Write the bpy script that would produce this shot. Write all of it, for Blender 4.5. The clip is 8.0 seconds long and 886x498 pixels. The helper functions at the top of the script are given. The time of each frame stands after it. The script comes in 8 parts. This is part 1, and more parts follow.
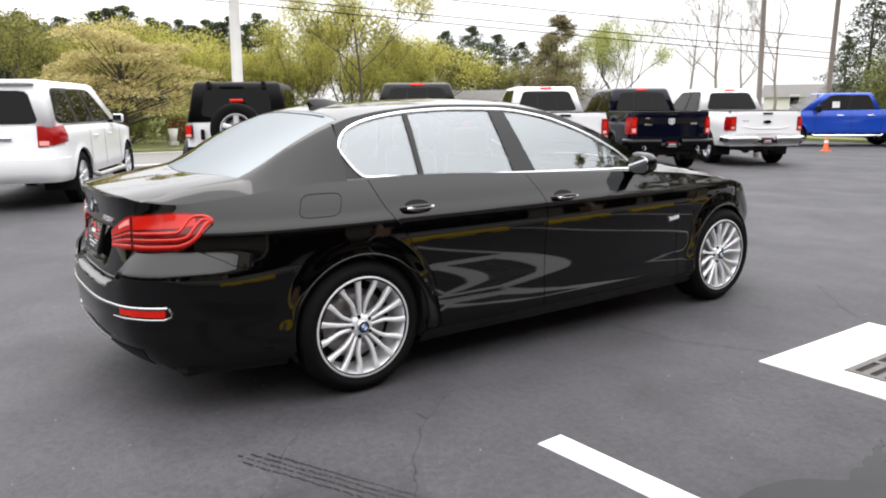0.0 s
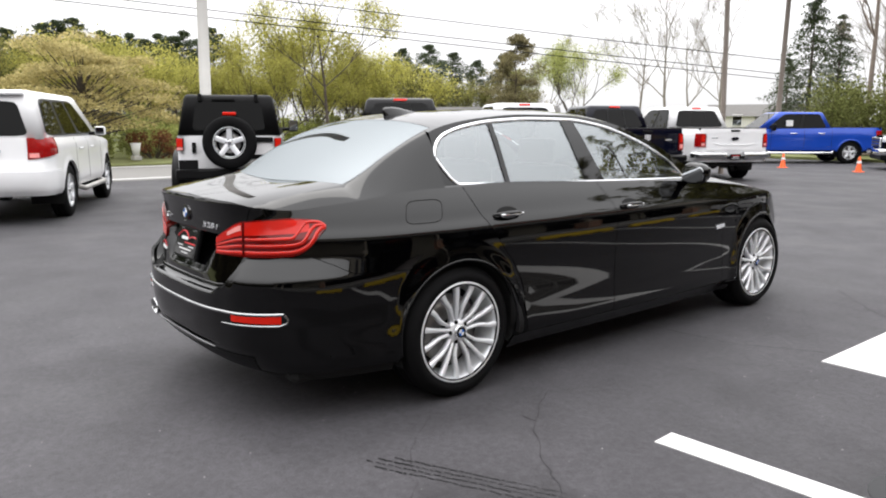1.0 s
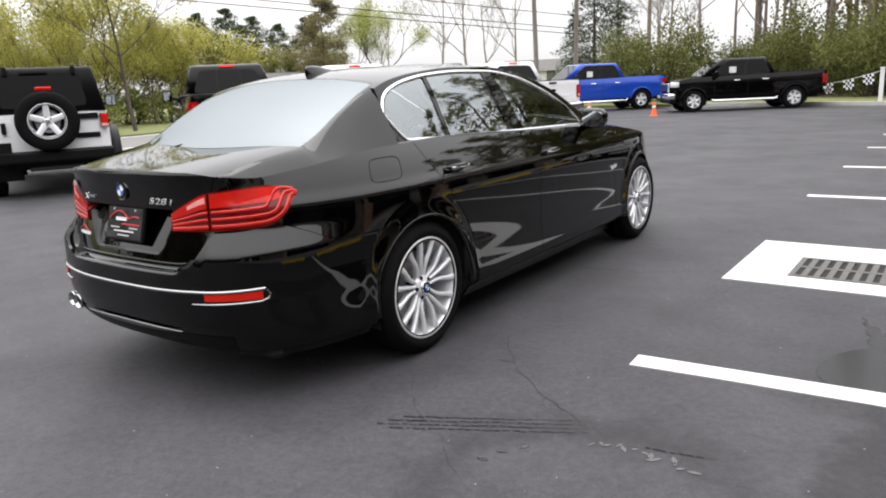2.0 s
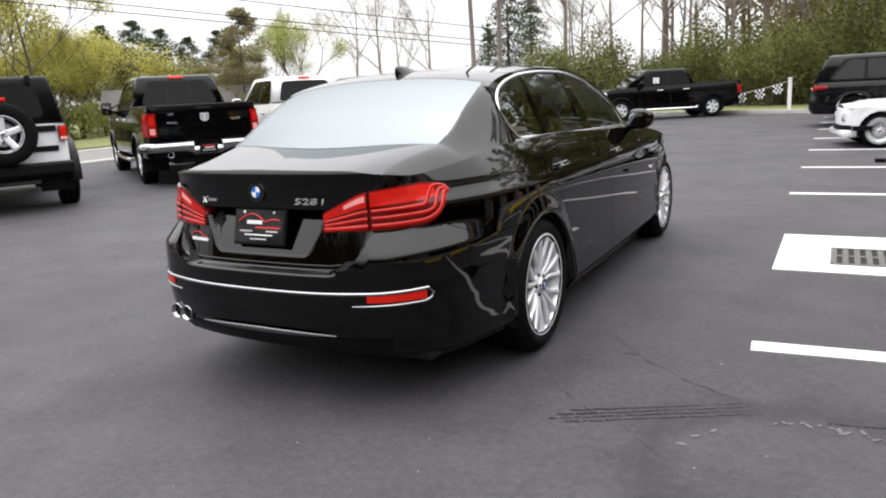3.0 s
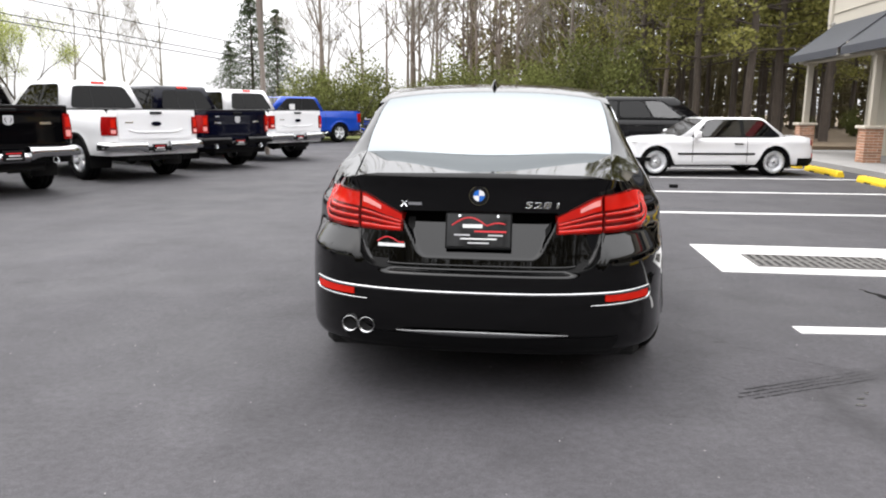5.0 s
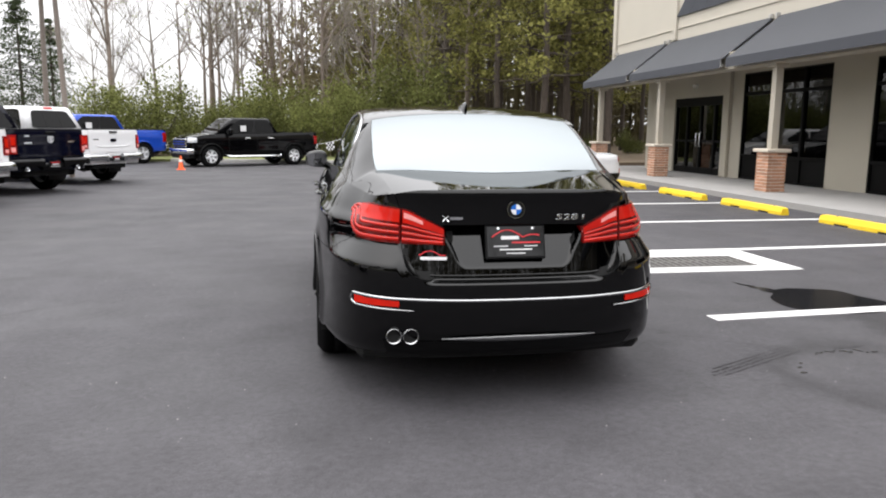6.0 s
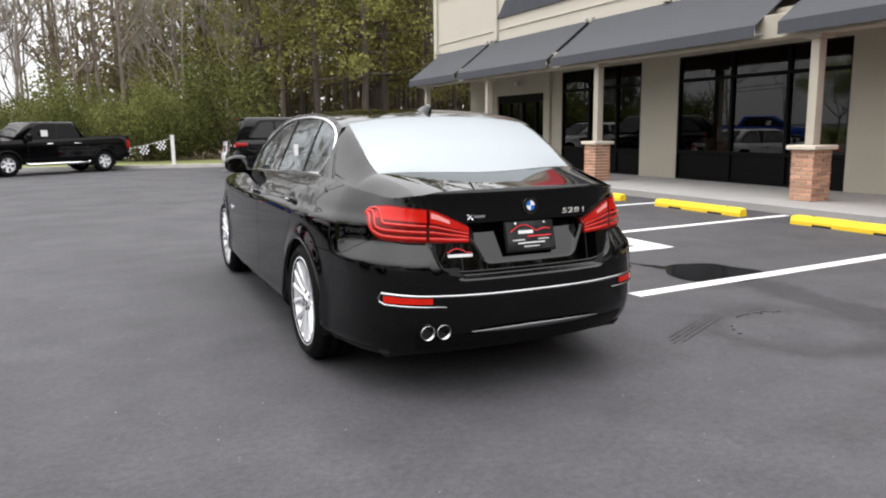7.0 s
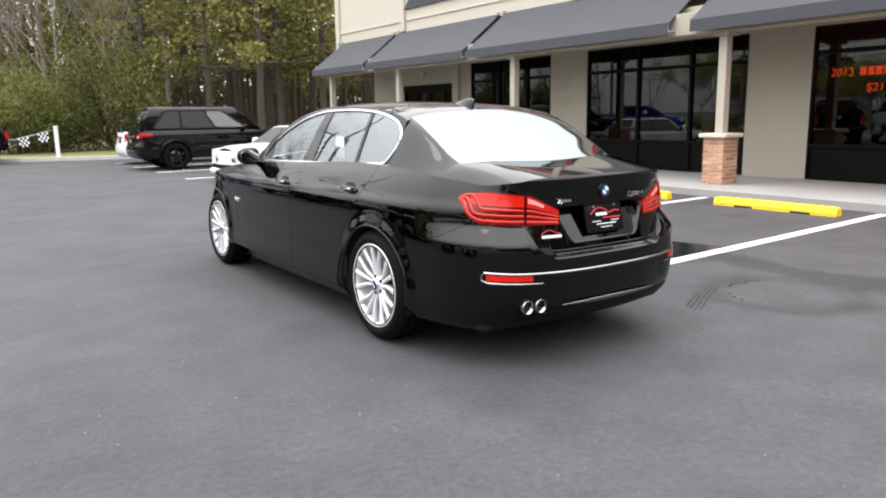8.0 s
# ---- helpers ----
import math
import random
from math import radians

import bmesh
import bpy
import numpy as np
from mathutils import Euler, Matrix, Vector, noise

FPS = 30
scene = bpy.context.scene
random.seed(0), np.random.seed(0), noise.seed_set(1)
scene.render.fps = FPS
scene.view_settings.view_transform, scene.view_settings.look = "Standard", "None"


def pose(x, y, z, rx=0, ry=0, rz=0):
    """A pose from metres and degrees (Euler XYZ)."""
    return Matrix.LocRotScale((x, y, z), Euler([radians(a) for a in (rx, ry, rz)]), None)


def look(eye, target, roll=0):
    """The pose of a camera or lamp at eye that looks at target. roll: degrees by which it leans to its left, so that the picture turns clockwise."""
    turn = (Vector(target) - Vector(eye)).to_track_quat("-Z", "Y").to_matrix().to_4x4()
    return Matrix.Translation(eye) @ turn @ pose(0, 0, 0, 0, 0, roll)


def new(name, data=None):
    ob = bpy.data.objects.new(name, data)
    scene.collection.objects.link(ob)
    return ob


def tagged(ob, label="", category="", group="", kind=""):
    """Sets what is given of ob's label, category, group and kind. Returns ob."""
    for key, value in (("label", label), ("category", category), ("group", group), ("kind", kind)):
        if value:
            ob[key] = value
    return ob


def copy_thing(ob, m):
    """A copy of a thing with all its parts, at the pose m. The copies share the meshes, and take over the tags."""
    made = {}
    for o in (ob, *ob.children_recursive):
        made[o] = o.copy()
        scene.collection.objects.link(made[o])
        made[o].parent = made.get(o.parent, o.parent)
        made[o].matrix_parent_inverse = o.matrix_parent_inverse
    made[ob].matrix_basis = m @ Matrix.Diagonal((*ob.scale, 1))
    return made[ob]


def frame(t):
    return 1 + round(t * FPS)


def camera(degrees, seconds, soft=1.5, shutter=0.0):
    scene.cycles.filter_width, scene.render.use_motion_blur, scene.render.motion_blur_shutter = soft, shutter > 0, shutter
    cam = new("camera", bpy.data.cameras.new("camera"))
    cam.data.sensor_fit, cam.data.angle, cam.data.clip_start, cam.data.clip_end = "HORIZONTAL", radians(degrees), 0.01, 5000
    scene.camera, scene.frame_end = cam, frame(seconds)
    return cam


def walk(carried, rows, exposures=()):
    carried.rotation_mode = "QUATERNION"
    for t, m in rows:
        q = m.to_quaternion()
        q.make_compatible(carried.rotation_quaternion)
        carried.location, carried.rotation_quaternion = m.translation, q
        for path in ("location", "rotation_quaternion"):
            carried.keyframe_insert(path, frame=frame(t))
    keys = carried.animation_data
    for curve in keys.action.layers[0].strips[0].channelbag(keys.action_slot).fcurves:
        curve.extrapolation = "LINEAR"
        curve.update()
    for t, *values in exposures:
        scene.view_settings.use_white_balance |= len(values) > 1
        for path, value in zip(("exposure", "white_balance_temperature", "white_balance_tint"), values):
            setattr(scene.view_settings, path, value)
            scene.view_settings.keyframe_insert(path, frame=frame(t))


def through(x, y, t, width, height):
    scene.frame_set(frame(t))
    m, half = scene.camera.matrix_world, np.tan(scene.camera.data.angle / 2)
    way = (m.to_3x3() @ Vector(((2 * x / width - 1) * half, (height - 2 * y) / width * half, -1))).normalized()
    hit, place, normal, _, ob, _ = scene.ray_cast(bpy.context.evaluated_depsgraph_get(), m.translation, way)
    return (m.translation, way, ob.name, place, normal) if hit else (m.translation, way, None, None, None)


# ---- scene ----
cam = camera(62.3, 8.0, 2.0)
PATH = [
    (0, (3.97, -1.685, 1.416), (2.364, -0.556, 1.03), -0.3),
    (0.5, (3.833, -2.038, 1.401), (2.329, -0.773, 1.031), 0.7),
    (1, (3.577, -2.314, 1.374), (2.051, -1.067, 1.033), 0.1),
    (1.5, (3.392, -2.54, 1.336), (2.003, -1.157, 0.94), -1.8),
    (1.7, (3.28, -2.645, 1.35), (2.001, -1.174, 0.904), -2.2),
    (2.8, (2.315, -3.266, 1.295), (1.363, -1.549, 0.914), -3.6),
    (3, (2.161, -3.363, 1.311), (1.223, -1.647, 0.891), -3.0),
    (3.5, (1.715, -3.634, 1.294), (0.792, -1.902, 0.91), -1.1),
    (4, (1.307, -3.86, 1.291), (0.634, -2.019, 0.892), -1.1),
    (4.5, (0.823, -3.97, 1.273), (0.45, -2.044, 0.887), -0.0),
    (4.7, (0.581, -4.023, 1.282), (0.251, -2.087, 0.905), -0.4),
    (5.8, (-0.714, -4.208, 1.293), (-0.479, -2.252, 0.949), 2.2),
    (6, (-0.889, -4.248, 1.288), (-0.555, -2.302, 0.969), 0.5),
    (6.5, (-1.403, -4.215, 1.308), (-0.833, -2.328, 0.974), 1.6),
    (7, (-1.897, -4.091, 1.315), (-1.066, -2.301, 0.989), -0.7),
    (7.5, (-2.476, -4.027, 1.344), (-1.474, -2.319, 1.068), -0.6),
    (8, (-3.014, -3.819, 1.351), (-1.896, -2.2, 0.992), -0.8),
]
walk(cam, [(t, look(eye, aim, roll)) for t, eye, aim, roll in PATH],
     exposures=[(0, 1.80), (0.5, 1.74), (1.5, 1.56), (3.5, 1.64), (4.0, 1.80), (4.5, 1.83), (6, 1.66), (7, 1.62), (7.5, 1.86), (8, 1.98)])

# ---- sky and light: a bright overcast spring day ----
world = bpy.data.worlds.new("overcast_sky")
scene.world = world
world.use_nodes = True
wn, wl = world.node_tree.nodes, world.node_tree.links
wn.clear()
sky = wn.new("ShaderNodeTexSky")
sky.sky_type = "NISHITA"
sky.sun_disc = False
sky.sun_elevation, sky.sun_rotation = radians(52), radians(250)
sky.air_density, sky.dust_density, sky.ozone_density = 1.0, 4.0, 0.6
wco = wn.new("ShaderNodeTexCoord")
wsep = wn.new("ShaderNodeSeparateXYZ")
wl.new(wco.outputs["Generated"], wsep.inputs[0])
wgrad = wn.new("ShaderNodeMapRange")          # overcast: the zenith is more than four times as bright as the horizon
wgrad.inputs[1].default_value, wgrad.inputs[2].default_value = 0.0, 0.9
wgrad.inputs[3].default_value, wgrad.inputs[4].default_value = 6.4, 30.0
wl.new(wsep.outputs[2], wgrad.inputs[0])
wtint = wn.new("ShaderNodeMix")
wtint.data_type, wtint.blend_type = "RGBA", "MULTIPLY"
wtint.inputs[0].default_value = 1
wtint.inputs[6].default_value = (0.99, 0.985, 1.0, 1)
wl.new(wgrad.outputs[0], wtint.inputs[7])
cloud = wn.new("ShaderNodeMix")
cloud.data_type = "RGBA"
cloud.inputs[0].default_value = 0.92
wl.new(sky.outputs[0], cloud.inputs[6])
wl.new(wtint.outputs[2], cloud.inputs[7])
backg = wn.new("ShaderNodeBackground")
backg.inputs[1].default_value = 0.05
wout = wn.new("ShaderNodeOutputWorld")
wl.new(cloud.outputs[2], backg.inputs[0])
wl.new(backg.outputs[0], wout.inputs[0])

sun_data = bpy.data.lights.new("sun", "SUN")
sun_data.energy, sun_data.angle, sun_data.color = 0.25, radians(30), (1.0, 0.97, 0.93)
sun = new("sun", sun_data)
sun.matrix_world = look((0, 0, 30), (10, -5, 0))


# ---- materials ----
def material(name, color, rough=0.6, metal=0.0, spec=0.5, coat=0.0, vary=0.0, scale=8.0, fine=0.0, fine_scale=120.0,
             bump=0.0, bump_scale=60.0, obj_vary=0.0, emit=0.0, island=False):
    """A Principled material with two scales of colour variation and a fine relief."""
    m = bpy.data.materials.new(name)
    m.use_nodes = True
    nt = m.node_tree
    p = nt.nodes["Principled BSDF"]
    p.inputs["Roughness"].default_value = rough
    p.inputs["Metallic"].default_value = metal
    p.inputs["Specular IOR Level"].default_value = spec
    p.inputs["Coat Weight"].default_value = coat
    p.inputs["Coat Roughness"].default_value = 0.03
    col = (*color, 1)
    p.inputs["Base Color"].default_value = col
    last = None
    co = nt.nodes.new("ShaderNodeTexCoord")
    def shade(fac_socket, amount, prev):
        mx = nt.nodes.new("ShaderNodeMix")
        mx.data_type, mx.blend_type = "RGBA", "MULTIPLY"
        mr = nt.nodes.new("ShaderNodeMapRange")
        mr.inputs[3].default_value, mr.inputs[4].default_value = 1 - amount, 1 + amount
        nt.links.new(fac_socket, mr.inputs[0])
        mx.inputs[0].default_value = 1
        if prev is None:
            mx.inputs[6].default_value = col
        else:
            nt.links.new(prev, mx.inputs[6])
        nt.links.new(mr.outputs[0], mx.inputs[7])
        return mx.outputs[2]
    def noise_tex(sc, det):
        n = nt.nodes.new("ShaderNodeTexNoise")
        n.inputs["Scale"].default_value, n.inputs["Detail"].default_value = sc, det
        nt.links.new(co.outputs["Object"], n.inputs["Vector"])
        return n.outputs[0]
    if vary:
        last = shade(noise_tex(scale, 5), vary, last)
    if fine:
        last = shade(noise_tex(fine_scale, 3), fine, last)
    if obj_vary:
        if island:
            last = shade(nt.nodes.new("ShaderNodeNewGeometry").outputs["Random Per Island"], obj_vary, last)
        else:
            last = shade(nt.nodes.new("ShaderNodeObjectInfo").outputs["Random"], obj_vary, last)
    if last is not None:
        nt.links.new(last, p.inputs["Base Color"])
    if bump:
        b = nt.nodes.new("ShaderNodeBump")
        b.inputs["Strength"].default_value = bump
        b.inputs["Distance"].default_value = 0.01
        nt.links.new(noise_tex(bump_scale, 4), b.inputs["Height"])
        nt.links.new(b.outputs[0], p.inputs["Normal"])
    if emit:
        p.inputs["Emission Color"].default_value = col
        p.inputs["Emission Strength"].default_value = emit
    return m


def glass_material(name, tint, gloss_rough=0.0, ior=1.5, gloss=(0.8, 0.8, 0.8)):
    """Thin tinted pane: looks through, with a mirror gloss that grows at a slant."""
    m = bpy.data.materials.new(name)
    m.use_nodes = True
    nt = m.node_tree
    nt.nodes.clear()
    out = nt.nodes.new("ShaderNodeOutputMaterial")
    mix = nt.nodes.new("ShaderNodeMixShader")
    tr = nt.nodes.new("ShaderNodeBsdfTransparent")
    tr.inputs[0].default_value = (*tint, 1)
    gl = nt.nodes.new("ShaderNodeBsdfGlossy")
    gl.inputs["Roughness"].default_value = gloss_rough
    gl.inputs["Color"].default_value = (*gloss, 1)
    fr = nt.nodes.new("ShaderNodeFresnel")
    fr.inputs[0].default_value = ior
    nt.links.new(fr.outputs[0], mix.inputs[0])
    nt.links.new(tr.outputs[0], mix.inputs[1])
    nt.links.new(gl.outputs[0], mix.inputs[2])
    nt.links.new(mix.outputs[0], out.inputs[0])
    return m


M = {}
M["black_paint"] = material("black_paint", (0.0005, 0.0005, 0.0006), 0.03, 0, 0.38, 0.0)
M["black_truck"] = material("black_truck_paint", (0.0015, 0.0015, 0.0018), 0.05, 0, 0.20, 0.0, vary=0.15, scale=2)
M["navy_paint"] = material("navy_paint", (0.002, 0.0025, 0.008), 0.06, 0, 0.2, 0.0, vary=0.15, scale=2)
M["blue_paint"] = material("blue_paint", (0.012, 0.055, 0.36), 0.08, 0.1, 0.5, 0.0, vary=0.1, scale=2)
M["white_paint"] = material("white_paint", (0.70, 0.70, 0.71), 0.12, 0, 0.45, 0.0, vary=0.04, scale=3)
M["graphite_paint"] = material("graphite_paint", (0.0035, 0.0036, 0.0042), 0.05, 0.0, 0.32, 0.0, vary=0.1, scale=2)
M["chrome"] = material("chrome", (0.82, 0.83, 0.85), 0.08, 1.0)
M["satin_chrome"] = material("satin_chrome", (0.75, 0.76, 0.78), 0.16, 1.0)
# darkened copy of chrome, so the reflected sky reads grey
M["chrome_dim"] = material("dimmed_chrome", (0.40, 0.405, 0.41), 0.14, 1.0, vary=0.15, scale=6)
M["dark_satin"] = material("dark_satin_trim", (0.22, 0.222, 0.225), 0.35, 1.0)
M["lens_truck"] = material("tail_lens", (0.24, 0.004, 0.004), 0.12, 0, 0.3, 0.0, vary=0.35, scale=18)
M["alloy"] = material("alloy_silver", (0.74, 0.75, 0.77), 0.32, 0.35, vary=0.05, scale=14)
M["rubber"] = material("tyre_rubber", (0.004, 0.004, 0.0043), 0.8, 0, 0.10, vary=0.25, scale=20, bump=0.15, bump_scale=90)
M["trim_black"] = material("black_trim", (0.004, 0.004, 0.0043), 0.45, 0, 0.14, vary=0.15, scale=30)
# near-black for undersides; also stands in for shade inside wheels, pits and slots
M["dark_void"] = material("dark_underbody_and_shade", (0.0015, 0.0015, 0.0015), 0.9)
M["brake"] = material("brake_steel", (0.30, 0.29, 0.28), 0.4, 0.9, vary=0.2, scale=40)
M["glass"] = glass_material("car_glass", (0.70, 0.75, 0.76), 0.0, 3.0, (0.80, 0.85, 0.87))
M["glass_dark"] = glass_material("tinted_glass", (0.02, 0.021, 0.022), 0.0, 1.24)
M["glass_bright"] = glass_material("clear_side_glass", (0.25, 0.26, 0.26), 0.0, 1.9)
M["glass_back"] = glass_material("rear_glass", (0.10, 0.105, 0.11), 0.0, 3.8, (0.72, 0.775, 0.80))
M["mirror"] = material("mirror_glass", (0.40, 0.41, 0.42), 0.02, 1.0)
M["led_red"] = material("led_red", (1.0, 0.06, 0.015), 0.5, emit=5.0)
M["cream_shaft"] = material("painted_column", (0.40, 0.365, 0.305), 0.7, vary=0.06, scale=3, bump=0.1)
M["glass_suv"] = glass_material("grey_tinted_glass", (0.03, 0.031, 0.032), 0.0, 1.42)
M["glass_mid"] = glass_material("light_tinted_glass", (0.3, 0.31, 0.31), 0.0, 2.0)
M["lens_red"] = material("red_lens", (0.50, 0.012, 0.005), 0.07, 0, 0.25, 0.0, vary=0.2, scale=25)
M["lens_deep"] = material("deep_red_lens", (0.12, 0.003, 0.002), 0.1, 0, 0.3, 0.0)
# lamp red darkened for shade low down, brightened above for the sky's sheen
M["lens_lamp"] = material("lamp_lens", (0.105, 0.0025, 0.002), 0.05, 0, 0.3, 0.0, vary=0.3, scale=14)
M["lens_upper"] = material("upper_lens", (0.46, 0.012, 0.007), 0.05, 0, 0.3, 0.0, vary=0.3, scale=9)
M["lens_bar"] = material("light_bar_lens", (0.42, 0.010, 0.005), 0.10, 0, 0.35, 0.0, vary=0.2, scale=20)
M["lens_pale"] = material("pale_lens", (0.75, 0.30, 0.28), 0.08, 0, 0.5, 0.0, vary=0.2, scale=40)
M["lens_clear"] = material("clear_lens", (0.6, 0.62, 0.65), 0.06, 0.3, 0.6, 1.0, vary=0.25, scale=30)
M["seat"] = material("dark_leather", (0.018, 0.017, 0.016), 0.55, vary=0.2, scale=20)
M["white_plastic"] = material("white_plastic", (0.66, 0.66, 0.66), 0.4)
M["grey_print"] = material("grey_print", (0.45, 0.45, 0.46), 0.5)
M["badge_blue"] = material("badge_blue", (0.02, 0.13, 0.5), 0.2, coat=1.0)
M["red_print"] = material("red_print", (0.55, 0.012, 0.02), 0.4)
M["orange"] = material("cone_orange", (0.85, 0.13, 0.03), 0.5, vary=0.1, scale=20)
M["yellow"] = material("yellow_paint", (0.74, 0.50, 0.015), 0.6, vary=0.1, scale=6, fine=0.1, fine_scale=60, bump=0.3, bump_scale=60)
M["line"] = material("line_paint", (0.58, 0.575, 0.565), 0.75, 0, 0.3, vary=0.13, scale=2.2, fine=0.14, fine_scale=70, bump=0.2, bump_scale=150)
M["concrete"] = material("concrete", (0.27, 0.262, 0.252), 0.85, vary=0.12, scale=1.2, fine=0.08, fine_scale=45, bump=0.25, bump_scale=120)
M["kerb"] = material("kerb_concrete", (0.42, 0.41, 0.39), 0.9, vary=0.2, scale=3, fine=0.1, fine_scale=60, bump=0.3, bump_scale=80)
M["stucco"] = material("beige_stucco", (0.355, 0.327, 0.270), 0.9, vary=0.06, scale=1.0, fine=0.06, fine_scale=90, bump=0.35, bump_scale=140)
M["cream"] = material("cream_stucco", (0.47, 0.435, 0.37), 0.9, vary=0.05, scale=1.0, fine=0.04, fine_scale=80, bump=0.3, bump_scale=140)
M["awning"] = material("grey_canvas", (0.041, 0.0435, 0.0505), 0.8, vary=0.08, scale=1.5, fine=0.06, fine_scale=120, bump=0.2, bump_scale=200)
M["awning_edge"] = material("dark_canvas", (0.045, 0.048, 0.058), 0.8, vary=0.08, scale=3)
M["shop_frame"] = material("dark_bronze_frame", (0.0035, 0.0035, 0.0035), 0.5, 0, 0.08)
M["shop_glass"] = glass_material("shop_glass", (0.16, 0.165, 0.16), 0.0, 1.6)
M["brick"] = material("red_brick", (0.42, 0.23, 0.15), 0.9, vary=0.15, scale=12, obj_vary=0.3, bump=0.4, bump_scale=90)
M["mortar"] = material("mortar", (0.66, 0.60, 0.52), 0.95, vary=0.1, scale=20)
M["cap_stone"] = material("cap_stone", (0.56, 0.50, 0.42), 0.85, vary=0.1, scale=6, bump=0.2)
M["grass"] = material("grass", (0.13, 0.142, 0.045), 0.95, vary=0.35, scale=0.6, fine=0.35, fine_scale=25, bump=0.6, bump_scale=40)
M["litter"] = material("leaf_litter", (0.13, 0.095, 0.06), 0.95, vary=0.4, scale=0.7, fine=0.3, fine_scale=18, bump=0.6, bump_scale=30)
M["bark"] = material("bark", (0.060, 0.047, 0.038), 0.95, vary=0.3, scale=5, bump=0.6, bump_scale=25)
M["bark_twig"] = material("twig_bark", (0.17, 0.138, 0.115), 0.95, vary=0.3, scale=5)
M["bark_pale"] = material("pale_bark", (0.20, 0.178, 0.155), 0.95, vary=0.3, scale=5, bump=0.5, bump_scale=25)
M["pole"] = material("weathered_pole", (0.12, 0.10, 0.085), 0.95, vary=0.2, scale=4, bump=0.4, bump_scale=40)
M["pole_steel"] = material("galvanised_pole", (0.42, 0.41, 0.39), 0.6, 0.3, vary=0.1, scale=3)
M["house_siding"] = material("pale_siding", (0.55, 0.54, 0.52), 0.8, vary=0.06, scale=2)
M["roof_grey"] = material("roof_shingle", (0.12, 0.115, 0.11), 0.9, vary=0.2, scale=3)


def leaf_material(name, color, spread=0.3, through=0.45):
    """Thin leaves: part of the light goes through them; tone varies leaf by leaf and over the crown."""
    m = bpy.data.materials.new(name)
    m.use_nodes = True
    nt = m.node_tree
    nt.nodes.clear()
    out = nt.nodes.new("ShaderNodeOutputMaterial")
    mix = nt.nodes.new("ShaderNodeMixShader")
    mix.inputs[0].default_value = through
    df, tl = nt.nodes.new("ShaderNodeBsdfDiffuse"), nt.nodes.new("ShaderNodeBsdfTranslucent")
    geo, co, nz = nt.nodes.new("ShaderNodeNewGeometry"), nt.nodes.new("ShaderNodeTexCoord"), nt.nodes.new("ShaderNodeTexNoise")
    nz.inputs["Scale"].default_value, nz.inputs["Detail"].default_value = 0.55, 3
    nt.links.new(co.outputs["Object"], nz.inputs["Vector"])
    inf = nt.nodes.new("ShaderNodeObjectInfo")
    val = None
    for sock, amount in ((geo.outputs["Random Per Island"], spread), (nz.outputs[0], 0.45), (inf.outputs["Random"], 0.16)):
        mr = nt.nodes.new("ShaderNodeMapRange")
        mr.inputs[3].default_value, mr.inputs[4].default_value = 1 - amount, 1 + amount
        nt.links.new(sock, mr.inputs[0])
        if val is None:
            val = mr.outputs[0]
        else:
            mu = nt.nodes.new("ShaderNodeMath")
            mu.operation = "MULTIPLY"
            nt.links.new(val, mu.inputs[0])
            nt.links.new(mr.outputs[0], mu.inputs[1])
            val = mu.outputs[0]
    mx = nt.nodes.new("ShaderNodeMix")
    mx.data_type, mx.blend_type = "RGBA", "MULTIPLY"
    mx.inputs[0].default_value = 1
    mx.inputs[6].default_value = (*color, 1)
    nt.links.new(val, mx.inputs[7])
    for sh_ in (df, tl):
        nt.links.new(mx.outputs[2], sh_.inputs[0])
    nt.links.new(df.outputs[0], mix.inputs[1])
    nt.links.new(tl.outputs[0], mix.inputs[2])
    nt.links.new(mix.outputs[0], out.inputs[0])
    return m


M["leaf_yellow"] = leaf_material("spring_leaves", (0.33, 0.315, 0.085))
M["leaf_lime"] = leaf_material("lime_leaves", (0.26, 0.28, 0.095))
M["leaf_cream"] = leaf_material("blossom_leaves", (0.42, 0.36, 0.165))
M["leaf_green"] = leaf_material("evergreen_leaves", (0.132, 0.142, 0.050), 0.5)
M["leaf_olive"] = leaf_material("olive_needles", (0.175, 0.170, 0.056), 0.5)
M["leaf_dark"] = leaf_material("dark_needles", (0.055, 0.07, 0.038))
M["leaf_far"] = leaf_material("far_wood_leaves", (0.15, 0.13, 0.075))
M["leaf_red"] = leaf_material("reddish_leaves", (0.20, 0.09, 0.05))
M["leaf_brown"] = leaf_material("rusty_needles", (0.17, 0.15, 0.08))


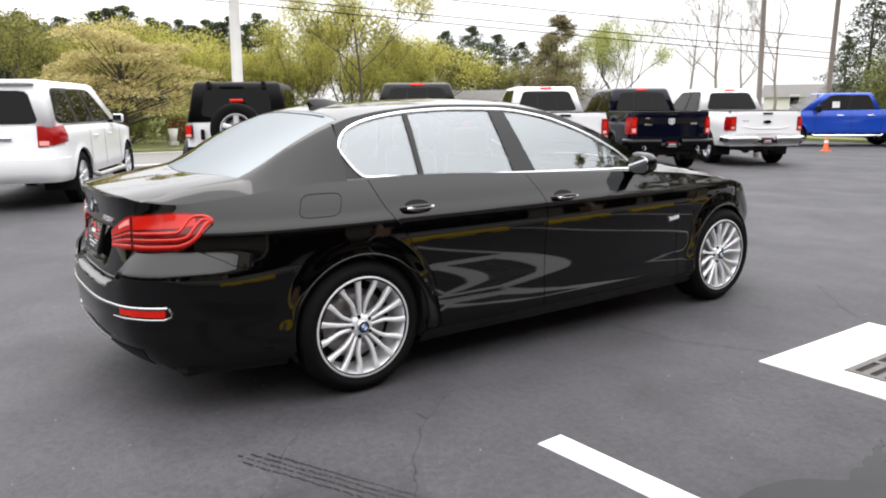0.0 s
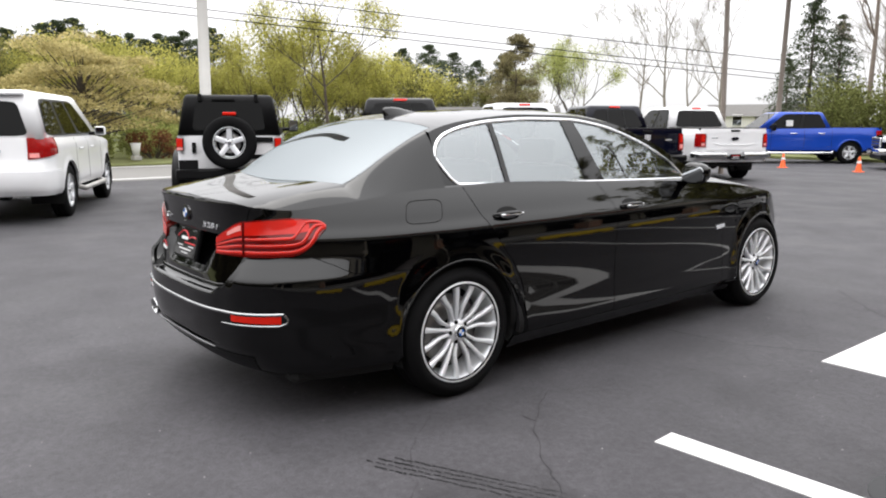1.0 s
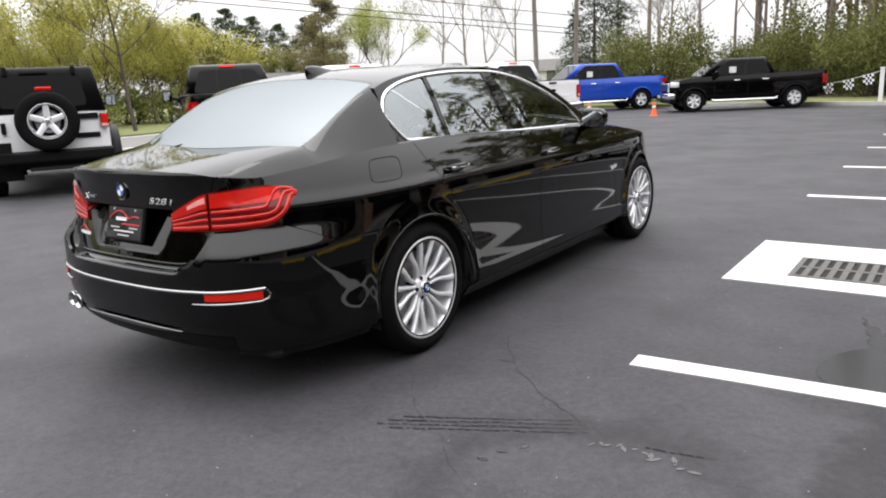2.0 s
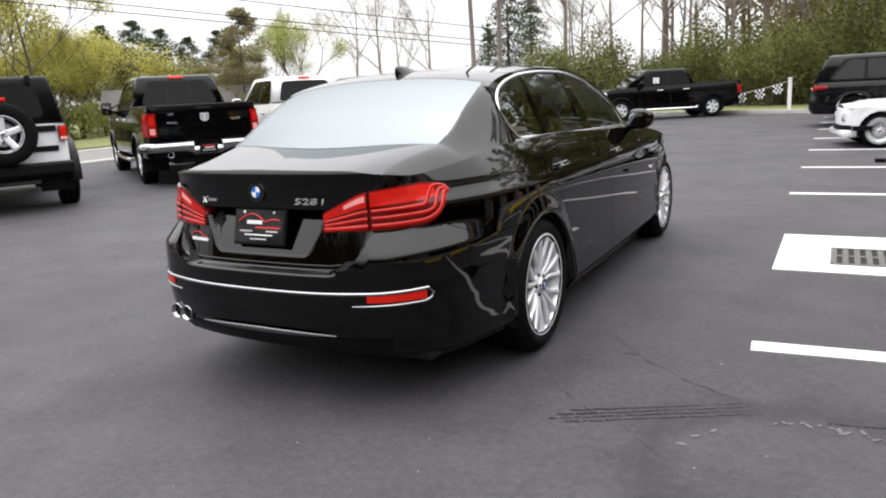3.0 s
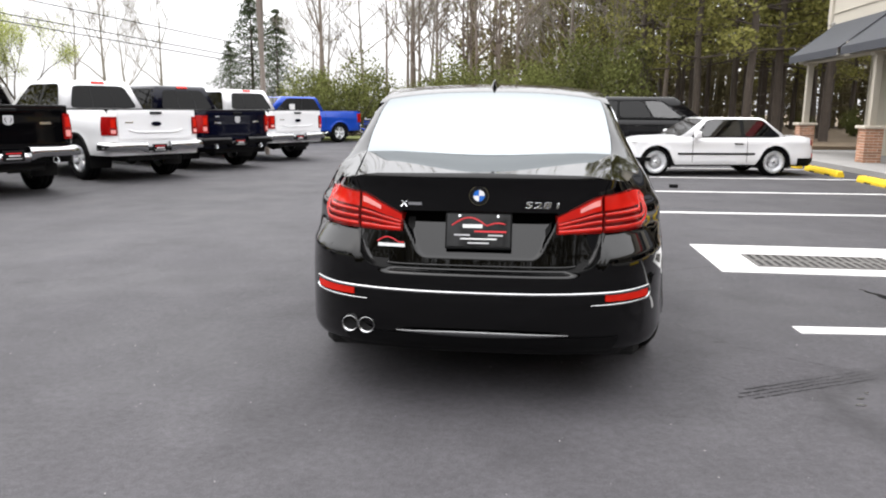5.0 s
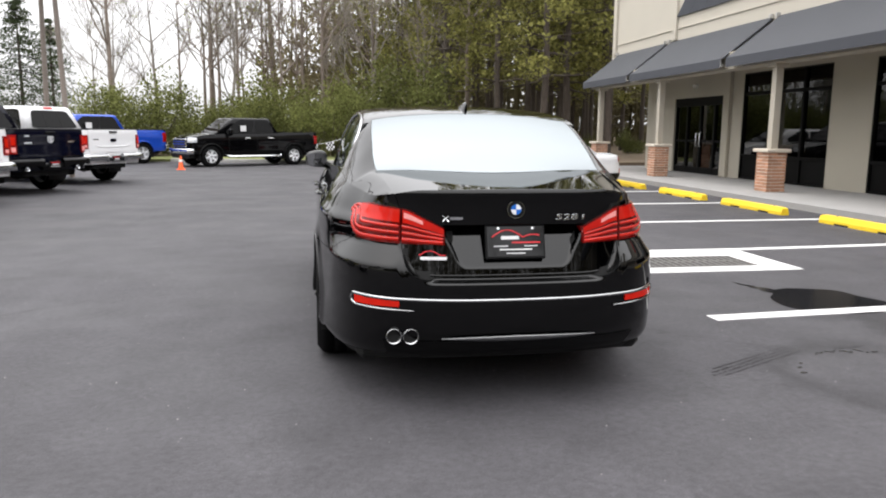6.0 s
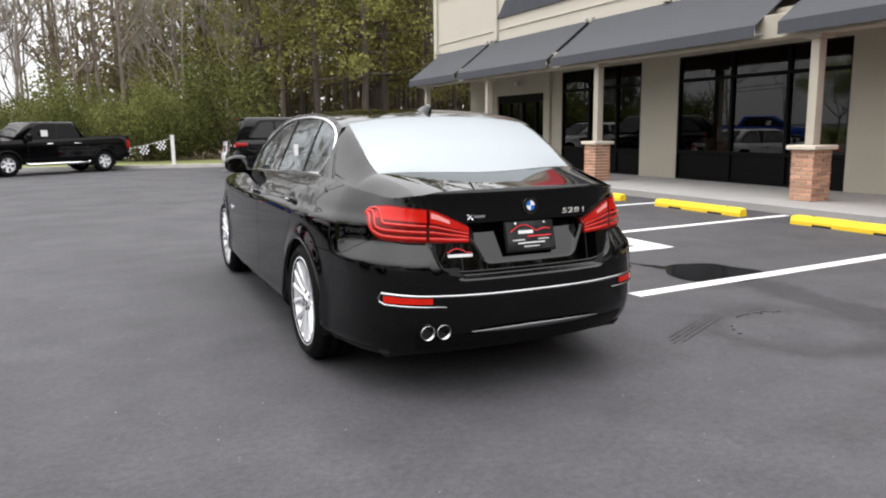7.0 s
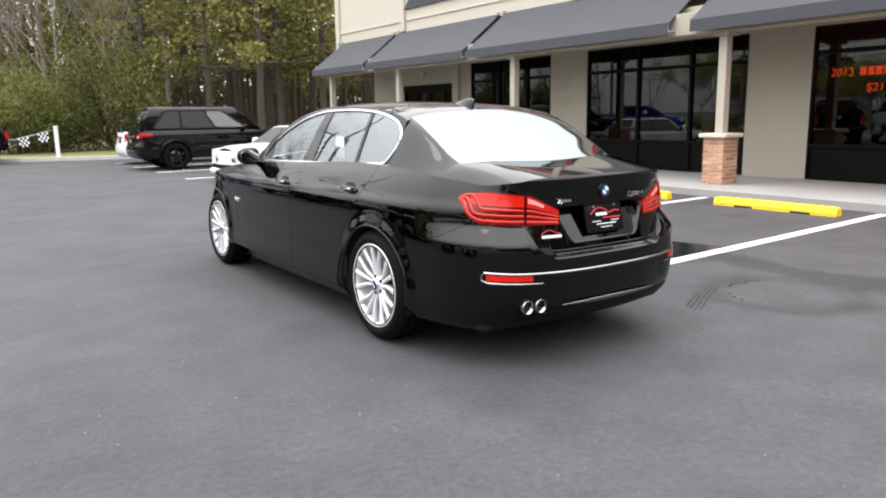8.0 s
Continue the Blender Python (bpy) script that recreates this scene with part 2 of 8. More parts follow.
def asphalt_material():
    m = bpy.data.materials.new("asphalt")
    m.use_nodes = True
    nt = m.node_tree
    p = nt.nodes["Principled BSDF"]
    co = nt.nodes.new("ShaderNodeTexCoord")
    def tex(sc, det, rough=0.5):
        n = nt.nodes.new("ShaderNodeTexNoise")
        n.inputs["Scale"].default_value, n.inputs["Detail"].default_value, n.inputs["Roughness"].default_value = sc, det, rough
        nt.links.new(co.outputs["Object"], n.inputs["Vector"])
        return n.outputs[0]
    def ramp(sock, a, b, lo, hi):
        r = nt.nodes.new("ShaderNodeMapRange")
        for i, v in enumerate((a, b, lo, hi)):
            r.inputs[i + 1].default_value = v
        nt.links.new(sock, r.inputs[0])
        return r.outputs[0]
    def times(a, b):
        n = nt.nodes.new("ShaderNodeMath")
        n.operation = "MULTIPLY"
        nt.links.new(a, n.inputs[0])
        nt.links.new(b, n.inputs[1])
        return n.outputs[0]
    big = ramp(tex(0.22, 4), 0.3, 0.7, 0.86, 1.14)
    mid = ramp(tex(2.2, 5, 0.6), 0.3, 0.7, 0.84, 1.16)
    grain = ramp(tex(140, 3, 0.7), 0.3, 0.7, 0.72, 1.28)
    v = nt.nodes.new("ShaderNodeTexVoronoi")
    v.inputs["Scale"].default_value = 55
    nt.links.new(co.outputs["Object"], v.inputs["Vector"])
    stones = ramp(v.outputs["Distance"], 0.0, 0.14, 1.5, 1.0)
    blots = ramp(tex(1.3, 6, 0.68), 0.50, 0.68, 1.04, 0.84)
    wob = tex(5, 5)
    def stain(x, y, radius, width, dark, core=0.0):
        """A drying ring or spot with a soft, ragged rim."""
        d = nt.nodes.new("ShaderNodeVectorMath")
        d.operation = "DISTANCE"
        d.inputs[1].default_value = (x, y, 0)
        nt.links.new(co.outputs["Object"], d.inputs[0])
        s = nt.nodes.new("ShaderNodeMath")
        s.operation = "MULTIPLY_ADD"
        s.inputs[1].default_value, s.inputs[2].default_value = 0.36, -0.16 + radius
        nt.links.new(wob, s.inputs[0])
        t = nt.nodes.new("ShaderNodeMath")
        t.operation = "SUBTRACT"
        nt.links.new(s.outputs[0], t.inputs[0])
        nt.links.new(d.outputs["Value"], t.inputs[1])
        u = nt.nodes.new("ShaderNodeMath")
        u.operation = "ABSOLUTE"
        nt.links.new(t.outputs[0], u.inputs[0])
        return ramp(u.outputs[0], width * core, width, dark, 1.0)
    pits = ramp(tex(26, 5, 0.75), 0.36, 0.64, 0.80, 1.20)
    val = times(times(times(times(times(big, mid), grain), stones), blots), pits)
    val = times(times(val, stain(2.12, -0.88, 0.50, 0.17, 0.60)), stain(-0.75, -1.25, 0.0, 0.45, 0.80))
    damp = stain(2.93, 0.72, 0.0, 0.66, 0.45)                                    # wet rim of the puddle and its overflow
    for x, y, w, k in ((3.02, 0.26, 0.26, 0.52), (2.98, 0.02, 0.24, 0.55), (2.94, -0.20, 0.22, 0.56), (2.91, -0.42, 0.22, 0.56), (2.89, -0.64, 0.24, 0.56), (2.91, -0.86, 0.27, 0.56), (2.95, -1.10, 0.32, 0.58), (3.00, -1.38, 0.38, 0.60), (3.05, -1.72, 0.42, 0.62)):
        lower = nt.nodes.new("ShaderNodeMath")
        lower.operation = "MINIMUM"
        nt.links.new(damp, lower.inputs[0])
        nt.links.new(stain(x, y, 0.0, w, k, 0.6), lower.inputs[1])
        damp = lower.outputs[0]
    val = times(val, damp)
    mx = nt.nodes.new("ShaderNodeMix")
    mx.data_type, mx.blend_type = "RGBA", "MULTIPLY"
    mx.inputs[0].default_value = 1
    mx.inputs[6].default_value = (0.0425, 0.0406, 0.0446, 1)
    nt.links.new(val, mx.inputs[7])
    nt.links.new(mx.outputs[2], p.inputs["Base Color"])
    rg = ramp(tex(0.9, 4), 0.35, 0.7, 0.72, 0.88)
    nt.links.new(rg, p.inputs["Roughness"])
    p.inputs["Specular IOR Level"].default_value = 0.35
    b = nt.nodes.new("ShaderNodeBump")
    b.inputs["Strength"].default_value, b.inputs["Distance"].default_value = 0.5, 0.006
    nt.links.new(tex(90, 4, 0.7), b.inputs["Height"])
    nt.links.new(b.outputs[0], p.inputs["Normal"])
    return m


M["asphalt"] = asphalt_material()
M["asphalt_dark"] = material("tyre_mark", (0.012, 0.012, 0.0125), 0.85, 0, 0.2, vary=0.25, scale=6, fine=0.3, fine_scale=90)
M["crack"] = material("asphalt_crack", (0.018, 0.0177, 0.018), 0.95, 0, 0.2, vary=0.2, scale=8)
M["road"] = material("road_asphalt", (0.145, 0.14, 0.132), 0.9, vary=0.12, scale=0.6, fine=0.15, fine_scale=40)
M["wet"] = material("wet_asphalt", (0.009, 0.009, 0.010), 0.12, 0, 0.10, vary=0.2, scale=5)
M["chip"] = material("worn_chip", (0.030, 0.030, 0.031), 0.20, 0, 0.5, vary=0.3, scale=30)
M["grit"] = material("grit", (0.20, 0.195, 0.19), 0.9, obj_vary=0.5, island=True)
M["grate"] = material("cast_iron", (0.10, 0.095, 0.09), 0.75, 0.3, vary=0.2, scale=12, bump=0.3)


# ---- mesh helpers ----
def mesh_object(name, verts, faces, mat, parent=None, label="", smooth=True):
    me = bpy.data.meshes.new(name)
    me.from_pydata([tuple(v) for v in verts], [], faces)
    me.materials.append(mat)
    if smooth:
        me.polygons.foreach_set("use_smooth", [True] * len(me.polygons))
    me.update()
    ob = new(name, me)
    if parent:
        ob.parent = parent
    if label:
        ob["label"] = label
    return ob


def part(name, bm, mat, parent=None, label="", smooth=False):
    me = bpy.data.meshes.new(name)
    bmesh.ops.recalc_face_normals(bm, faces=bm.faces)
    bm.to_mesh(me)
    bm.free()
    me.materials.append(mat)
    if smooth:
        me.polygons.foreach_set("use_smooth", [True] * len(me.polygons))
    ob = new(name, me)
    if parent:
        ob.parent = parent
    if label:
        ob["label"] = label
    return ob


def thing(name, m=None, label="", category="", group="", kind=""):
    ob = new(name)
    ob.empty_display_size = 0.1
    if m is not None:
        ob.matrix_world = m
    return tagged(ob, label, category, group, kind)


def box_bm(x0, x1, y0, y1, z0, z1, bevel=0.0, segs=1, bm=None):
    bm = bm or bmesh.new()
    r = bmesh.ops.create_cube(bm, size=1)
    for v in r["verts"]:
        v.co = Vector((x0 if v.co.x < 0 else x1, y0 if v.co.y < 0 else y1, z0 if v.co.z < 0 else z1))
    if bevel:
        es = list({e for v in r["verts"] for e in v.link_edges})
        bmesh.ops.bevel(bm, geom=es, offset=bevel, segments=segs, affect="EDGES", profile=0.5)
    return bm


def cyl_bm(r, h, seg=24, axis="z", r2=None, at=(0, 0, 0), bm=None):
    bm = bm or bmesh.new()
    m = {"z": Matrix(), "x": Matrix.Rotation(radians(90), 4, "Y"), "y": Matrix.Rotation(radians(-90), 4, "X")}[axis]
    bmesh.ops.create_cone(bm, cap_ends=True, segments=seg, radius1=r, radius2=r if r2 is None else r2, depth=h,
                          matrix=Matrix.Translation(at) @ m)
    return bm


def poly_bm(points, z0, z1, bm=None):
    """A flat plate from a plan outline, z0 to z1."""
    bm = bm or bmesh.new()
    lo = [bm.verts.new((x, y, z0)) for x, y in points]
    hi = [bm.verts.new((x, y, z1)) for x, y in points]
    n = len(points)
    bm.faces.new(hi)
    bm.faces.new(lo[::-1])
    for i in range(n):
        bm.faces.new((lo[i], lo[(i + 1) % n], hi[(i + 1) % n], hi[i]))
    return bm


def tube(name, pts, radius, mat, parent=None, label="", sides=8, cyclic=False):
    """A swept round bar through the points; radius is a number or one per point."""
    pts = [Vector(p) for p in pts]
    n = len(pts)
    vs, fs = [], []
    for i, p in enumerate(pts):
        a = pts[(i - 1) % n] if (i or cyclic) else p
        b = pts[(i + 1) % n] if (i < n - 1 or cyclic) else p
        d = (b - a).normalized()
        up = Vector((0, 0, 1)) if abs(d.z) < 0.9 else Vector((1, 0, 0))
        u = d.cross(up).normalized()
        w = u.cross(d)
        r = radius[i] if isinstance(radius, (list, tuple)) else radius
        for k in range(sides):
            t = 2 * math.pi * k / sides
            vs.append(p + u * (r * math.cos(t)) + w * (r * math.sin(t)))
    m = n if cyclic else n - 1
    for i in range(m):
        j = (i + 1) % n
        for k in range(sides):
            l = (k + 1) % sides
            fs.append((i * sides + k, j * sides + k, j * sides + l, i * sides + l))
    if not cyclic:
        fs.append(tuple(range(sides))[::-1])
        fs.append(tuple((n - 1) * sides + k for k in range(sides)))
    return mesh_object(name, vs, fs, mat, parent, label)


def interp(table, x):
    """Smooth monotone-ish interpolation through a short table of (x, value)."""
    xs, ys = [p[0] for p in table], [p[1] for p in table]
    if x <= xs[0]:
        return ys[0]
    if x >= xs[-1]:
        return ys[-1]
    i = max(k for k in range(len(xs) - 1) if xs[k] <= x)
    h = xs[i + 1] - xs[i]
    t = (x - xs[i]) / h
    dl = (ys[i + 1] - ys[i]) / h
    da = dl if i == 0 else (ys[i] - ys[i - 1]) / (xs[i] - xs[i - 1])
    db = dl if i == len(xs) - 2 else (ys[i + 2] - ys[i + 1]) / (xs[i + 2] - xs[i + 1])
    m0 = 0 if da * dl <= 0 else 2 * da * dl / (da + dl)
    m1 = 0 if db * dl <= 0 else 2 * db * dl / (db + dl)
    t2, t3 = t * t, t * t * t
    return (2 * t3 - 3 * t2 + 1) * ys[i] + (t3 - 2 * t2 + t) * h * m0 + (3 * t2 - 2 * t3) * ys[i + 1] + (t3 - t2) * h * m1


def smooth01(t):
    t = min(max(t, 0.0), 1.0)
    return t * t * (3 - 2 * t)


# ---- ground: one sheet of asphalt to the horizon, road, grass, woods floor ----
def ground_sheet():
    bm = bmesh.new()
    xs = [-2500, -400, -100, -40, -14.3] + [i * 2.0 for i in range(-7, 8)] + [30, 100, 400, 2500]
    ys = [-2500, -400, -100, -30] + [i * 2.0 for i in range(-12, 13)] + [40, 100, 400, 2500]
    grid = [[bm.verts.new((x, y, 0)) for y in ys] for x in xs]
    for i in range(len(xs) - 1):
        for j in range(len(ys) - 1):
            bm.faces.new((grid[i][j], grid[i + 1][j], grid[i + 1][j + 1], grid[i][j + 1]))
    return part("ground", bm, M["asphalt"])


tagged(ground_sheet(), "dark grey worn asphalt car park with fine cracks", "ground", kind="structure")


def slab(name, pts, z0, z1, mat, label, category):
    return tagged(part(name, poly_bm(pts, z0, z1), mat), label, category, kind="structure")


# street beyond the row of trucks, with its pale edge lines, and the verge behind it
slab("road", [(-20.4, -120), (-14.4, -120), (-14.4, 60), (-20.4, 60)], -0.1, 0.012, M["road"], "pale grey street beyond the car park", "road")
slab("road_edge_line", [(-15.0, -120), (-14.88, -120), (-14.88, 60), (-15.0, 60)], 0.0, 0.018, M["line"], "worn white edge line along the street", "road marking")
slab("road_edge_line", [(-19.9, -120), (-19.78, -120), (-19.78, 60), (-19.9, 60)], 0.0, 0.018, M["line"], "worn white edge line along the far side of the street", "road marking")
slab("verge", [(-400, -120), (-20.4, -120), (-20.4, 120), (-400, 120)], -0.2, 0.06, M["grass"], "mown green grass verge across the street", "grass")
slab("grass_strip", [(-14.4, 26.0), (-6.5, 25.9), (-1.6, 24.9), (1.5, 24.0), (6.0, 23.4), (6.6, 28.9), (-14.4, 30.0)], -0.1, 0.10, M["grass"], "grass strip behind the kerb at the edge of the woods", "grass")
slab("woods_floor", [(-14.4, 30.0), (6.6, 28.9), (6.0, 23.4), (9.0, 23.0), (300, 23.0), (300, 300), (-14.4, 300)], -0.1, 0.12, M["litter"], "brown leaf litter on the floor of the woods", "ground")
slab("woods_floor", [(14.4, 20.2), (40, 20.2), (40, 23.0), (14.4, 23.0)], -0.1, 0.09, M["litter"], "brown leaf litter beside the shop building", "ground")


def kerb(name, a, b, w, h, label):
    a, b = Vector((*a, 0)), Vector((*b, 0))
    d = (b - a).normalized()
    n = Vector((-d.y, d.x, 0)) * w
    bm = poly_bm([(a.x, a.y), (b.x, b.y), (b.x + n.x, b.y + n.y), (a.x + n.x, a.y + n.y)], -0.1, h)
    bmesh.ops.bevel(bm, geom=[e for e in bm.edges if all(v.co.z > 0 for v in e.verts)], offset=0.02, segments=2, affect="EDGES")
    return tagged(part(name, bm, M["kerb"]), label, "kerb", kind="structure")


kerb("kerb", (-6.5, 25.75), (-1.6, 24.75), 0.15, 0.13, "low concrete kerb in front of the grass strip")
kerb("kerb", (-1.6, 24.75), (1.5, 23.85), 0.15, 0.13, "low concrete kerb in front of the grass strip")
kerb("kerb", (1.5, 23.85), (9.0, 22.85), 0.15, 0.13, "low concrete kerb in front of the grass strip")


# ---- stall markings, drain, wheel stops ----
def stripe(x0, y0, x1, y1, w, label, name="stall_line"):
    d = Vector((x1 - x0, y1 - y0)).normalized()
    n = Vector((-d.y, d.x)) * (w / 2)
    k = max(2, int((x1 - x0) / 0.4))
    rng = random.Random(int(y0 * 100))
    left, right = [], []
    for i in range(k + 1):
        t = i / k
        x, y = x0 + (x1 - x0) * t, y0 + (y1 - y0) * t
        left.append((x + n.x, y + n.y + rng.uniform(-0.004, 0.004)))
        right.append((x - n.x, y - n.y + rng.uniform(-0.004, 0.004)))
    return tagged(part(name, poly_bm(right + left[::-1], -0.01, 0.004), M["line"]), label, "road marking", group="stall lines", kind="structure")


stripe(1.83, 0.375, 7.10, 0.69, 0.135, "white painted stall line crossing a puddle")
stripe(3.70, 3.19, 7.10, 3.40, 0.115, "white painted stall line meeting the drain frame")
for yy in (5.61, 8.18, 10.80, 13.30, 15.95, 18.5, 21.0):
    stripe(1.70, yy, 7.10, yy + 0.16, 0.11, "white painted parking stall line")


def drain():
    t = thing("storm_drain", Matrix.Translation((2.75, 2.62, 0)), "rusty iron storm drain grate in a white painted frame", "drain")
    bm = bmesh.new()
    x0, x1, y0, y1 = -0.95, 0.95, -0.63, 0.62
    gx0, gx1, gy0, gy1 = -0.60, 0.62, -0.40, 0.14
    for pts in ([(x0, y0), (x1, y0), (x1, gy0), (x0, gy0)], [(x0, gy1), (x1, gy1), (x1, y1), (x0, y1)],
                [(x0, gy0), (gx0, gy0), (gx0, gy1), (x0, gy1)], [(gx1, gy0), (x1, gy0), (x1, gy1), (gx1, gy1)]):
        poly_bm(pts, -0.01, 0.006, bm)
    part("painted_frame", bm, M["line"], t, "white road paint round the grate")
    # flush dark plate stands in for the shade below the grate
    part("pit", box_bm(gx0, gx1, gy0, gy1, -0.02, 0.003), M["dark_void"], t)
    part("rim", box_bm(gx0, gx1, gy0, gy0 + 0.03, 0.0, 0.014, 0.003), M["grate"], t)
    part("rim", box_bm(gx0, gx1, gy1 - 0.03, gy1, 0.0, 0.014, 0.003), M["grate"], t)
    for k in range(17):
        x = gx0 + 0.02 + k * (gx1 - gx0 - 0.04) / 16
        part("bar", box_bm(x - 0.020, x + 0.020, gy0 + 0.03, gy1 - 0.03, 0.0, 0.012, 0.003), M["grate"], t)
    part("bar", box_bm(gx0, gx1, -0.15, -0.11, 0.0, 0.013, 0.003), M["grate"], t)
    return t


drain()


def wheel_stop(x, y, length=1.8):
    t = thing("wheel_stop", Matrix.Translation((x, y, 0)), "yellow painted concrete wheel stop before the pavement", "wheel stop", "wheel stops along the shop")
    h, w = 0.12, 0.15
    bm = bmesh.new()
    prof = [(-w / 2, 0.0), (w / 2, 0.0), (w / 2, 0.05), (w * 0.33, h), (-w * 0.33, h), (-w / 2, 0.05)]
    ends = []
    for yy, k in ((-length / 2, 0.9), (-length / 2 + 0.05, 1), (length / 2 - 0.05, 1), (length / 2, 0.9)):
        ends.append([bm.verts.new((px * k, yy, pz * k)) for px, pz in prof])
    n = len(prof)
    for a, b in zip(ends, ends[1:]):
        for i in range(n):
            bm.faces.new((a[i], a[(i + 1) % n], b[(i + 1) % n], b[i]))
    bm.faces.new(ends[0][::-1])
    bm.faces.new(ends[-1])
    part("block", bm, M["yellow"], t)
    for s in (-1, 1):
        # dark box paints the shade of a notch onto the face
        part("drain_notch", box_bm(-w / 2 - 0.002, -w / 2 + 0.01, s * 0.42 - 0.14, s * 0.42 + 0.14, 0.0, 0.025), M["dark_void"], t)
        part("anchor_pin", cyl_bm(0.012, 0.012, 10, at=(0, s * 0.6, h + 0.003)), M["grate"], t)
    return t


for yy in (-0.9, 1.85, 4.5, 7.2, 9.7, 12.4, 14.7):
    wheel_stop(6.45, yy)


# ---- shop building ----
FX, WX = 9.10, 10.0          # upper facade plane, ground-floor wall plane
YN, YS = 19.95, -12.0        # far end, near end
slab("pavement", [(7.2, YS), (12.0, YS), (12.0, 20.4), (7.2, 20.4)], -0.1, 0.11, M["concrete"], "pale concrete pavement along the shop front", "pavement")


def wall(name, x0, x1, y0, y1, z0, z1, mat, label):
    return tagged(part(name, box_bm(x0, x1, y0, y1, z0, z1), mat), label, "wall", kind="structure")


# ground-floor wall pieces between the shop windows: (from y, to y)
WINDOWS = [(-10.6, -6.2), (-1.6, 3.42), (4.68, 8.9), (10.15, 13.5)]
solid = [(YS, -10.6), (-6.2, -1.6), (3.42, 4.68), (8.9, 10.15), (13.5, 14.25), (17.2, 18.9)]
for a, b in solid:
    wall("wall_east", WX, WX + 0.25, a, b, 0.11, 3.05, M["stucco"], "beige stucco shop wall between dark windows")
for a, b in WINDOWS:
    wall("wall_east", WX, WX + 0.25, a, b, 2.80, 3.05, M["stucco"], "beige stucco band over a shop window")
wall("wall_east", WX + 0.0, WX + 0.25, 14.25, 17.2, 2.30, 3.05, M["stucco"], "beige stucco band over the glass entrance")
wall("wall_north", WX, 14.3, 18.9, 19.1, 0.11, 3.05, M["stucco"], "beige stucco end wall of the shop")
wall("wall_back", 14.3, 14.5, YS, 19.95, 0.0, 6.6, M["stucco"], "plain stucco rear wall of the shop")
wall("wall_south", WX, 14.3, YS - 0.2, YS, 0.0, 6.6, M["stucco"], "plain stucco end wall of the shop")
wall("shop_floor", WX + 0.25, 14.3, YS, 18.9, 0.0, 0.12, M["concrete"], "plain concrete shop floor behind the glass")
tagged(part("ceiling", box_bm(8.46, 14.3, YS, 19.6, 3.05, 3.2), M["stucco"]), "beige soffit over the pavement", "ceiling", kind="structure")

# upper storey
wall("wall_upper", FX + 0.55, FX + 0.75, YS, YN, 3.2, 3.8, M["stucco"], "beige stucco band set back behind the awnings")
wall("wall_upper", FX + 0.25, FX + 0.75, YS, YN, 3.8, 3.9, M["stucco"], "beige ledge over the band behind the awnings")
for a, b, z0, z1 in ((YS, YN, 3.78, 6.4),):
    wall("wall_upper", FX, FX + 0.25, a, b, z0, z1, M["cream"], "cream panelled upper facade over the awnings")
wall("wall_upper", FX, 14.3, YN, YN + 0.2, 3.2, 6.4, M["cream"], "cream upper end wall of the shop")
wall("roof", FX - 0.1, 14.5, YS - 0.2, YN + 0.3, 6.4, 6.6, M["stucco"], "flat roof edge of the shop")
# raised panel joints of the facade
for z in (4.15, 5.6):
    for a, b in ((15.7, YN), (8.4, 15.5)):
        tagged(part("trim", box_bm(FX - 0.03, FX, a, b - 0.02, z - 0.02, z + 0.02, 0.006), M["cream"]), "cream raised joint strip on the facade", "trim", kind="structure")
for y in (15.62, 19.86, 8.3, 1.0, -6.0):
    tagged(part("trim", box_bm(FX - 0.08, FX, y - 0.11, y + 0.11, 3.84, 6.4, 0.012), M["cream"]), "cream upright trim board on the facade", "trim", kind="structure")


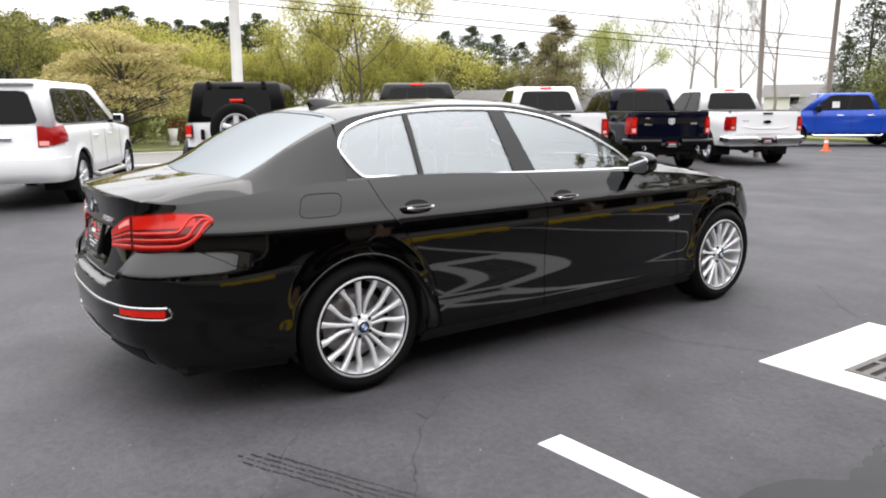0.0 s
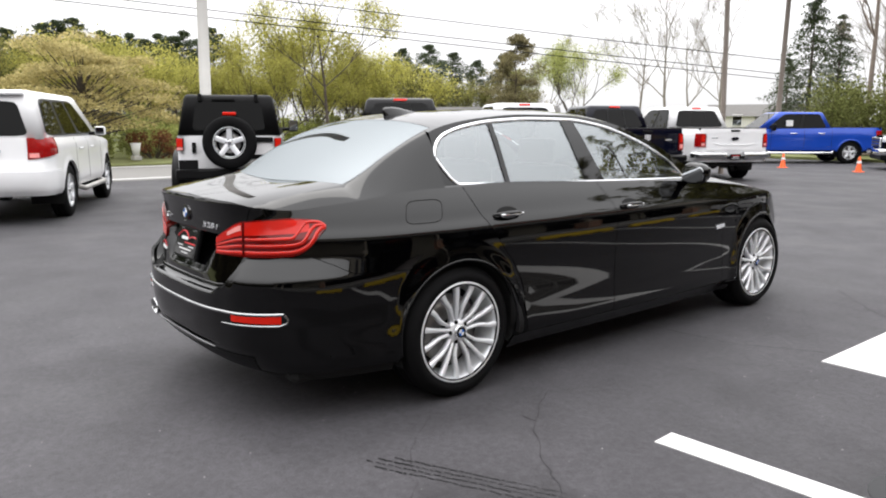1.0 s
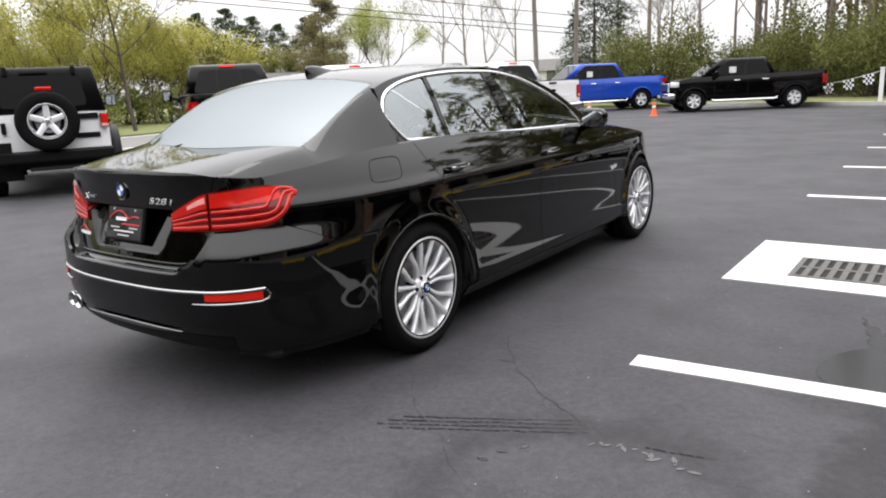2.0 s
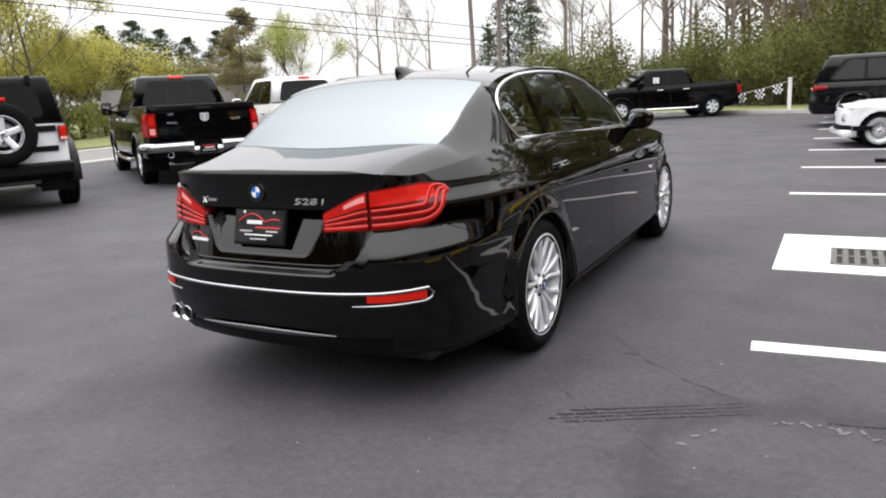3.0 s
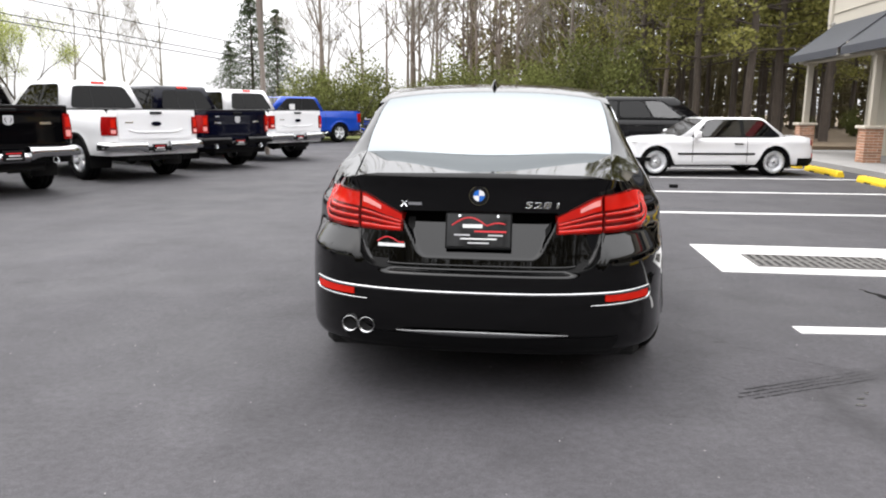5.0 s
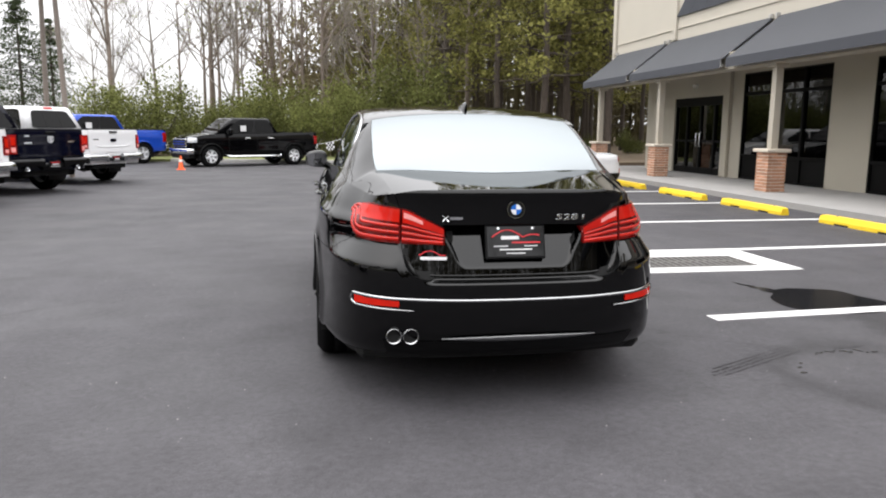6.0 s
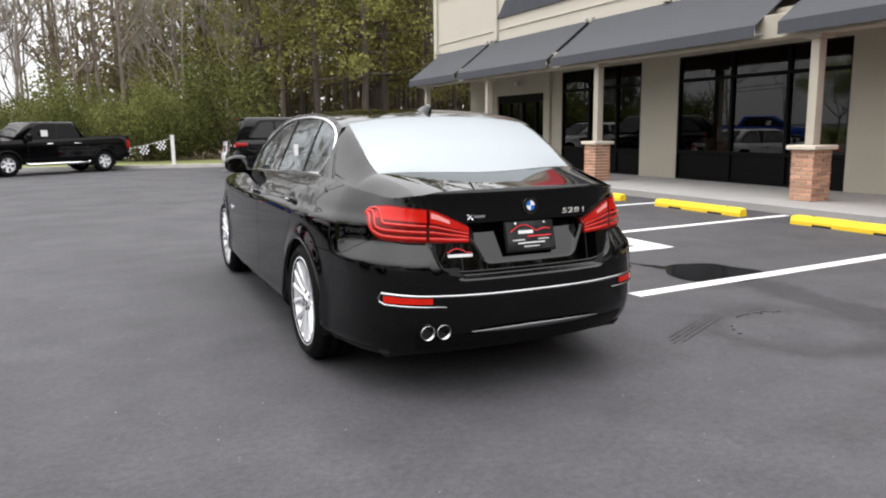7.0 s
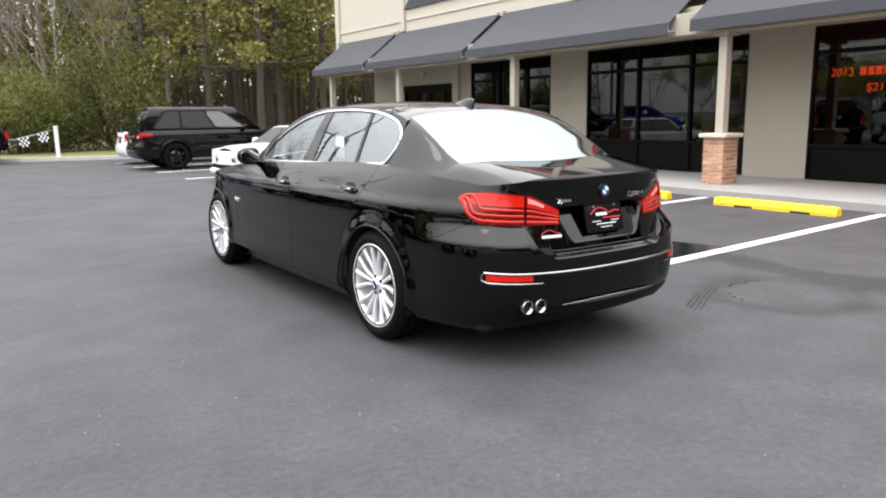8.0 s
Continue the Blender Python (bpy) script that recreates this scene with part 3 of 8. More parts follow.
# ---- car bodies: a closed plan outline with side, rear and nose sections ----
class Shell:
    """Body surface of a vehicle: a plan outline (right half, tail to nose), inset by section tables over the height."""

    def __init__(self, outline, side, rear, nose, shoulder, arches, arch_r, sill, axle_z):
        pts = [Vector((x, y, 0)) for x, y in outline]
        dense = []
        n = len(pts)
        for i in range(n - 1):
            a = pts[i - 1] if i else Vector((-pts[1].x, pts[1].y, 0))
            b, c = pts[i], pts[i + 1]
            d = pts[i + 2] if i + 2 < n else Vector((-pts[n - 2].x, pts[n - 2].y, 0))
            for k in range(24):
                t = k / 24
                dense.append(0.5 * ((2 * b) + (c - a) * t + (2 * a - 5 * b + 4 * c - d) * t * t + (3 * b - a - 3 * c + d) * t ** 3))
        dense.append(pts[-1])
        self.c = dense
        self.s = [0.0]
        for a, b in zip(dense, dense[1:]):
            self.s.append(self.s[-1] + (b - a).length)
        self.L = self.s[-1]
        self.sa, self.xa, self.ya = np.array(self.s), np.array([p.x for p in dense]), np.array([p.y for p in dense])
        self.side, self.rear, self.nose, self.shoulder = side, rear, nose, shoulder
        self.arches, self.arch_r, self.sill, self.axle_z = arches, arch_r, sill, axle_z
        self.extra = None

    def s_at_y(self, y):
        return float(np.interp(y, self.ya, self.sa))

    def s_at_x(self, x):
        """Arc length at half-width x on the tail."""
        k = int(np.argmax(self.xa))
        return float(np.interp(x, self.xa[:k], self.sa[:k]))

    def y_at(self, s):
        return float(np.interp(abs(s), self.sa, self.ya))

    def top(self, s):
        s = abs(s)
        return interp(self.shoulder, s)

    def low(self, s):
        y = self.y_at(s)
        z = self.sill
        for a in self.arches:
            if abs(y - a) < self.arch_r:
                z = max(z, self.axle_z + math.sqrt(self.arch_r ** 2 - (y - a) ** 2))
        return z

    def P(self, s, z, off=0.0):
        q = abs(s)
        x, y = float(np.interp(q, self.sa, self.xa)), float(np.interp(q, self.sa, self.ya))
        e = 0.03
        q0, q1 = max(q - e, 0), min(q + e, self.L)
        tx = float(np.interp(q1, self.sa, self.xa)) - (float(np.interp(q0, self.sa, self.xa)) if q - e > 0 else -float(np.interp(e - q, self.sa, self.xa)))
        ty = float(np.interp(q1, self.sa, self.ya)) - float(np.interp(q0, self.sa, self.ya))
        if q - e <= 0:
            ty = float(np.interp(q1, self.sa, self.ya)) - float(np.interp(e - q, self.sa, self.ya))
        l = math.hypot(tx, ty) or 1
        nx, ny = ty / l, -tx / l
        ws = nx * nx
        d = ws * interp(self.side, z) + (1 - ws) * interp(self.rear if ny < 0 else self.nose, z)
        if self.extra:
            d += self.extra(q, y, z, ws)
        # flare round the wheel arches
        for a in self.arches:
            r = math.hypot(y - a, z - self.axle_z)
            d -= 0.014 * ws * smooth01(1 - abs(r - self.arch_r) / 0.10)
        x, y = x - nx * (d - off), y - ny * (d - off)
        x = max(x, 0.0) if q > 0 else 0.0
        return Vector((x if s >= 0 else -x, y, z))

    def panel(self, name, mat, parent, sl, sr, zlo, zhi, nu, nv, off=0.0, fold=0.012, label="", bulge=None):
        """A panel between two side edges s = sl(z), sr(z) and two heights zlo(s), zhi(s), with its rim folded in."""
        sl = sl if callable(sl) else (lambda z, v=sl: v)
        sr = sr if callable(sr) else (lambda z, v=sr: v)
        zlo = zlo if callable(zlo) else (lambda s, v=zlo: v)
        zhi = zhi if callable(zhi) else (lambda s, v=zhi: v)
        def at(i, j, o):
            u, t = i / nu, j / nv
            zm = 0.7
            s = sl(zm) + (sr(zm) - sl(zm)) * u
            for _ in range(2):
                z = zlo(s) + (zhi(s) - zlo(s)) * t
                s = sl(z) + (sr(z) - sl(z)) * u
            return self.P(s, z, o + (bulge(t) if bulge else 0.0))
        vs = [at(i, j, off) for i in range(nu + 1) for j in range(nv + 1)]
        idx = lambda i, j: i * (nv + 1) + j
        fs = [(idx(i, j), idx(i + 1, j), idx(i + 1, j + 1), idx(i, j + 1)) for i in range(nu) for j in range(nv)]
        if fold:
            rim = [(i, 0) for i in range(nu)] + [(nu, j) for j in range(nv)] + [(i, nv) for i in range(nu, 0, -1)] + [(0, j) for j in range(nv, 0, -1)]
            base = len(vs)
            outer = [vs[idx(i, j)] for i, j in rim]
            inner = [at(i, j, off - fold) for i, j in rim]
            vs += [v.copy() for v in outer] + inner
            k = len(rim)
            for a in range(k):
                b = (a + 1) % k
                fs.append((base + a, base + k + a, base + k + b, base + b))
        return mesh_object(name, vs, fs, mat, parent, label)

    def strip(self, name, mat, parent, pts, width, off=0.003, thick=0.004, label="", closed=False):
        """A raised strip along (s, z) points."""
        vs, fs = [], []
        n = len(pts)
        for i, (s, z) in enumerate(pts):
            a = pts[(i - 1) % n] if (i or closed) else pts[i]
            b = pts[(i + 1) % n] if (i < n - 1 or closed) else pts[i]
            ds, dz = b[0] - a[0], b[1] - a[1]
            l = math.hypot(ds, dz) or 1
            w = (width[i] if isinstance(width, (list, tuple)) else width) / 2
            ox, oz = -dz / l * w, ds / l * w
            vs += [self.P(s + ox, z + oz, off - thick), self.P(s + ox * 0.8, z + oz * 0.8, off), self.P(s - ox * 0.8, z - oz * 0.8, off), self.P(s - ox, z - oz, off - thick)]
        m = n if closed else n - 1
        for i in range(m):
            j = (i + 1) % n
            for k in range(3):
                fs.append((i * 4 + k, j * 4 + k, j * 4 + k + 1, i * 4 + k + 1))
        return mesh_object(name, vs, fs, mat, parent, label)


def lathe(name, prof, mat, parent, seg=40, axis_x=0.0, label="", smooth=True):
    """A turned ring about the x axis: prof is a list of (x, radius), closed."""
    vs, fs = [], []
    n = len(prof)
    for k in range(seg):
        t = 2 * math.pi * k / seg
        for x, r in prof:
            vs.append((axis_x + x, r * math.cos(t), r * math.sin(t)))
    for k in range(seg):
        l = (k + 1) % seg
        for i in range(n):
            j = (i + 1) % n
            fs.append((k * n + i, k * n + j, l * n + j, l * n + i))
    return mesh_object(name, vs, fs, mat, parent, label, smooth)


def spoke_mesh(name, path, mat, parent, ang, label=""):
    """One spoke: path of (radius, sideways, x face, half width, depth), turned by ang about the x axis."""
    vs, fs = [], []
    ca, sa = math.cos(ang), math.sin(ang)
    for r, t, x, w, dep in path:
        for q, o in ((-w, -dep), (-w, -0.004), (-w * 0.55, 0.0), (w * 0.55, 0.0), (w, -0.004), (w, -dep)):
            a, b = r, t + q
            vs.append((x + o, a * ca - b * sa, a * sa + b * ca))
    n = 6
    for i in range(len(path) - 1):
        for k in range(n):
            l = (k + 1) % n
            fs.append((i * n + k, (i + 1) * n + k, (i + 1) * n + l, i * n + l))
    return mesh_object(name, vs, fs, mat, parent, label)


def wheel(parent, at, r_tyre, r_rim, width, spokes, flip, style="multi", mat=None, dark=False):
    """A wheel whose outer face looks to +x (flip: to -x), as a part with its pieces."""
    w = new("wheel")
    w.parent = parent
    w.matrix_local = Matrix.Translation(at) @ (Matrix.Rotation(math.pi, 4, "Z") if flip else Matrix())
    mat = mat or M["alloy"]
    h = width
    prof = [(0.0, r_rim - 0.012), (-0.006, r_rim + 0.004), (0.004, r_rim + 0.02), (0.008, r_rim + (r_tyre - r_rim) * 0.5), (-0.004, r_tyre - 0.03), (-0.02, r_tyre - 0.010),
            (-0.035, r_tyre), (-h * 0.33, r_tyre), (-h * 0.335, r_tyre - 0.008), (-h * 0.36, r_tyre - 0.008), (-h * 0.365, r_tyre),
            (-h * 0.62, r_tyre), (-h * 0.625, r_tyre - 0.008), (-h * 0.65, r_tyre - 0.008), (-h * 0.655, r_tyre), (-h + 0.035, r_tyre), (-h + 0.015, r_tyre - 0.012), (-h, r_rim + 0.03), (-h, r_rim - 0.012)]
    lathe("tyre", prof, M["rubber"], w, 56, label="black rubber tyre")
    lathe("rim", [(-0.004, r_rim + 0.006), (0.0, r_rim), (-0.006, r_rim - 0.010), (-0.025, r_rim - 0.018), (-h * 0.6, r_rim - 0.035), (-h, r_rim - 0.02), (-h, r_rim + 0.0)], mat, w, 56)
    lathe("brake_disc", [(-0.105, 0.05), (-0.105, r_rim * 0.70), (-0.13, r_rim * 0.70), (-0.13, 0.05)], M["brake"], w, 32)
    # added dark disc, painted as the shade behind the spokes
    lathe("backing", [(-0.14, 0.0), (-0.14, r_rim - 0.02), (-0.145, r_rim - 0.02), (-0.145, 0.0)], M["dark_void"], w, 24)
    rr = r_rim - 0.008
    if style == "mesh":
        lathe("lip", [(-0.002, r_rim - 0.004), (-0.03, r_rim * 0.80), (-0.045, r_rim * 0.62), (-0.052, r_rim * 0.62), (-0.04, r_rim * 0.82), (-0.012, r_rim - 0.004)], mat, w, 48)
        lathe("mesh_disc", [(-0.060, 0.0), (-0.060, r_rim * 0.64), (-0.066, r_rim * 0.64), (-0.066, 0.0)], M["brake"], w, 32)
        rr = r_rim * 0.64
    if style == "multi":
        for k in range(spokes):
            base = 2 * math.pi * k / spokes
            lean = (-1, 0, 1)[k % 3]
            path = []
            for i in range(9):
                t = i / 8
                r = 0.040 + (rr - 0.036) * t
                sidew = -lean * 0.016 * math.sin(math.pi * min(1, t * 1.15)) ** 2 * (1 - t * 0.5)
                x = -0.034 + 0.016 * math.sin(math.pi * t * 0.8) + 0.020 * t * t
                path.append((r, sidew, x, 0.0072 + 0.0045 * t + 0.006 * t ** 6, 0.040 - 0.016 * t))
            spoke_mesh("spoke", path, mat, w, base)
    else:
        for k in range(spokes):
            base = 2 * math.pi * k / spokes + 0.3
            wid = 0.006 if style == "mesh" else (0.036 if spokes <= 6 else 0.02) * r_rim / 0.22
            path = []
            for i in range(6):
                t = i / 5
                r = 0.04 + (rr - 0.04) * t
                path.append((r, 0, -0.028 + 0.02 * t, wid * (1.15 - 0.35 * t + 0.25 * t * t), 0.05 - 0.02 * t))
            spoke_mesh("spoke", path, mat, w, base)
    lathe("hub", [(-0.06, 0.0), (-0.06, 0.068), (-0.034, 0.062), (-0.024, 0.040), (-0.02, 0.0)], mat, w, 24)
    for k in range(5):
        a = 2 * math.pi * (k + 0.5) / 5
        b = part("lug_nut", cyl_bm(0.010, 0.012, 8, "x", at=(-0.030, 0.052 * math.cos(a), 0.052 * math.sin(a))), M["trim_black"], w)
    lathe("centre_cap", [(-0.03, 0.0), (-0.03, 0.033), (-0.016, 0.033), (-0.013, 0.028), (-0.013, 0.0)], M["trim_black"] if dark else M["chrome"], w, 24)
    return w


# ---- the black sedan ----
def sector_badge(parent, name, m, r, label):
    """A round badge with a dark ring and a quartered blue and white middle, facing +z of m."""
    b = new(name)
    b.parent = parent
    b.matrix_local = m
    b["label"] = label
    part("ring", cyl_bm(r, 0.006, 32, at=(0, 0, 0.003)), M["chrome"], b)
    part("band", cyl_bm(r * 0.93, 0.002, 32, at=(0, 0, 0.007)), M["trim_black"], b)
    for k in range(4):
        vs = [(0, 0, 0.0095)] + [(0.58 * r * math.cos(math.pi / 2 * (k + i / 8)), 0.58 * r * math.sin(math.pi / 2 * (k + i / 8)), 0.0095) for i in range(9)]
        mesh_object("quarter", vs, [(0, i + 1, i + 2) for i in range(8)], M["badge_blue"] if k % 2 else M["white_plastic"], b, smooth=False)
    return b


def sedan():
    t = thing("sedan", Matrix(), "glossy black four-door sedan with chrome window trim and silver multi-spoke wheels", "car")
    outline = [(0, -1.100), (0.30, -1.090), (0.52, -1.045), (0.68, -0.955), (0.79, -0.80), (0.862, -0.56), (0.905, -0.26), (0.922, 0.05), (0.926, 0.7), (0.928, 1.5),
               (0.914, 2.3), (0.884, 2.95), (0.838, 3.28), (0.740, 3.52), (0.57, 3.67), (0.30, 3.745), (0, 3.765)]
    side = [(0.16, 0.10), (0.22, 0.055), (0.275, 0.014), (0.30, 0.008), (0.36, 0.012), (0.46, 0.020), (0.60, 0.022), (0.72, 0.026), (0.80, 0.030), (0.852, 0.036), (0.866, 0.042),
            (0.90, 0.066), (0.95, 0.092), (1.0, 0.122), (1.06, 0.165)]
    rear = [(0.20, 0.20), (0.26, 0.10), (0.32, 0.045), (0.38, 0.016), (0.46, 0.003), (0.50, 0.0), (0.545, 0.0), (0.62, 0.001), (0.67, 0.004), (0.684, 0.008), (0.692, 0.013), (0.710, 0.027), (0.730, 0.043), (0.750, 0.059),
            (0.768, 0.0735), (0.776, 0.079), (0.80, 0.084), (0.90, 0.083), (0.955, 0.080), (0.985, 0.074), (1.008, 0.069), (1.022, 0.074), (1.034, 0.086), (1.045, 0.106)]
    nose = [(0.2, 0.06), (0.3, 0.0), (0.55, 0.0), (0.65, 0.04), (0.75, 0.14), (0.85, 0.30)]
    sh = Shell(outline, side, rear, nose, [(0, 0)], (0.0, 2.968), 0.366, 0.21, 0.335)
    S, SX = sh.s_at_y, sh.s_at_x
    sh.shoulder = [(0.0, 1.030), (SX(0.45), 1.022), (SX(0.62), 1.000), (S(-0.86), 0.985), (S(-0.66), 1.000), (S(-0.40), 1.030), (S(-0.1), 1.052), (S(0.3), 1.052), (S(1.2), 1.022), (S(2.0), 0.995),
                   (S(2.4), 0.965), (S(2.9), 0.905), (S(3.3), 0.83), (S(3.6), 0.74), (sh.L, 0.68)]
    lid_x = [(0.628, 0.400), (0.640, 0.458), (0.66, 0.490), (0.70, 0.516), (0.775, 0.546), (0.86, 0.552), (0.95, 0.565), (1.03, 0.60)]
    lid = lambda z: SX(interp(lid_x, z))
    def extra(q, y, z, ws):
        d = 0.012 * smooth01(-y / 0.75) * smooth01((z - 0.55) / 0.35) * ws      # tail tapers towards the lamps
        d += 0.042 * ws * min(max((z - 0.690) / 0.084, 0.0), 1.0) * smooth01((-y - 0.42) / 0.34)   # shelf under the lamps
        d += 0.020 * smooth01((y - 2.9) / 0.6) * ws
        d += 0.085 * smooth01((y - 3.12) / 0.34) * (1 - smooth01((z - 0.30) / 0.34)) * ws         # nose tucks in below
        if y < -0.45:                                                           # ledge of the bumper under the lamps
            d -= 0.008 * (1 - min(max((z - 0.682) / 0.095, 0.0), 1.0)) * smooth01((z - 0.28) / 0.2) * smooth01((-y - 0.48) / 0.22) * smooth01((q - 0.45) / 0.15)
        inside = smooth01((lid(z) + 0.004 - q) / 0.012)
        if 0.60 < z < 0.80 and inside > 0:                                      # the lid sits back from the bumper corners
            d += (0.050 + 0.034 * (z - 0.62) / 0.18 - interp(rear, z)) * inside * smooth01((z - 0.606) / 0.014)
        if q < 0.40 and 0.66 < z < 0.872:                                       # plate recess, a trapezium with round lower corners
            wide = 0.272 + 0.072 * smooth01((z - 0.672) / 0.19) - 0.055 * (1 - math.sqrt(max(0.0, 1 - max(0.0, (0.716 - z) / 0.048) ** 2)))
            m = smooth01((wide - q) / 0.010) * smooth01((z - 0.668) / 0.006) * smooth01((0.864 - z) / 0.006)
            d += m * max(0.0, 0.061 + 0.52 * (z - 0.668) - d - interp(rear, z))
        return d
    sh.extra = extra
    paint = M["black_paint"]

    # inner shell behind the panels
    def inner_top(s):
        return sh.top(s) - 0.004
    sh.panel("inner_body", M["dark_void"], t, -sh.L, sh.L, sh.low, inner_top, 220, 14, -0.012, 0)

    # door cuts
    rd = [(0.20, 0.468), (0.36, 0.440), (0.50, 0.425), (0.62, 0.372), (0.75, 0.275), (0.85, 0.205), (0.94, 0.150), (1.06, 0.105)]
    bp = [(0.20, 1.18), (0.60, 1.19), (0.86, 1.215), (1.03, 1.13)]
    fd = [(0.20, 2.42), (0.5, 2.41), (0.86, 2.36), (1.0, 2.30)]
    g = 0.0022
    sill_top = 0.262
    bump_top = [(0.0, 0.624), (SX(0.39), 0.624), (SX(0.462), 0.636), (SX(0.494), 0.66), (SX(0.520), 0.70), (SX(0.551), 0.772), (SX(0.66), 0.776), (S(-0.80), 0.782), (S(-0.68), 0.745), (S(-0.58), 0.702), (S(-0.40), 0.692), (S(-0.09), 0.692)]
    arch_back = -0.088
    for sg in (1, -1):
        f = (lambda fn: (lambda z: sg * fn(z)))
        sh.panel("quarter_panel", paint, t, f(lambda z: lid(z) + g), f(lambda z: S(interp(rd, z)) - g), lambda s: max(interp(bump_top, abs(s)) + 0.003, sh.low(s)) if sh.y_at(s) < 0 else sh.low(s),
                 sh.top, 70, 26)
        sh.panel("rear_door", paint, t, f(lambda z: S(interp(rd, z)) + g), f(lambda z: S(interp(bp, z)) - g), sill_top + 0.002, sh.top, 34, 26)
        sh.panel("front_door", paint, t, f(lambda z: S(interp(bp, z)) + g), f(lambda z: S(interp(fd, z)) - g), sill_top + 0.002, sh.top, 36, 26)
        sh.panel("front_fender", paint, t, f(lambda z: S(interp(fd, z)) + g), f(lambda z: S(3.52)), sh.low, sh.top, 56, 22)
        sh.panel("rocker", paint, t, sg * (S(0.34)), sg * (S(2.63)), 0.185, sill_top, 40, 6, 0.004)
        # low trim line on the sill
        sh.strip("sill_lip", M["trim_black"], t, [(sg * S(0.37 + 2.24 * k / 30), 0.195) for k in range(31)], 0.03, 0.002)
        # arch lips
        for a in (0.0, 2.968):
            sh.strip("arch_lip", paint, t, [(sg * S(a + 0.372 * math.cos(v)), 0.335 + 0.372 * math.sin(v)) for v in [math.radians(-8 + 196 * k / 30) for k in range(31)]], 0.012, 0.002, 0.03)
            vs, fs = [], []
            for k in range(25):
                v = math.pi * (-0.1 + 1.2 * k / 24)
                for xx in (0.55, 0.885 if a < 1 else 0.835):
                    vs.append((sg * xx, a + 0.372 * math.cos(v), 0.335 + 0.372 * math.sin(v)))
            fs = [(2 * k, 2 * k + 1, 2 * k + 3, 2 * k + 2) for k in range(24)]
            mesh_object("wheel_well", vs, fs, M["dark_void"], t)
        # door handles: dished cup, chrome grip
        for yc, zc in ((0.345, 0.912), (1.365, 0.892)):
            cup = sh.panel("door_handle", M["trim_black"], t, sg * S(yc - 0.075), sg * S(yc + 0.075), lambda s, z0=zc: z0 - 0.030 * math.sqrt(max(0.01, 1 - ((sh.y_at(s) - yc) / 0.0755) ** 2)),
                           lambda s, z0=zc: z0 + 0.030 * math.sqrt(max(0.01, 1 - ((sh.y_at(s) - yc) / 0.0755) ** 2)), 14, 6, 0.002, 0, "body-coloured cup with a chrome grip")
            pts = [sh.P(sg * S(yc - 0.10 + 0.20 * k / 10), zc - 0.004 + 0.004 * math.sin(math.pi * k / 10), 0.006 + 0.036 * math.sin(math.pi * k / 10) ** 0.6) for k in range(11)]
            tube("grip", pts, [0.005 + 0.0095 * math.sin(math.pi * k / 10) ** 0.5 for k in range(11)], paint, cup, sides=8)
            pts2 = [p + Vector((sg * 0.006, 0, -0.004)) for p in pts[1:-1]]
            tube("chrome_inlay", pts2, 0.0085, M["chrome"], cup, sides=8)
        # side indicator badge on the fender
        ind = sh.panel("fender_marker", M["chrome"], t, sg * S(2.315), sg * S(2.425), lambda s: 0.652 + 0.10 * (sh.y_at(s) - 2.37), lambda s: 0.684 + 0.10 * (sh.y_at(s) - 2.37), 8, 3, 0.006, 0.008, "chrome side marker")
        sh.panel("lens", M["lens_clear"], ind, sg * S(2.325), sg * S(2.415), lambda s: 0.658 + 0.10 * (sh.y_at(s) - 2.37), lambda s: 0.676 + 0.10 * (sh.y_at(s) - 2.37), 8, 3, 0.009, 0.004)
    # fuel flap seam on the right side
    flap = []
    for k in range(36):
        a = 2 * math.pi * k / 36
        cx, cz = math.copysign(abs(math.cos(a)) ** 0.45, math.cos(a)), math.copysign(abs(math.sin(a)) ** 0.45, math.sin(a))
        flap.append((S(-0.18 + 0.105 * cx + 0.018 * cz), 0.952 + 0.052 * cz))
    sh.strip("fuel_flap", M["dark_void"], t, flap, 0.004, 0.0016, 0.0016, closed=True)

    # tail: bumper, lid, lamps
    bs = S(arch_back)
    sh.panel("rear_bumper", paint, t, -bs, bs, lambda s: max(0.262, sh.low(s)), lambda s: interp(bump_top, abs(s)), 170, 64, label="black bumper with a chrome strip")
    sh.panel("lower_diffuser", M["trim_black"], t, -SX(0.62), SX(0.62), 0.25, lambda s: 0.335, 40, 5, 0.004, 0.02)
    sh.strip("diffuser_strip", M["dark_satin"], t, [(-0.35 + 0.74 * k / 30, 0.352 - 0.006 * math.sin(math.pi * k / 30)) for k in range(31)], [0.003 + 0.026 * math.sin(math.pi * k / 30) ** 0.8 for k in range(31)], 0.016, 0.006, "dark satin blade along the diffuser")
    boot = sh.panel("trunk_lid", paint, t, lambda z: -(lid(z) - g), lambda z: lid(z) - g, lambda s: 0.630 + 0.010 * smooth01((abs(s) - 0.36) / 0.12), sh.top, 170, 110)
    sh.strip("lid_edge", paint, boot, [(-SX(0.42) + 2 * SX(0.42) * k / 40, 0.638 + 0.010 * smooth01((abs(-SX(0.42) + 2 * SX(0.42) * k / 40) - 0.36) / 0.12)) for k in range(41)], 0.008, 0.006, 0.006)
    end = SX(0.738)
    zc = lambda s: 0.532 + 0.012 * (abs(s) / end) ** 2
    n = 80
    sh.strip("chrome_strip", M["chrome_dim"], t, [(-end + 2 * end * k / n, zc(-end + 2 * end * k / n)) for k in range(n + 1)], 0.013, 0.008, 0.010, "bright chrome strip across the bumper")
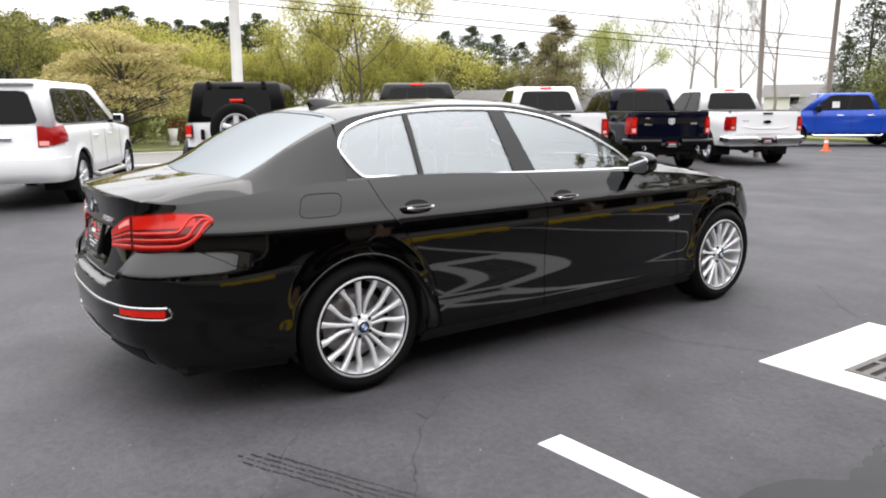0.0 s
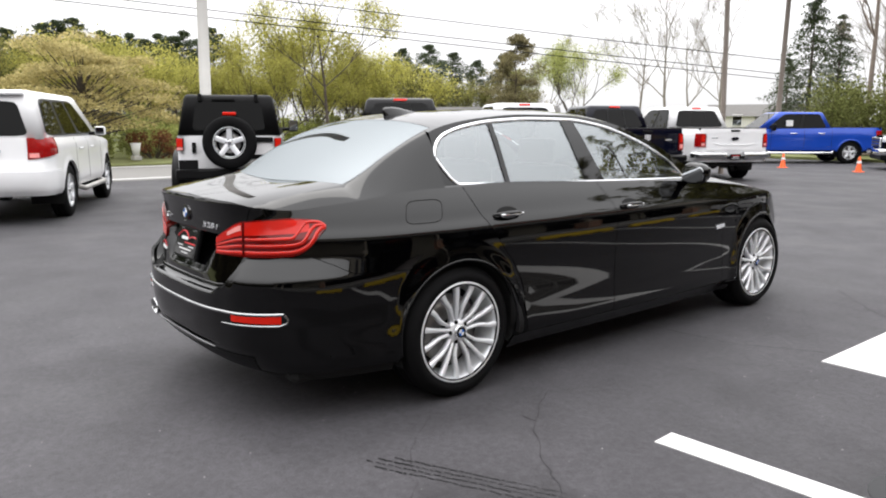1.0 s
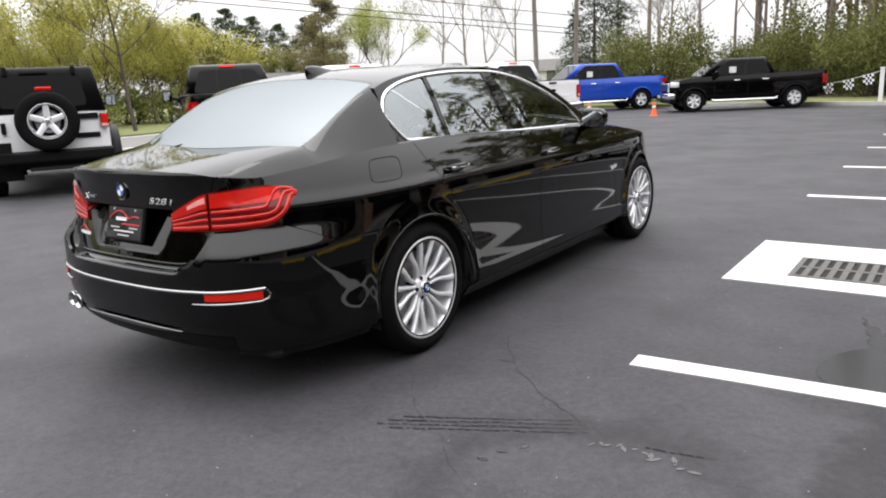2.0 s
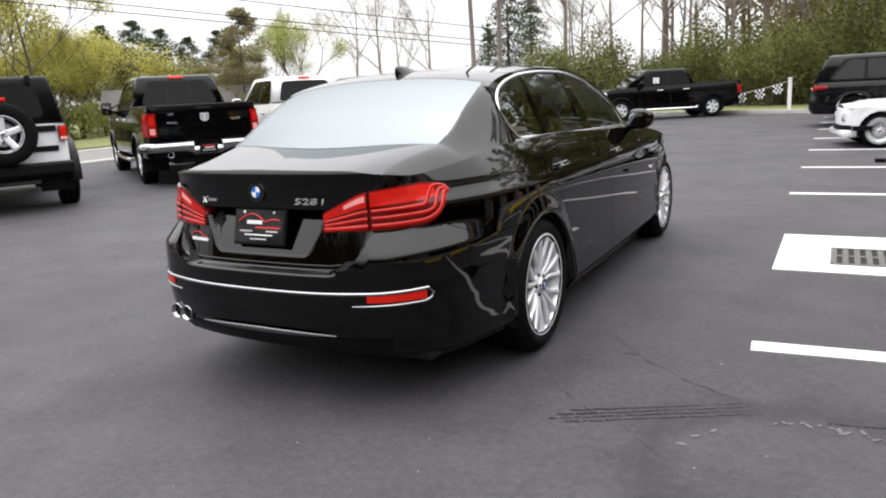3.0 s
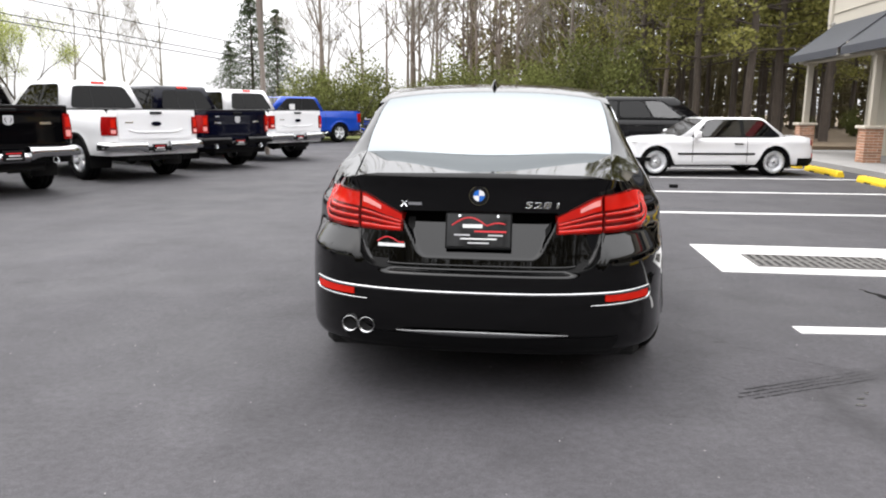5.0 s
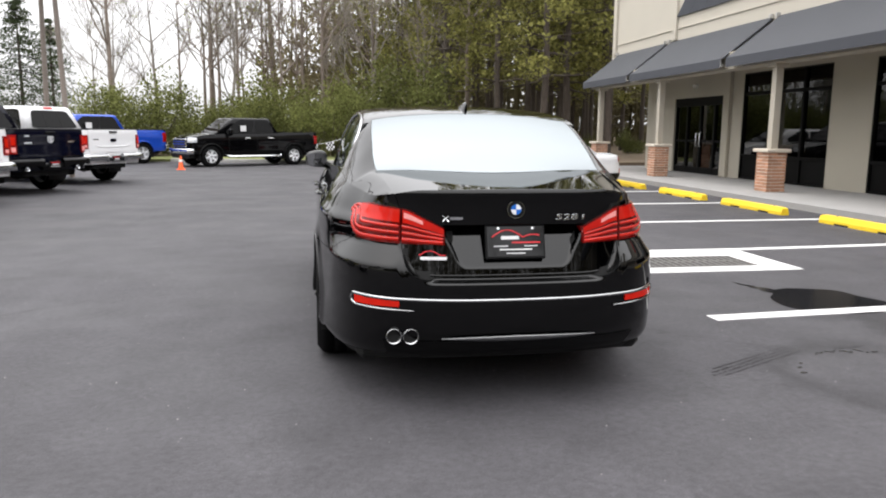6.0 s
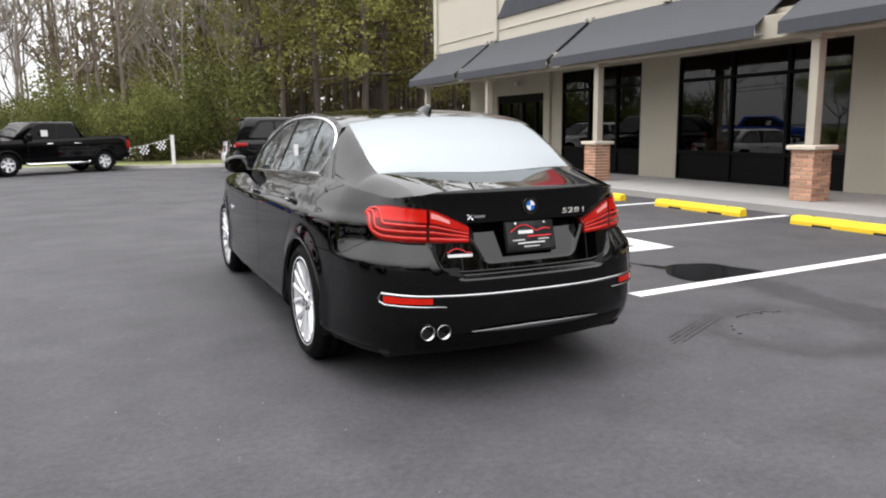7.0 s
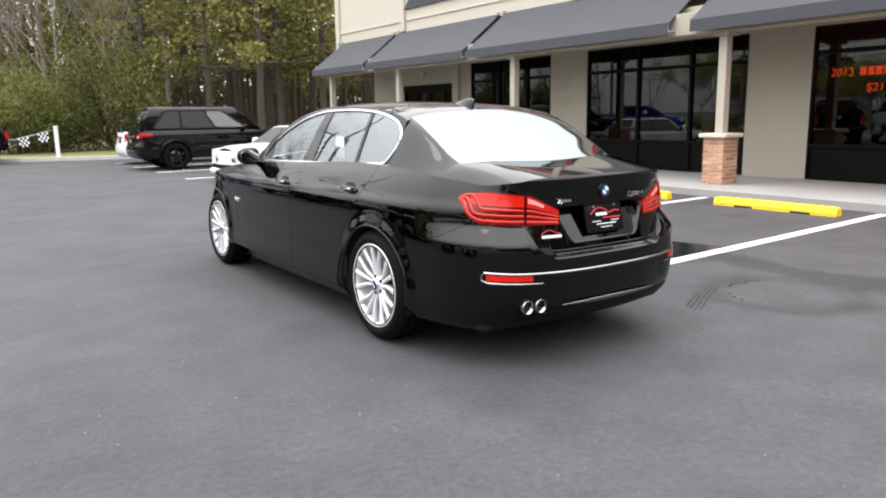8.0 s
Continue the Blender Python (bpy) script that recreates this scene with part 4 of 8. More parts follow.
    for sg in (1, -1):
        a, b = SX(0.475), end
        low = [(sg * (a + (b - a) * k / 16), 0.486 + 0.006 * k / 16) for k in range(16)]
        low += [(sg * (b + 0.012), 0.502), (sg * (b + 0.018), 0.522), (sg * (b + 0.004), 0.540)]
        sh.strip("chrome_strip", M["chrome_dim"], t, low, [0.003 + 0.006 * min(1, k / 6) for k in range(19)], 0.008, 0.010)
        sh.panel("reflector", M["lens_red"], t, sg * SX(0.535), sg * (end - 0.012), 0.502, lambda s: zc(s) - 0.008, 20, 4, 0.006, 0.012, "red bumper reflector")
        # tail lamp: body half and lid half, with light bars under the lens
        top = [(SX(0.335), 0.850), (SX(0.42), 0.890), (SX(0.545), 0.938), (S(-0.86), 0.953), (S(-0.76), 0.946), (S(-0.715), 0.934), (S(-0.69), 0.910)]
        bot = [(SX(0.335), 0.776), (SX(0.42), 0.777), (SX(0.545), 0.780), (S(-0.86), 0.788), (S(-0.81), 0.802), (S(-0.77), 0.830), (S(-0.725), 0.876), (S(-0.69), 0.906)]
        lamp = None
        for nm, a0, b0, op in (("tail_lamp", SX(0.548) + 0.003, S(-0.692), 0.010), ("lid_lamp", SX(0.335), SX(0.548) - 0.003, 0.010)):
            lamp = sh.panel(nm, M["lens_lamp"], t, sg * a0, sg * b0, lambda s: interp(bot, abs(s)), lambda s: interp(top, abs(s)), 28, 10, op, 0.02, "red tail lamp with stacked light bars")
            bulge = 0.0125
            for k in range(3):
                pts = []
                wid = []
                for i in range(26):
                    s = a0 + 0.010 + (b0 - a0 - 0.012) * i / 25
                    lo, hi = interp(bot, s), interp(top, s)
                    frac = 0.11 + 0.185 * k
                    rise = 0.0
                    if nm == "tail_lamp":
                        turn = S(-0.84) + 0.045 * (2 - k) - 0.02
                        rise = smooth01((s - turn) / 0.09) * 0.42
                    pts.append((sg * s, lo + (hi - lo) * min(0.93, frac + rise)))
                    wid.append(0.009)
                sh.strip("light_bar", M["lens_bar"], lamp, pts, 0.019 - 0.002 * k, bulge, 0.004)
            # lighter panel carries the sheen of the sky in its colour
            sh.panel("upper_lens", M["lens_upper"], lamp, sg * (a0 + 0.006), sg * (b0 - (0.085 if nm == "tail_lamp" else 0.006)), lambda s: interp(bot, abs(s)) + 0.60 * (interp(top, abs(s)) - interp(bot, abs(s))), lambda s: interp(top, abs(s)) - 0.006, 20, 5, 0.0115, 0.004)
            if nm == "lid_lamp":
                sh.panel("reverse_lens", M["lens_pale"], lamp, sg * SX(0.44), sg * (b0 - 0.012), lambda s: interp(bot, abs(s)) + 0.74 * (interp(top, abs(s)) - interp(bot, abs(s))),
                         lambda s: interp(top, abs(s)) - 0.016, 14, 4, bulge, 0.006, "pale reversing lens")
    # badge, model number, plain badge bars, dealer plate
    q = sh.P(0.0001, 0.935, 0.002)
    sector_badge(t, "badge", Matrix.Translation((0, q.y, 0.935)) @ Euler((radians(84), 0, 0)).to_matrix().to_4x4(), 0.041, "round blue and white badge with a dark ring")
    p0, p1 = sh.P(0.180, 0.885, 0.004), sh.P(0.345, 0.885, 0.004)
    face = Matrix.Translation(p0) @ Euler((radians(86), 0, math.atan2(p1.y - p0.y, p1.x - p0.x))).to_matrix().to_4x4()
    for ch, dx in (("5", 0.012), ("2", 0.050), ("8", 0.088), ("i", 0.142)):
        txt = bpy.data.curves.new("model_character", "FONT")
        txt.body, txt.size, txt.extrude, txt.bevel_depth, txt.shear, txt.resolution_u = ch, 0.037, 0.0015, 0.0007, 0.12, 4
        lettering = new("model_character", txt)
        me = bpy.data.meshes.new_from_object(lettering)
        bpy.data.objects.remove(lettering)
        me.transform(Matrix.Translation((dx, 0, 0)) @ Matrix.Diagonal((1.95, 1, 1, 1)))
        me.materials.clear()
        me.materials.append(M["chrome"])
        ob = new("model_character", me)
        ob.parent = t
        ob.matrix_local = face
        ob["label"] = "chrome model number character"
    tube("badge_stroke", [sh.P(-0.345, 0.882, 0.004), sh.P(-0.318, 0.908, 0.004)], 0.0035, M["chrome"], t)
    tube("badge_stroke", [sh.P(-0.345, 0.908, 0.004), sh.P(-0.318, 0.882, 0.004)], 0.0035, M["chrome"], t)
    sh.panel("badge_bar", M["satin_chrome"], t, -0.312, -0.250, 0.890, 0.902, 6, 1, 0.004, 0.003)
    plate = new("number_plate")
    plate.parent = t
    py = sh.P(0.0001, 0.78, 0).y
    plate.matrix_local = Matrix.Translation((0, py - 0.042, 0.787)) @ Euler((radians(-15), 0, 0)).to_matrix().to_4x4() @ Matrix.Diagonal((0.90, 1, 0.98, 1))
    plate["label"] = "black dealer plate with red arc and white bars"
    part("frame", box_bm(-0.157, 0.157, -0.006, 0.012, -0.082, 0.080, 0.006, 2), M["trim_black"], plate)
    part("face", box_bm(-0.148, 0.148, -0.009, -0.005, -0.070, 0.070), M["graphite_paint"], plate)
    arc = [(-0.125 + 0.25 * k / 20, 0.020 + 0.034 * math.sin(math.pi * min(1, k / 13)) * (1 if k < 13 else 0) + (0.012 * math.sin(math.pi * (k - 13) / 9) if k >= 13 else 0)) for k in range(21)]
    tube("red_arc", [(x, -0.011, z) for x, z in arc], 0.0035, M["red_print"], plate, sides=6)
    for x0, x1, z0, z1, m in ((-0.075, 0.018, 0.010, 0.026, "white_plastic"), (-0.02, 0.13, -0.008, -0.001, "red_print"), (-0.115, -0.04, -0.024, -0.018, "grey_print"), (0.045, 0.115, -0.024, -0.018, "grey_print"),
                              (-0.085, 0.085, -0.040, -0.034, "white_plastic"), (-0.05, 0.05, -0.058, -0.052, "grey_print")):
        part("print_bar", box_bm(x0, x1, -0.0105, -0.008, z0, z1), M[m], plate)
    for sx in (-1, 1):
        part("screw", cyl_bm(0.006, 0.006, 10, "y", at=(sx * 0.09, -0.011, 0.062)), M["chrome"], plate)
    # dealer sticker on the lid
    stk = sh.panel("dealer_sticker", M["white_plastic"], t, -0.455, -0.325, 0.708, 0.722, 8, 2, 0.003, 0.002, "white and red dealer sticker")
    tube("arc", [sh.P(-0.46 + 0.13 * k / 10, 0.728 + 0.020 * math.sin(math.pi * min(1, k / 8)), 0.003) for k in range(11)], 0.0028, M["red_print"], stk, sides=5)
    # twin exhaust on the left
    for x, y in ((-0.560, -1.030), (-0.484, -1.045)):
        e = lathe("exhaust_tip", [(0.0, 0.036), (0.008, 0.0358), (0.008, 0.0330), (-0.12, 0.0315), (-0.16, 0.0345)], M["chrome_dim"], t, 28, label="round chrome exhaust tip")
        e.matrix_local = Matrix.Translation((x, y, 0.362)) @ Matrix.Rotation(radians(-90), 4, "Z")
        h = part("bore", cyl_bm(0.0325, 0.01, 24, "x", at=(-0.016, 0, 0)), M["dark_void"], e)

    # ---- boot deck, bonnet, greenhouse ----
    def deck(name, y0, y1, ny, half, edge, mid, mat, off=0.0, nx=24, label="", power=2.4, rim=True):
        vs, fs = [], []
        rows = []
        for j in range(ny + 1):
            y = y0 + (y1 - y0) * j / ny
            hw, ze, zm = half(y), edge(y), mid(y)
            for i in range(nx + 1):
                u = -1 + 2 * i / nx
                vs.append(Vector((hw * u, y, ze + (zm - ze) * (1 - abs(u) ** power) + off)))
        for j in range(ny):
            for i in range(nx):
                a = j * (nx + 1) + i
                fs.append((a, a + 1, a + nx + 2, a + nx + 1))
        if rim:
            ring = [i for i in range(nx)] + [nx + (nx + 1) * j for j in range(ny)] + [(nx + 1) * ny + nx - i for i in range(nx)] + [(nx + 1) * (ny - j) for j in range(ny)]
            k = len(ring)
            b = len(vs)
            vs += [vs[r].copy() for r in ring] + [vs[r] + Vector((0, 0, -0.010)) for r in ring]
            fs += [(b + a, b + k + a, b + k + (a + 1) % k, b + (a + 1) % k) for a in range(k)]
        return mesh_object(name, vs, fs, mat, t, label)

    ring = [(sh.P(S(y), sh.top(S(y)))) for y in np.linspace(-1.0, 3.7, 120)]
    ry, rx, rz = np.array([p.y for p in ring]), np.array([p.x for p in ring]), np.array([p.z for p in ring])
    ring_x = lambda y: float(np.interp(y, ry, rx))
    ring_z = lambda y: float(np.interp(y, ry, rz))
    # shoulder tops beside the boot deck and along the cabin
    belt = [(-0.80, 0.60), (-0.55, 0.645), (-0.3, 0.705), (0.0, 0.748), (0.5, 0.768), (1.2, 0.776), (1.8, 0.762), (2.2, 0.715), (2.5, 0.66)]
    tumble = lambda z: 0.40 * (z - 1.03) + 0.42 * max(0.0, z - 1.22) ** 2
    G = lambda y, z: interp(belt, y) - tumble(z)
    rail = [(-0.62, 1.050), (-0.50, 1.074), (-0.42, 1.108), (-0.25, 1.206), (-0.05, 1.304), (0.12, 1.360), (0.35, 1.395), (0.70, 1.418), (1.05, 1.416), (1.40, 1.378), (1.75, 1.275), (2.05, 1.150), (2.42, 0.985)]
    roofc = [(-0.60, 1.074), (-0.40, 1.172), (-0.2, 1.275), (0.05, 1.382), (0.22, 1.418), (0.5, 1.440), (0.95, 1.456), (1.3, 1.448), (1.6, 1.400), (2.0, 1.24), (2.46, 1.035)]
    Zr, Zc = (lambda y: interp(rail, y)), (lambda y: interp(roofc, y))
    belt_z = lambda y: ring_z(y) + 0.006
    half = lambda y: G(y, Zr(y))
    W = lambda u, y: Vector((half(y) * u, y, Zr(y) + (Zc(y) - Zr(y)) * (1 - abs(u) ** 2.6)))
    foot = lambda u: -0.588 + 0.112 * u * u
    head = lambda u: 0.068 - 0.03 * u * u
    e0 = sh.P(lid(1.02) - g, sh.top(lid(1.02)))
    yf = foot(0.93)
    wc = W(0.93, yf)

    def inner(y):
        """Edge of the boot deck, from the lid's corner to the foot of the rear window."""
        k = min(max((y - e0.y) / (yf - e0.y), 0.0), 1.0)
        return Vector((e0.x + (wc.x - e0.x) * k, y, e0.z + (wc.z - e0.z) * k + 0.005 * math.sin(math.pi * k)))

    def section(y):
        """Cross-section from the side of the body over the shoulder and pillar to the deck or the rear window."""
        a = Vector((ring_x(y), y, ring_z(y)))
        if y > yf:
            b, r = W(0.93, y), Vector((half(y), y, Zr(y)))
        else:
            k = smooth01((y - e0.y) / (yf - e0.y))
            b = inner(y)
            m0 = (Vector((ring_x(yf), yf, ring_z(yf))) + wc) / 2
            r = (a + b) / 2 + (Vector((half(yf), yf, Zr(yf))) - m0) * k + Vector((0, 0, 0.004))
        c = Vector((G(y, belt_z(y)), y, belt_z(y)))
        soft = smooth01(-y / 0.25)
        p1, p2 = a + (r - a) * (0.92 - 0.44 * soft), b + (r - b) * (0.94 - 0.06 * soft)
        out = []
        for i in range(25):
            w = i / 24
            out.append(a * (1 - w) ** 3 + p1 * (3 * w * (1 - w) ** 2) + p2 * (3 * w * w * (1 - w)) + b * w ** 3)
        return out
    for sg in (1, -1):
        vs, fs = [], []
        ys = np.linspace(0.0, 2.45, 60)
        for y in ys:
            ox, oz = ring_x(y), ring_z(y)
            ix, iz = G(y, belt_z(y)), belt_z(y)
            for w in (0, 0.35, 0.7, 1.0):
                vs.append((sg * (ox + (ix - ox) * w), y, oz + (iz - oz) * w + 0.007 * math.sin(math.pi * w)))
        fs = [(4 * k + w, 4 * k + w + 1, 4 * k + 5 + w, 4 * k + 4 + w) for k in range(len(ys) - 1) for w in range(3)]
        mesh_object("shoulder", vs, fs, paint, t)
        ys = np.linspace(e0.y + 0.002, 0.0, 56)
        vs = [Vector((sg * v.x, v.y, v.z)) for y in ys for v in section(float(y))]
        fs = [(25 * k + w, 25 * k + w + 1, 25 * k + 26 + w, 25 * k + 25 + w) for k in range(len(ys) - 1) for w in range(24)]
        mesh_object("c_pillar", vs, fs, paint, t)
    # boot deck: from the curved lid edge to the foot of the rear window
    vs, fs = [], []
    nx, ny = 48, 20
    for j in range(ny + 1):
        v = j / ny
        for i in range(nx + 1):
            u = -1 + 2 * i / nx
            s_edge = u * (lid(1.02) - g)
            a = sh.P(s_edge if abs(s_edge) > 1e-4 else 1e-4, sh.top(s_edge))
            b = W(0.93 * u, foot(0.93 * u) - 0.004 * (1 - u * u))
            p = a.lerp(b, v)
            p.z += 0.001 * math.sin(math.pi * v) * (1 - u ** 6) - 0.001
            p.x *= 1 - 0.003
            vs.append(p)
    fs = [(j * (nx + 1) + i, j * (nx + 1) + i + 1, (j + 1) * (nx + 1) + i + 1, (j + 1) * (nx + 1) + i) for j in range(ny) for i in range(nx)]
    mesh_object("trunk_deck", vs, fs, paint, boot)
    bonnet_half = lambda y: ring_x(y) - 0.004
    deck("hood", 2.34, 3.66, 24, bonnet_half, lambda y: ring_z(y) + 0.001, lambda y: ring_z(y) + 0.072 * smooth01((3.9 - y) / 0.9) + 0.01, paint, 0.0, 24, "long black bonnet", 2.0)
    part("cowl", box_bm(-0.66, 0.66, 2.28, 2.50, 0.93, 0.985, 0.01), M["trim_black"], t)

    # side glass outline: top and bottom heights along y
    dtop = [(0.000, 1.205), (0.012, 1.240), (0.045, 1.282), (0.11, 1.318), (0.25, 1.355), (0.45, 1.381), (0.75, 1.394), (1.05, 1.390), (1.35, 1.352), (1.62, 1.275), (1.85, 1.180), (2.06, 1.066), (2.13, 1.012)]
    dbot = [(0.000, 1.200), (0.010, 1.178), (0.035, 1.135), (0.075, 1.085), (0.11, 1.062), (0.20, 1.058), (1.2, 1.028), (2.13, 1.002)]
    zt, zb = (lambda y: interp(dtop, y)), (lambda y: interp(dbot, y))
    Y0, Y1 = 0.0, 2.13

    def side_patch(name, ys, lo, hi, mat, sg, off=0.0, nv=8, parent=t, label=""):
        vs, fs = [], []
        for y in ys:
            a, b = lo(y), hi(y)
            for j in range(nv + 1):
                z = a + (b - a) * j / nv
                vs.append((sg * (G(y, z) + off), y, z))
        fs = [(i * (nv + 1) + j, (i + 1) * (nv + 1) + j, (i + 1) * (nv + 1) + j + 1, i * (nv + 1) + j + 1) for i in range(len(ys) - 1) for j in range(nv)]
        return mesh_object(name, vs, fs, mat, parent, label)

    dense = sorted(set(list(np.linspace(0, 0.12, 16)) + list(np.linspace(0.12, 2.13, 70))))
    for sg in (1, -1):
        side_patch("roof_rail", dense + list(np.linspace(2.16, 2.42, 8)), lambda y: zt(y) if y <= Y1 else belt_z(y), Zr, paint, sg, nv=4)
        side_patch("window_base", dense, belt_z, zb, paint, sg, nv=3)
        # panes with pillars between: fixed quarter light, rear door, front door
        cuts = [((0.0, 0.0), (0.425, 0.405)), ((0.455, 0.435), (1.065, 0.985)), ((1.225, 1.085), (2.125, 2.125))]
        for (a0, a1), (b0, b1) in cuts:
            vs, fs = [], []
            nu, nv = 26, 10
            for i in range(nu + 1):
                for j in range(nv + 1):
                    u, v = i / nu, j / nv
                    y = a0 + (b0 - a0) * u
                    for _ in range(3):
                        z = zb(y) + (zt(y) - zb(y)) * v
                        k = (z - 1.03) / 0.36
                        y = (a0 + (a1 - a0) * k) + ((b0 + (b1 - b0) * k) - (a0 + (a1 - a0) * k)) * u
                        y = min(max(y, Y0), Y1)
                    vs.append((sg * (G(y, z) - 0.004), y, z))
            fs = [(i * (nv + 1) + j, (i + 1) * (nv + 1) + j, (i + 1) * (nv + 1) + j + 1, i * (nv + 1) + j + 1)[::sg] for i in range(nu) for j in range(nv)]
            pane = mesh_object("side_window", vs, fs, M["glass"], t, "tinted side pane")
            pane.visible_shadow = False
        for (a0, a1), (b0, b1), m in (((0.424, 0.404), (0.457, 0.437), "trim_black"), ((1.062, 0.982), (1.228, 1.088), "trim_black")):
            vs = []
            for j in range(9):
                v = j / 8
                for u in (0, 1):
                    y = a0 + (b0 - a0) * u
                    for _ in range(3):
                        z = zb(y) + (zt(y) - zb(y)) * v
                        k = (z - 1.03) / 0.36
                        y = (a0 + (a1 - a0) * k) * (1 - u) + (b0 + (b1 - b0) * k) * u
                    vs.append((sg * (G(y, z) + 0.002), y, z))
            mesh_object("window_pillar", vs, [(2 * j, 2 * j + 1, 2 * j + 3, 2 * j + 2) for j in range(8)], M["black_paint"], t)
        # chrome surround
        loop = [(y, zb(y)) for y in dense[::-1]] + [(y, zt(y)) for y in dense]
        loop = loop[:-1]
        vs, fs = [], []
        n = len(loop)
        for i, (y, z) in enumerate(loop):
            a, b = loop[(i - 1) % n], loop[(i + 1) % n]
            dy, dz = b[0] - a[0], b[1] - a[1]
            l = math.hypot(dy, dz) or 1
            oy, oz = dz / l, -dy / l
            wid = 0.009
            for w, o in ((1.0, -0.003), (0.75, 0.006), (-0.75, 0.006), (-1.0, -0.003)):
                yy, zz = y + oy * wid * w, z + oz * wid * w
                vs.append((sg * (G(yy, zz) + o), yy, zz))
        fs = [(i * 4 + k, ((i + 1) % n) * 4 + k, ((i + 1) % n) * 4 + k + 1, i * 4 + k + 1) for i in range(n) for k in range(3)]
        mesh_object("window_trim", vs, fs, M["satin_chrome"], t, "bright chrome window surround")

    deck("roof", 0.075, 1.56, 30, half, Zr, Zc, paint, 0.0, 28, "black roof panel", 2.6)
    def top_patch(name, mat, y0, y1, u0, u1, off, nu=30, nv=20, label=""):
        """A piece of the cabin's top between the curves y0(u) and y1(u)."""
        vs = []
        for i in range(nu + 1):
            u = u0 + (u1 - u0) * i / nu
            for j in range(nv + 1):
                y = y0(u) + (y1(u) - y0(u)) * j / nv
                vs.append((half(y) * u, y, Zr(y) + (Zc(y) - Zr(y)) * (1 - abs(u) ** 2.6) + off))
        fs = [(i * (nv + 1) + j, (i + 1) * (nv + 1) + j, (i + 1) * (nv + 1) + j + 1, i * (nv + 1) + j + 1) for i in range(nu) for j in range(nv)]
        return mesh_object(name, vs, fs, mat, t, label)
    top_patch("rear_window", M["glass_back"], foot, head, -0.925, 0.925, -0.001, 34, 22, "tinted rear window reflecting the sky")
    top_patch("window_seal", M["trim_black"], lambda u: foot(u) - 0.012, lambda u: 0.066 - 0.03 * u * u, -0.928, 0.928, -0.006)
    for sg in (1, -1):
        top_patch("c_pillar_edge", paint, lambda u: 0.0, lambda u: 0.078, sg * 0.93, sg * 1.0, 0.0, 4, 6)
    top_patch("roof_lip", paint, lambda u: 0.070 - 0.03 * u * u, lambda u: 0.078, -0.93, 0.93, 0.0, 30, 2)
    ws = deck("windshield", 1.575, 2.43, 16, lambda y: half(y) - 0.02, Zr, Zc, M["glass"], 0.0, 20, power=2.6, rim=False)
    ws.visible_shadow = False
    # shark-fin aerial
    fin = []
    for y, w, h in ((0.165, 0.010, 0.042), (0.18, 0.016, 0.050), (0.22, 0.024, 0.048), (0.28, 0.029, 0.037), (0.34, 0.025, 0.019), (0.41, 0.006, 0.002)):
        zb0 = Zc(y) - 0.004
        fin.append([(-w, y, zb0), (-w * 0.35, y - 0.01, zb0 + h * 0.75), (0, y - 0.012, zb0 + h), (w * 0.35, y - 0.01, zb0 + h * 0.75), (w, y, zb0)])
    vs = [v for row in fin for v in row]
    fs = [(5 * a + b, 5 * a + b + 1, 5 * a + 6 + b, 5 * a + 5 + b) for a in range(5) for b in range(4)]
    mesh_object("aerial", vs, fs, paint, t, "black shark-fin aerial")
    # mirrors
    for sg in (1, -1):
        mir = new("mirror")
        mir.parent = t
        mir.matrix_local = Matrix.Translation((sg * 0.895, 2.02, 1.046)) @ Matrix.Rotation(radians(5), 4, "X")
        bm = bmesh.new()
        bmesh.ops.create_uvsphere(bm, u_segments=20, v_segments=14, radius=1)
        for v in bm.verts:
            x, y, z = v.co
            k = 0.55 if y < 0 else 1.0
            sq = lambda q: math.copysign(abs(q) ** 0.72, q)
            v.co = Vector((sq(x) * 0.090, y * 0.082 * k, sq(z) * 0.070 * (1 - 0.18 * sg * x)))
        part("housing", bm, paint, mir, smooth=True)
        bm = cyl_bm(1, 0.01, 24, "y", at=(0, 0, 0))
        for v in bm.verts:
            sq = lambda q: math.copysign(abs(q) ** 0.7, q)
            v.co = Vector((sq(v.co.x) * 0.076, v.co.y - 0.040, sq(v.co.z) * 0.054))
        part("mirror_glass", bm, M["mirror"], mir)
        tube("arm", [(-sg * 0.06, 0.01, -0.045), (-sg * 0.13, 0.03, -0.065), (-sg * 0.19, 0.04, -0.07)], [0.030, 0.022, 0.024], paint, mir)
    # wheels
    for x, y, fl in ((0.898, 0.0, False), (-0.898, 0.0, True), (0.872, 2.968, False), (-0.872, 2.968, True)):
        w = wheel(t, (x, y, 0.338), 0.338, 0.252, 0.24, 15, fl)
        sector_badge(w, "cap_badge", Matrix.Translation((-0.013, 0, 0)) @ Matrix.Rotation(radians(90), 4, "Y"), 0.030, "round blue and white wheel badge")
    # underside and cabin
    part("underbody", box_bm(-0.72, 0.72, -0.85, 3.5, 0.20, 0.30, 0.03), M["dark_void"], t)
    part("cabin_floor", box_bm(-0.74, 0.74, -0.2, 2.45, 0.30, 0.42, 0.03), M["dark_void"], t)
    part("parcel_shelf", box_bm(-0.60, 0.60, -0.50, -0.02, 0.96, 1.0, 0.01), M["seat"], t)
    part("dashboard", box_bm(-0.70, 0.70, 1.92, 2.40, 0.70, 1.0, 0.06, 3), M["seat"], t)
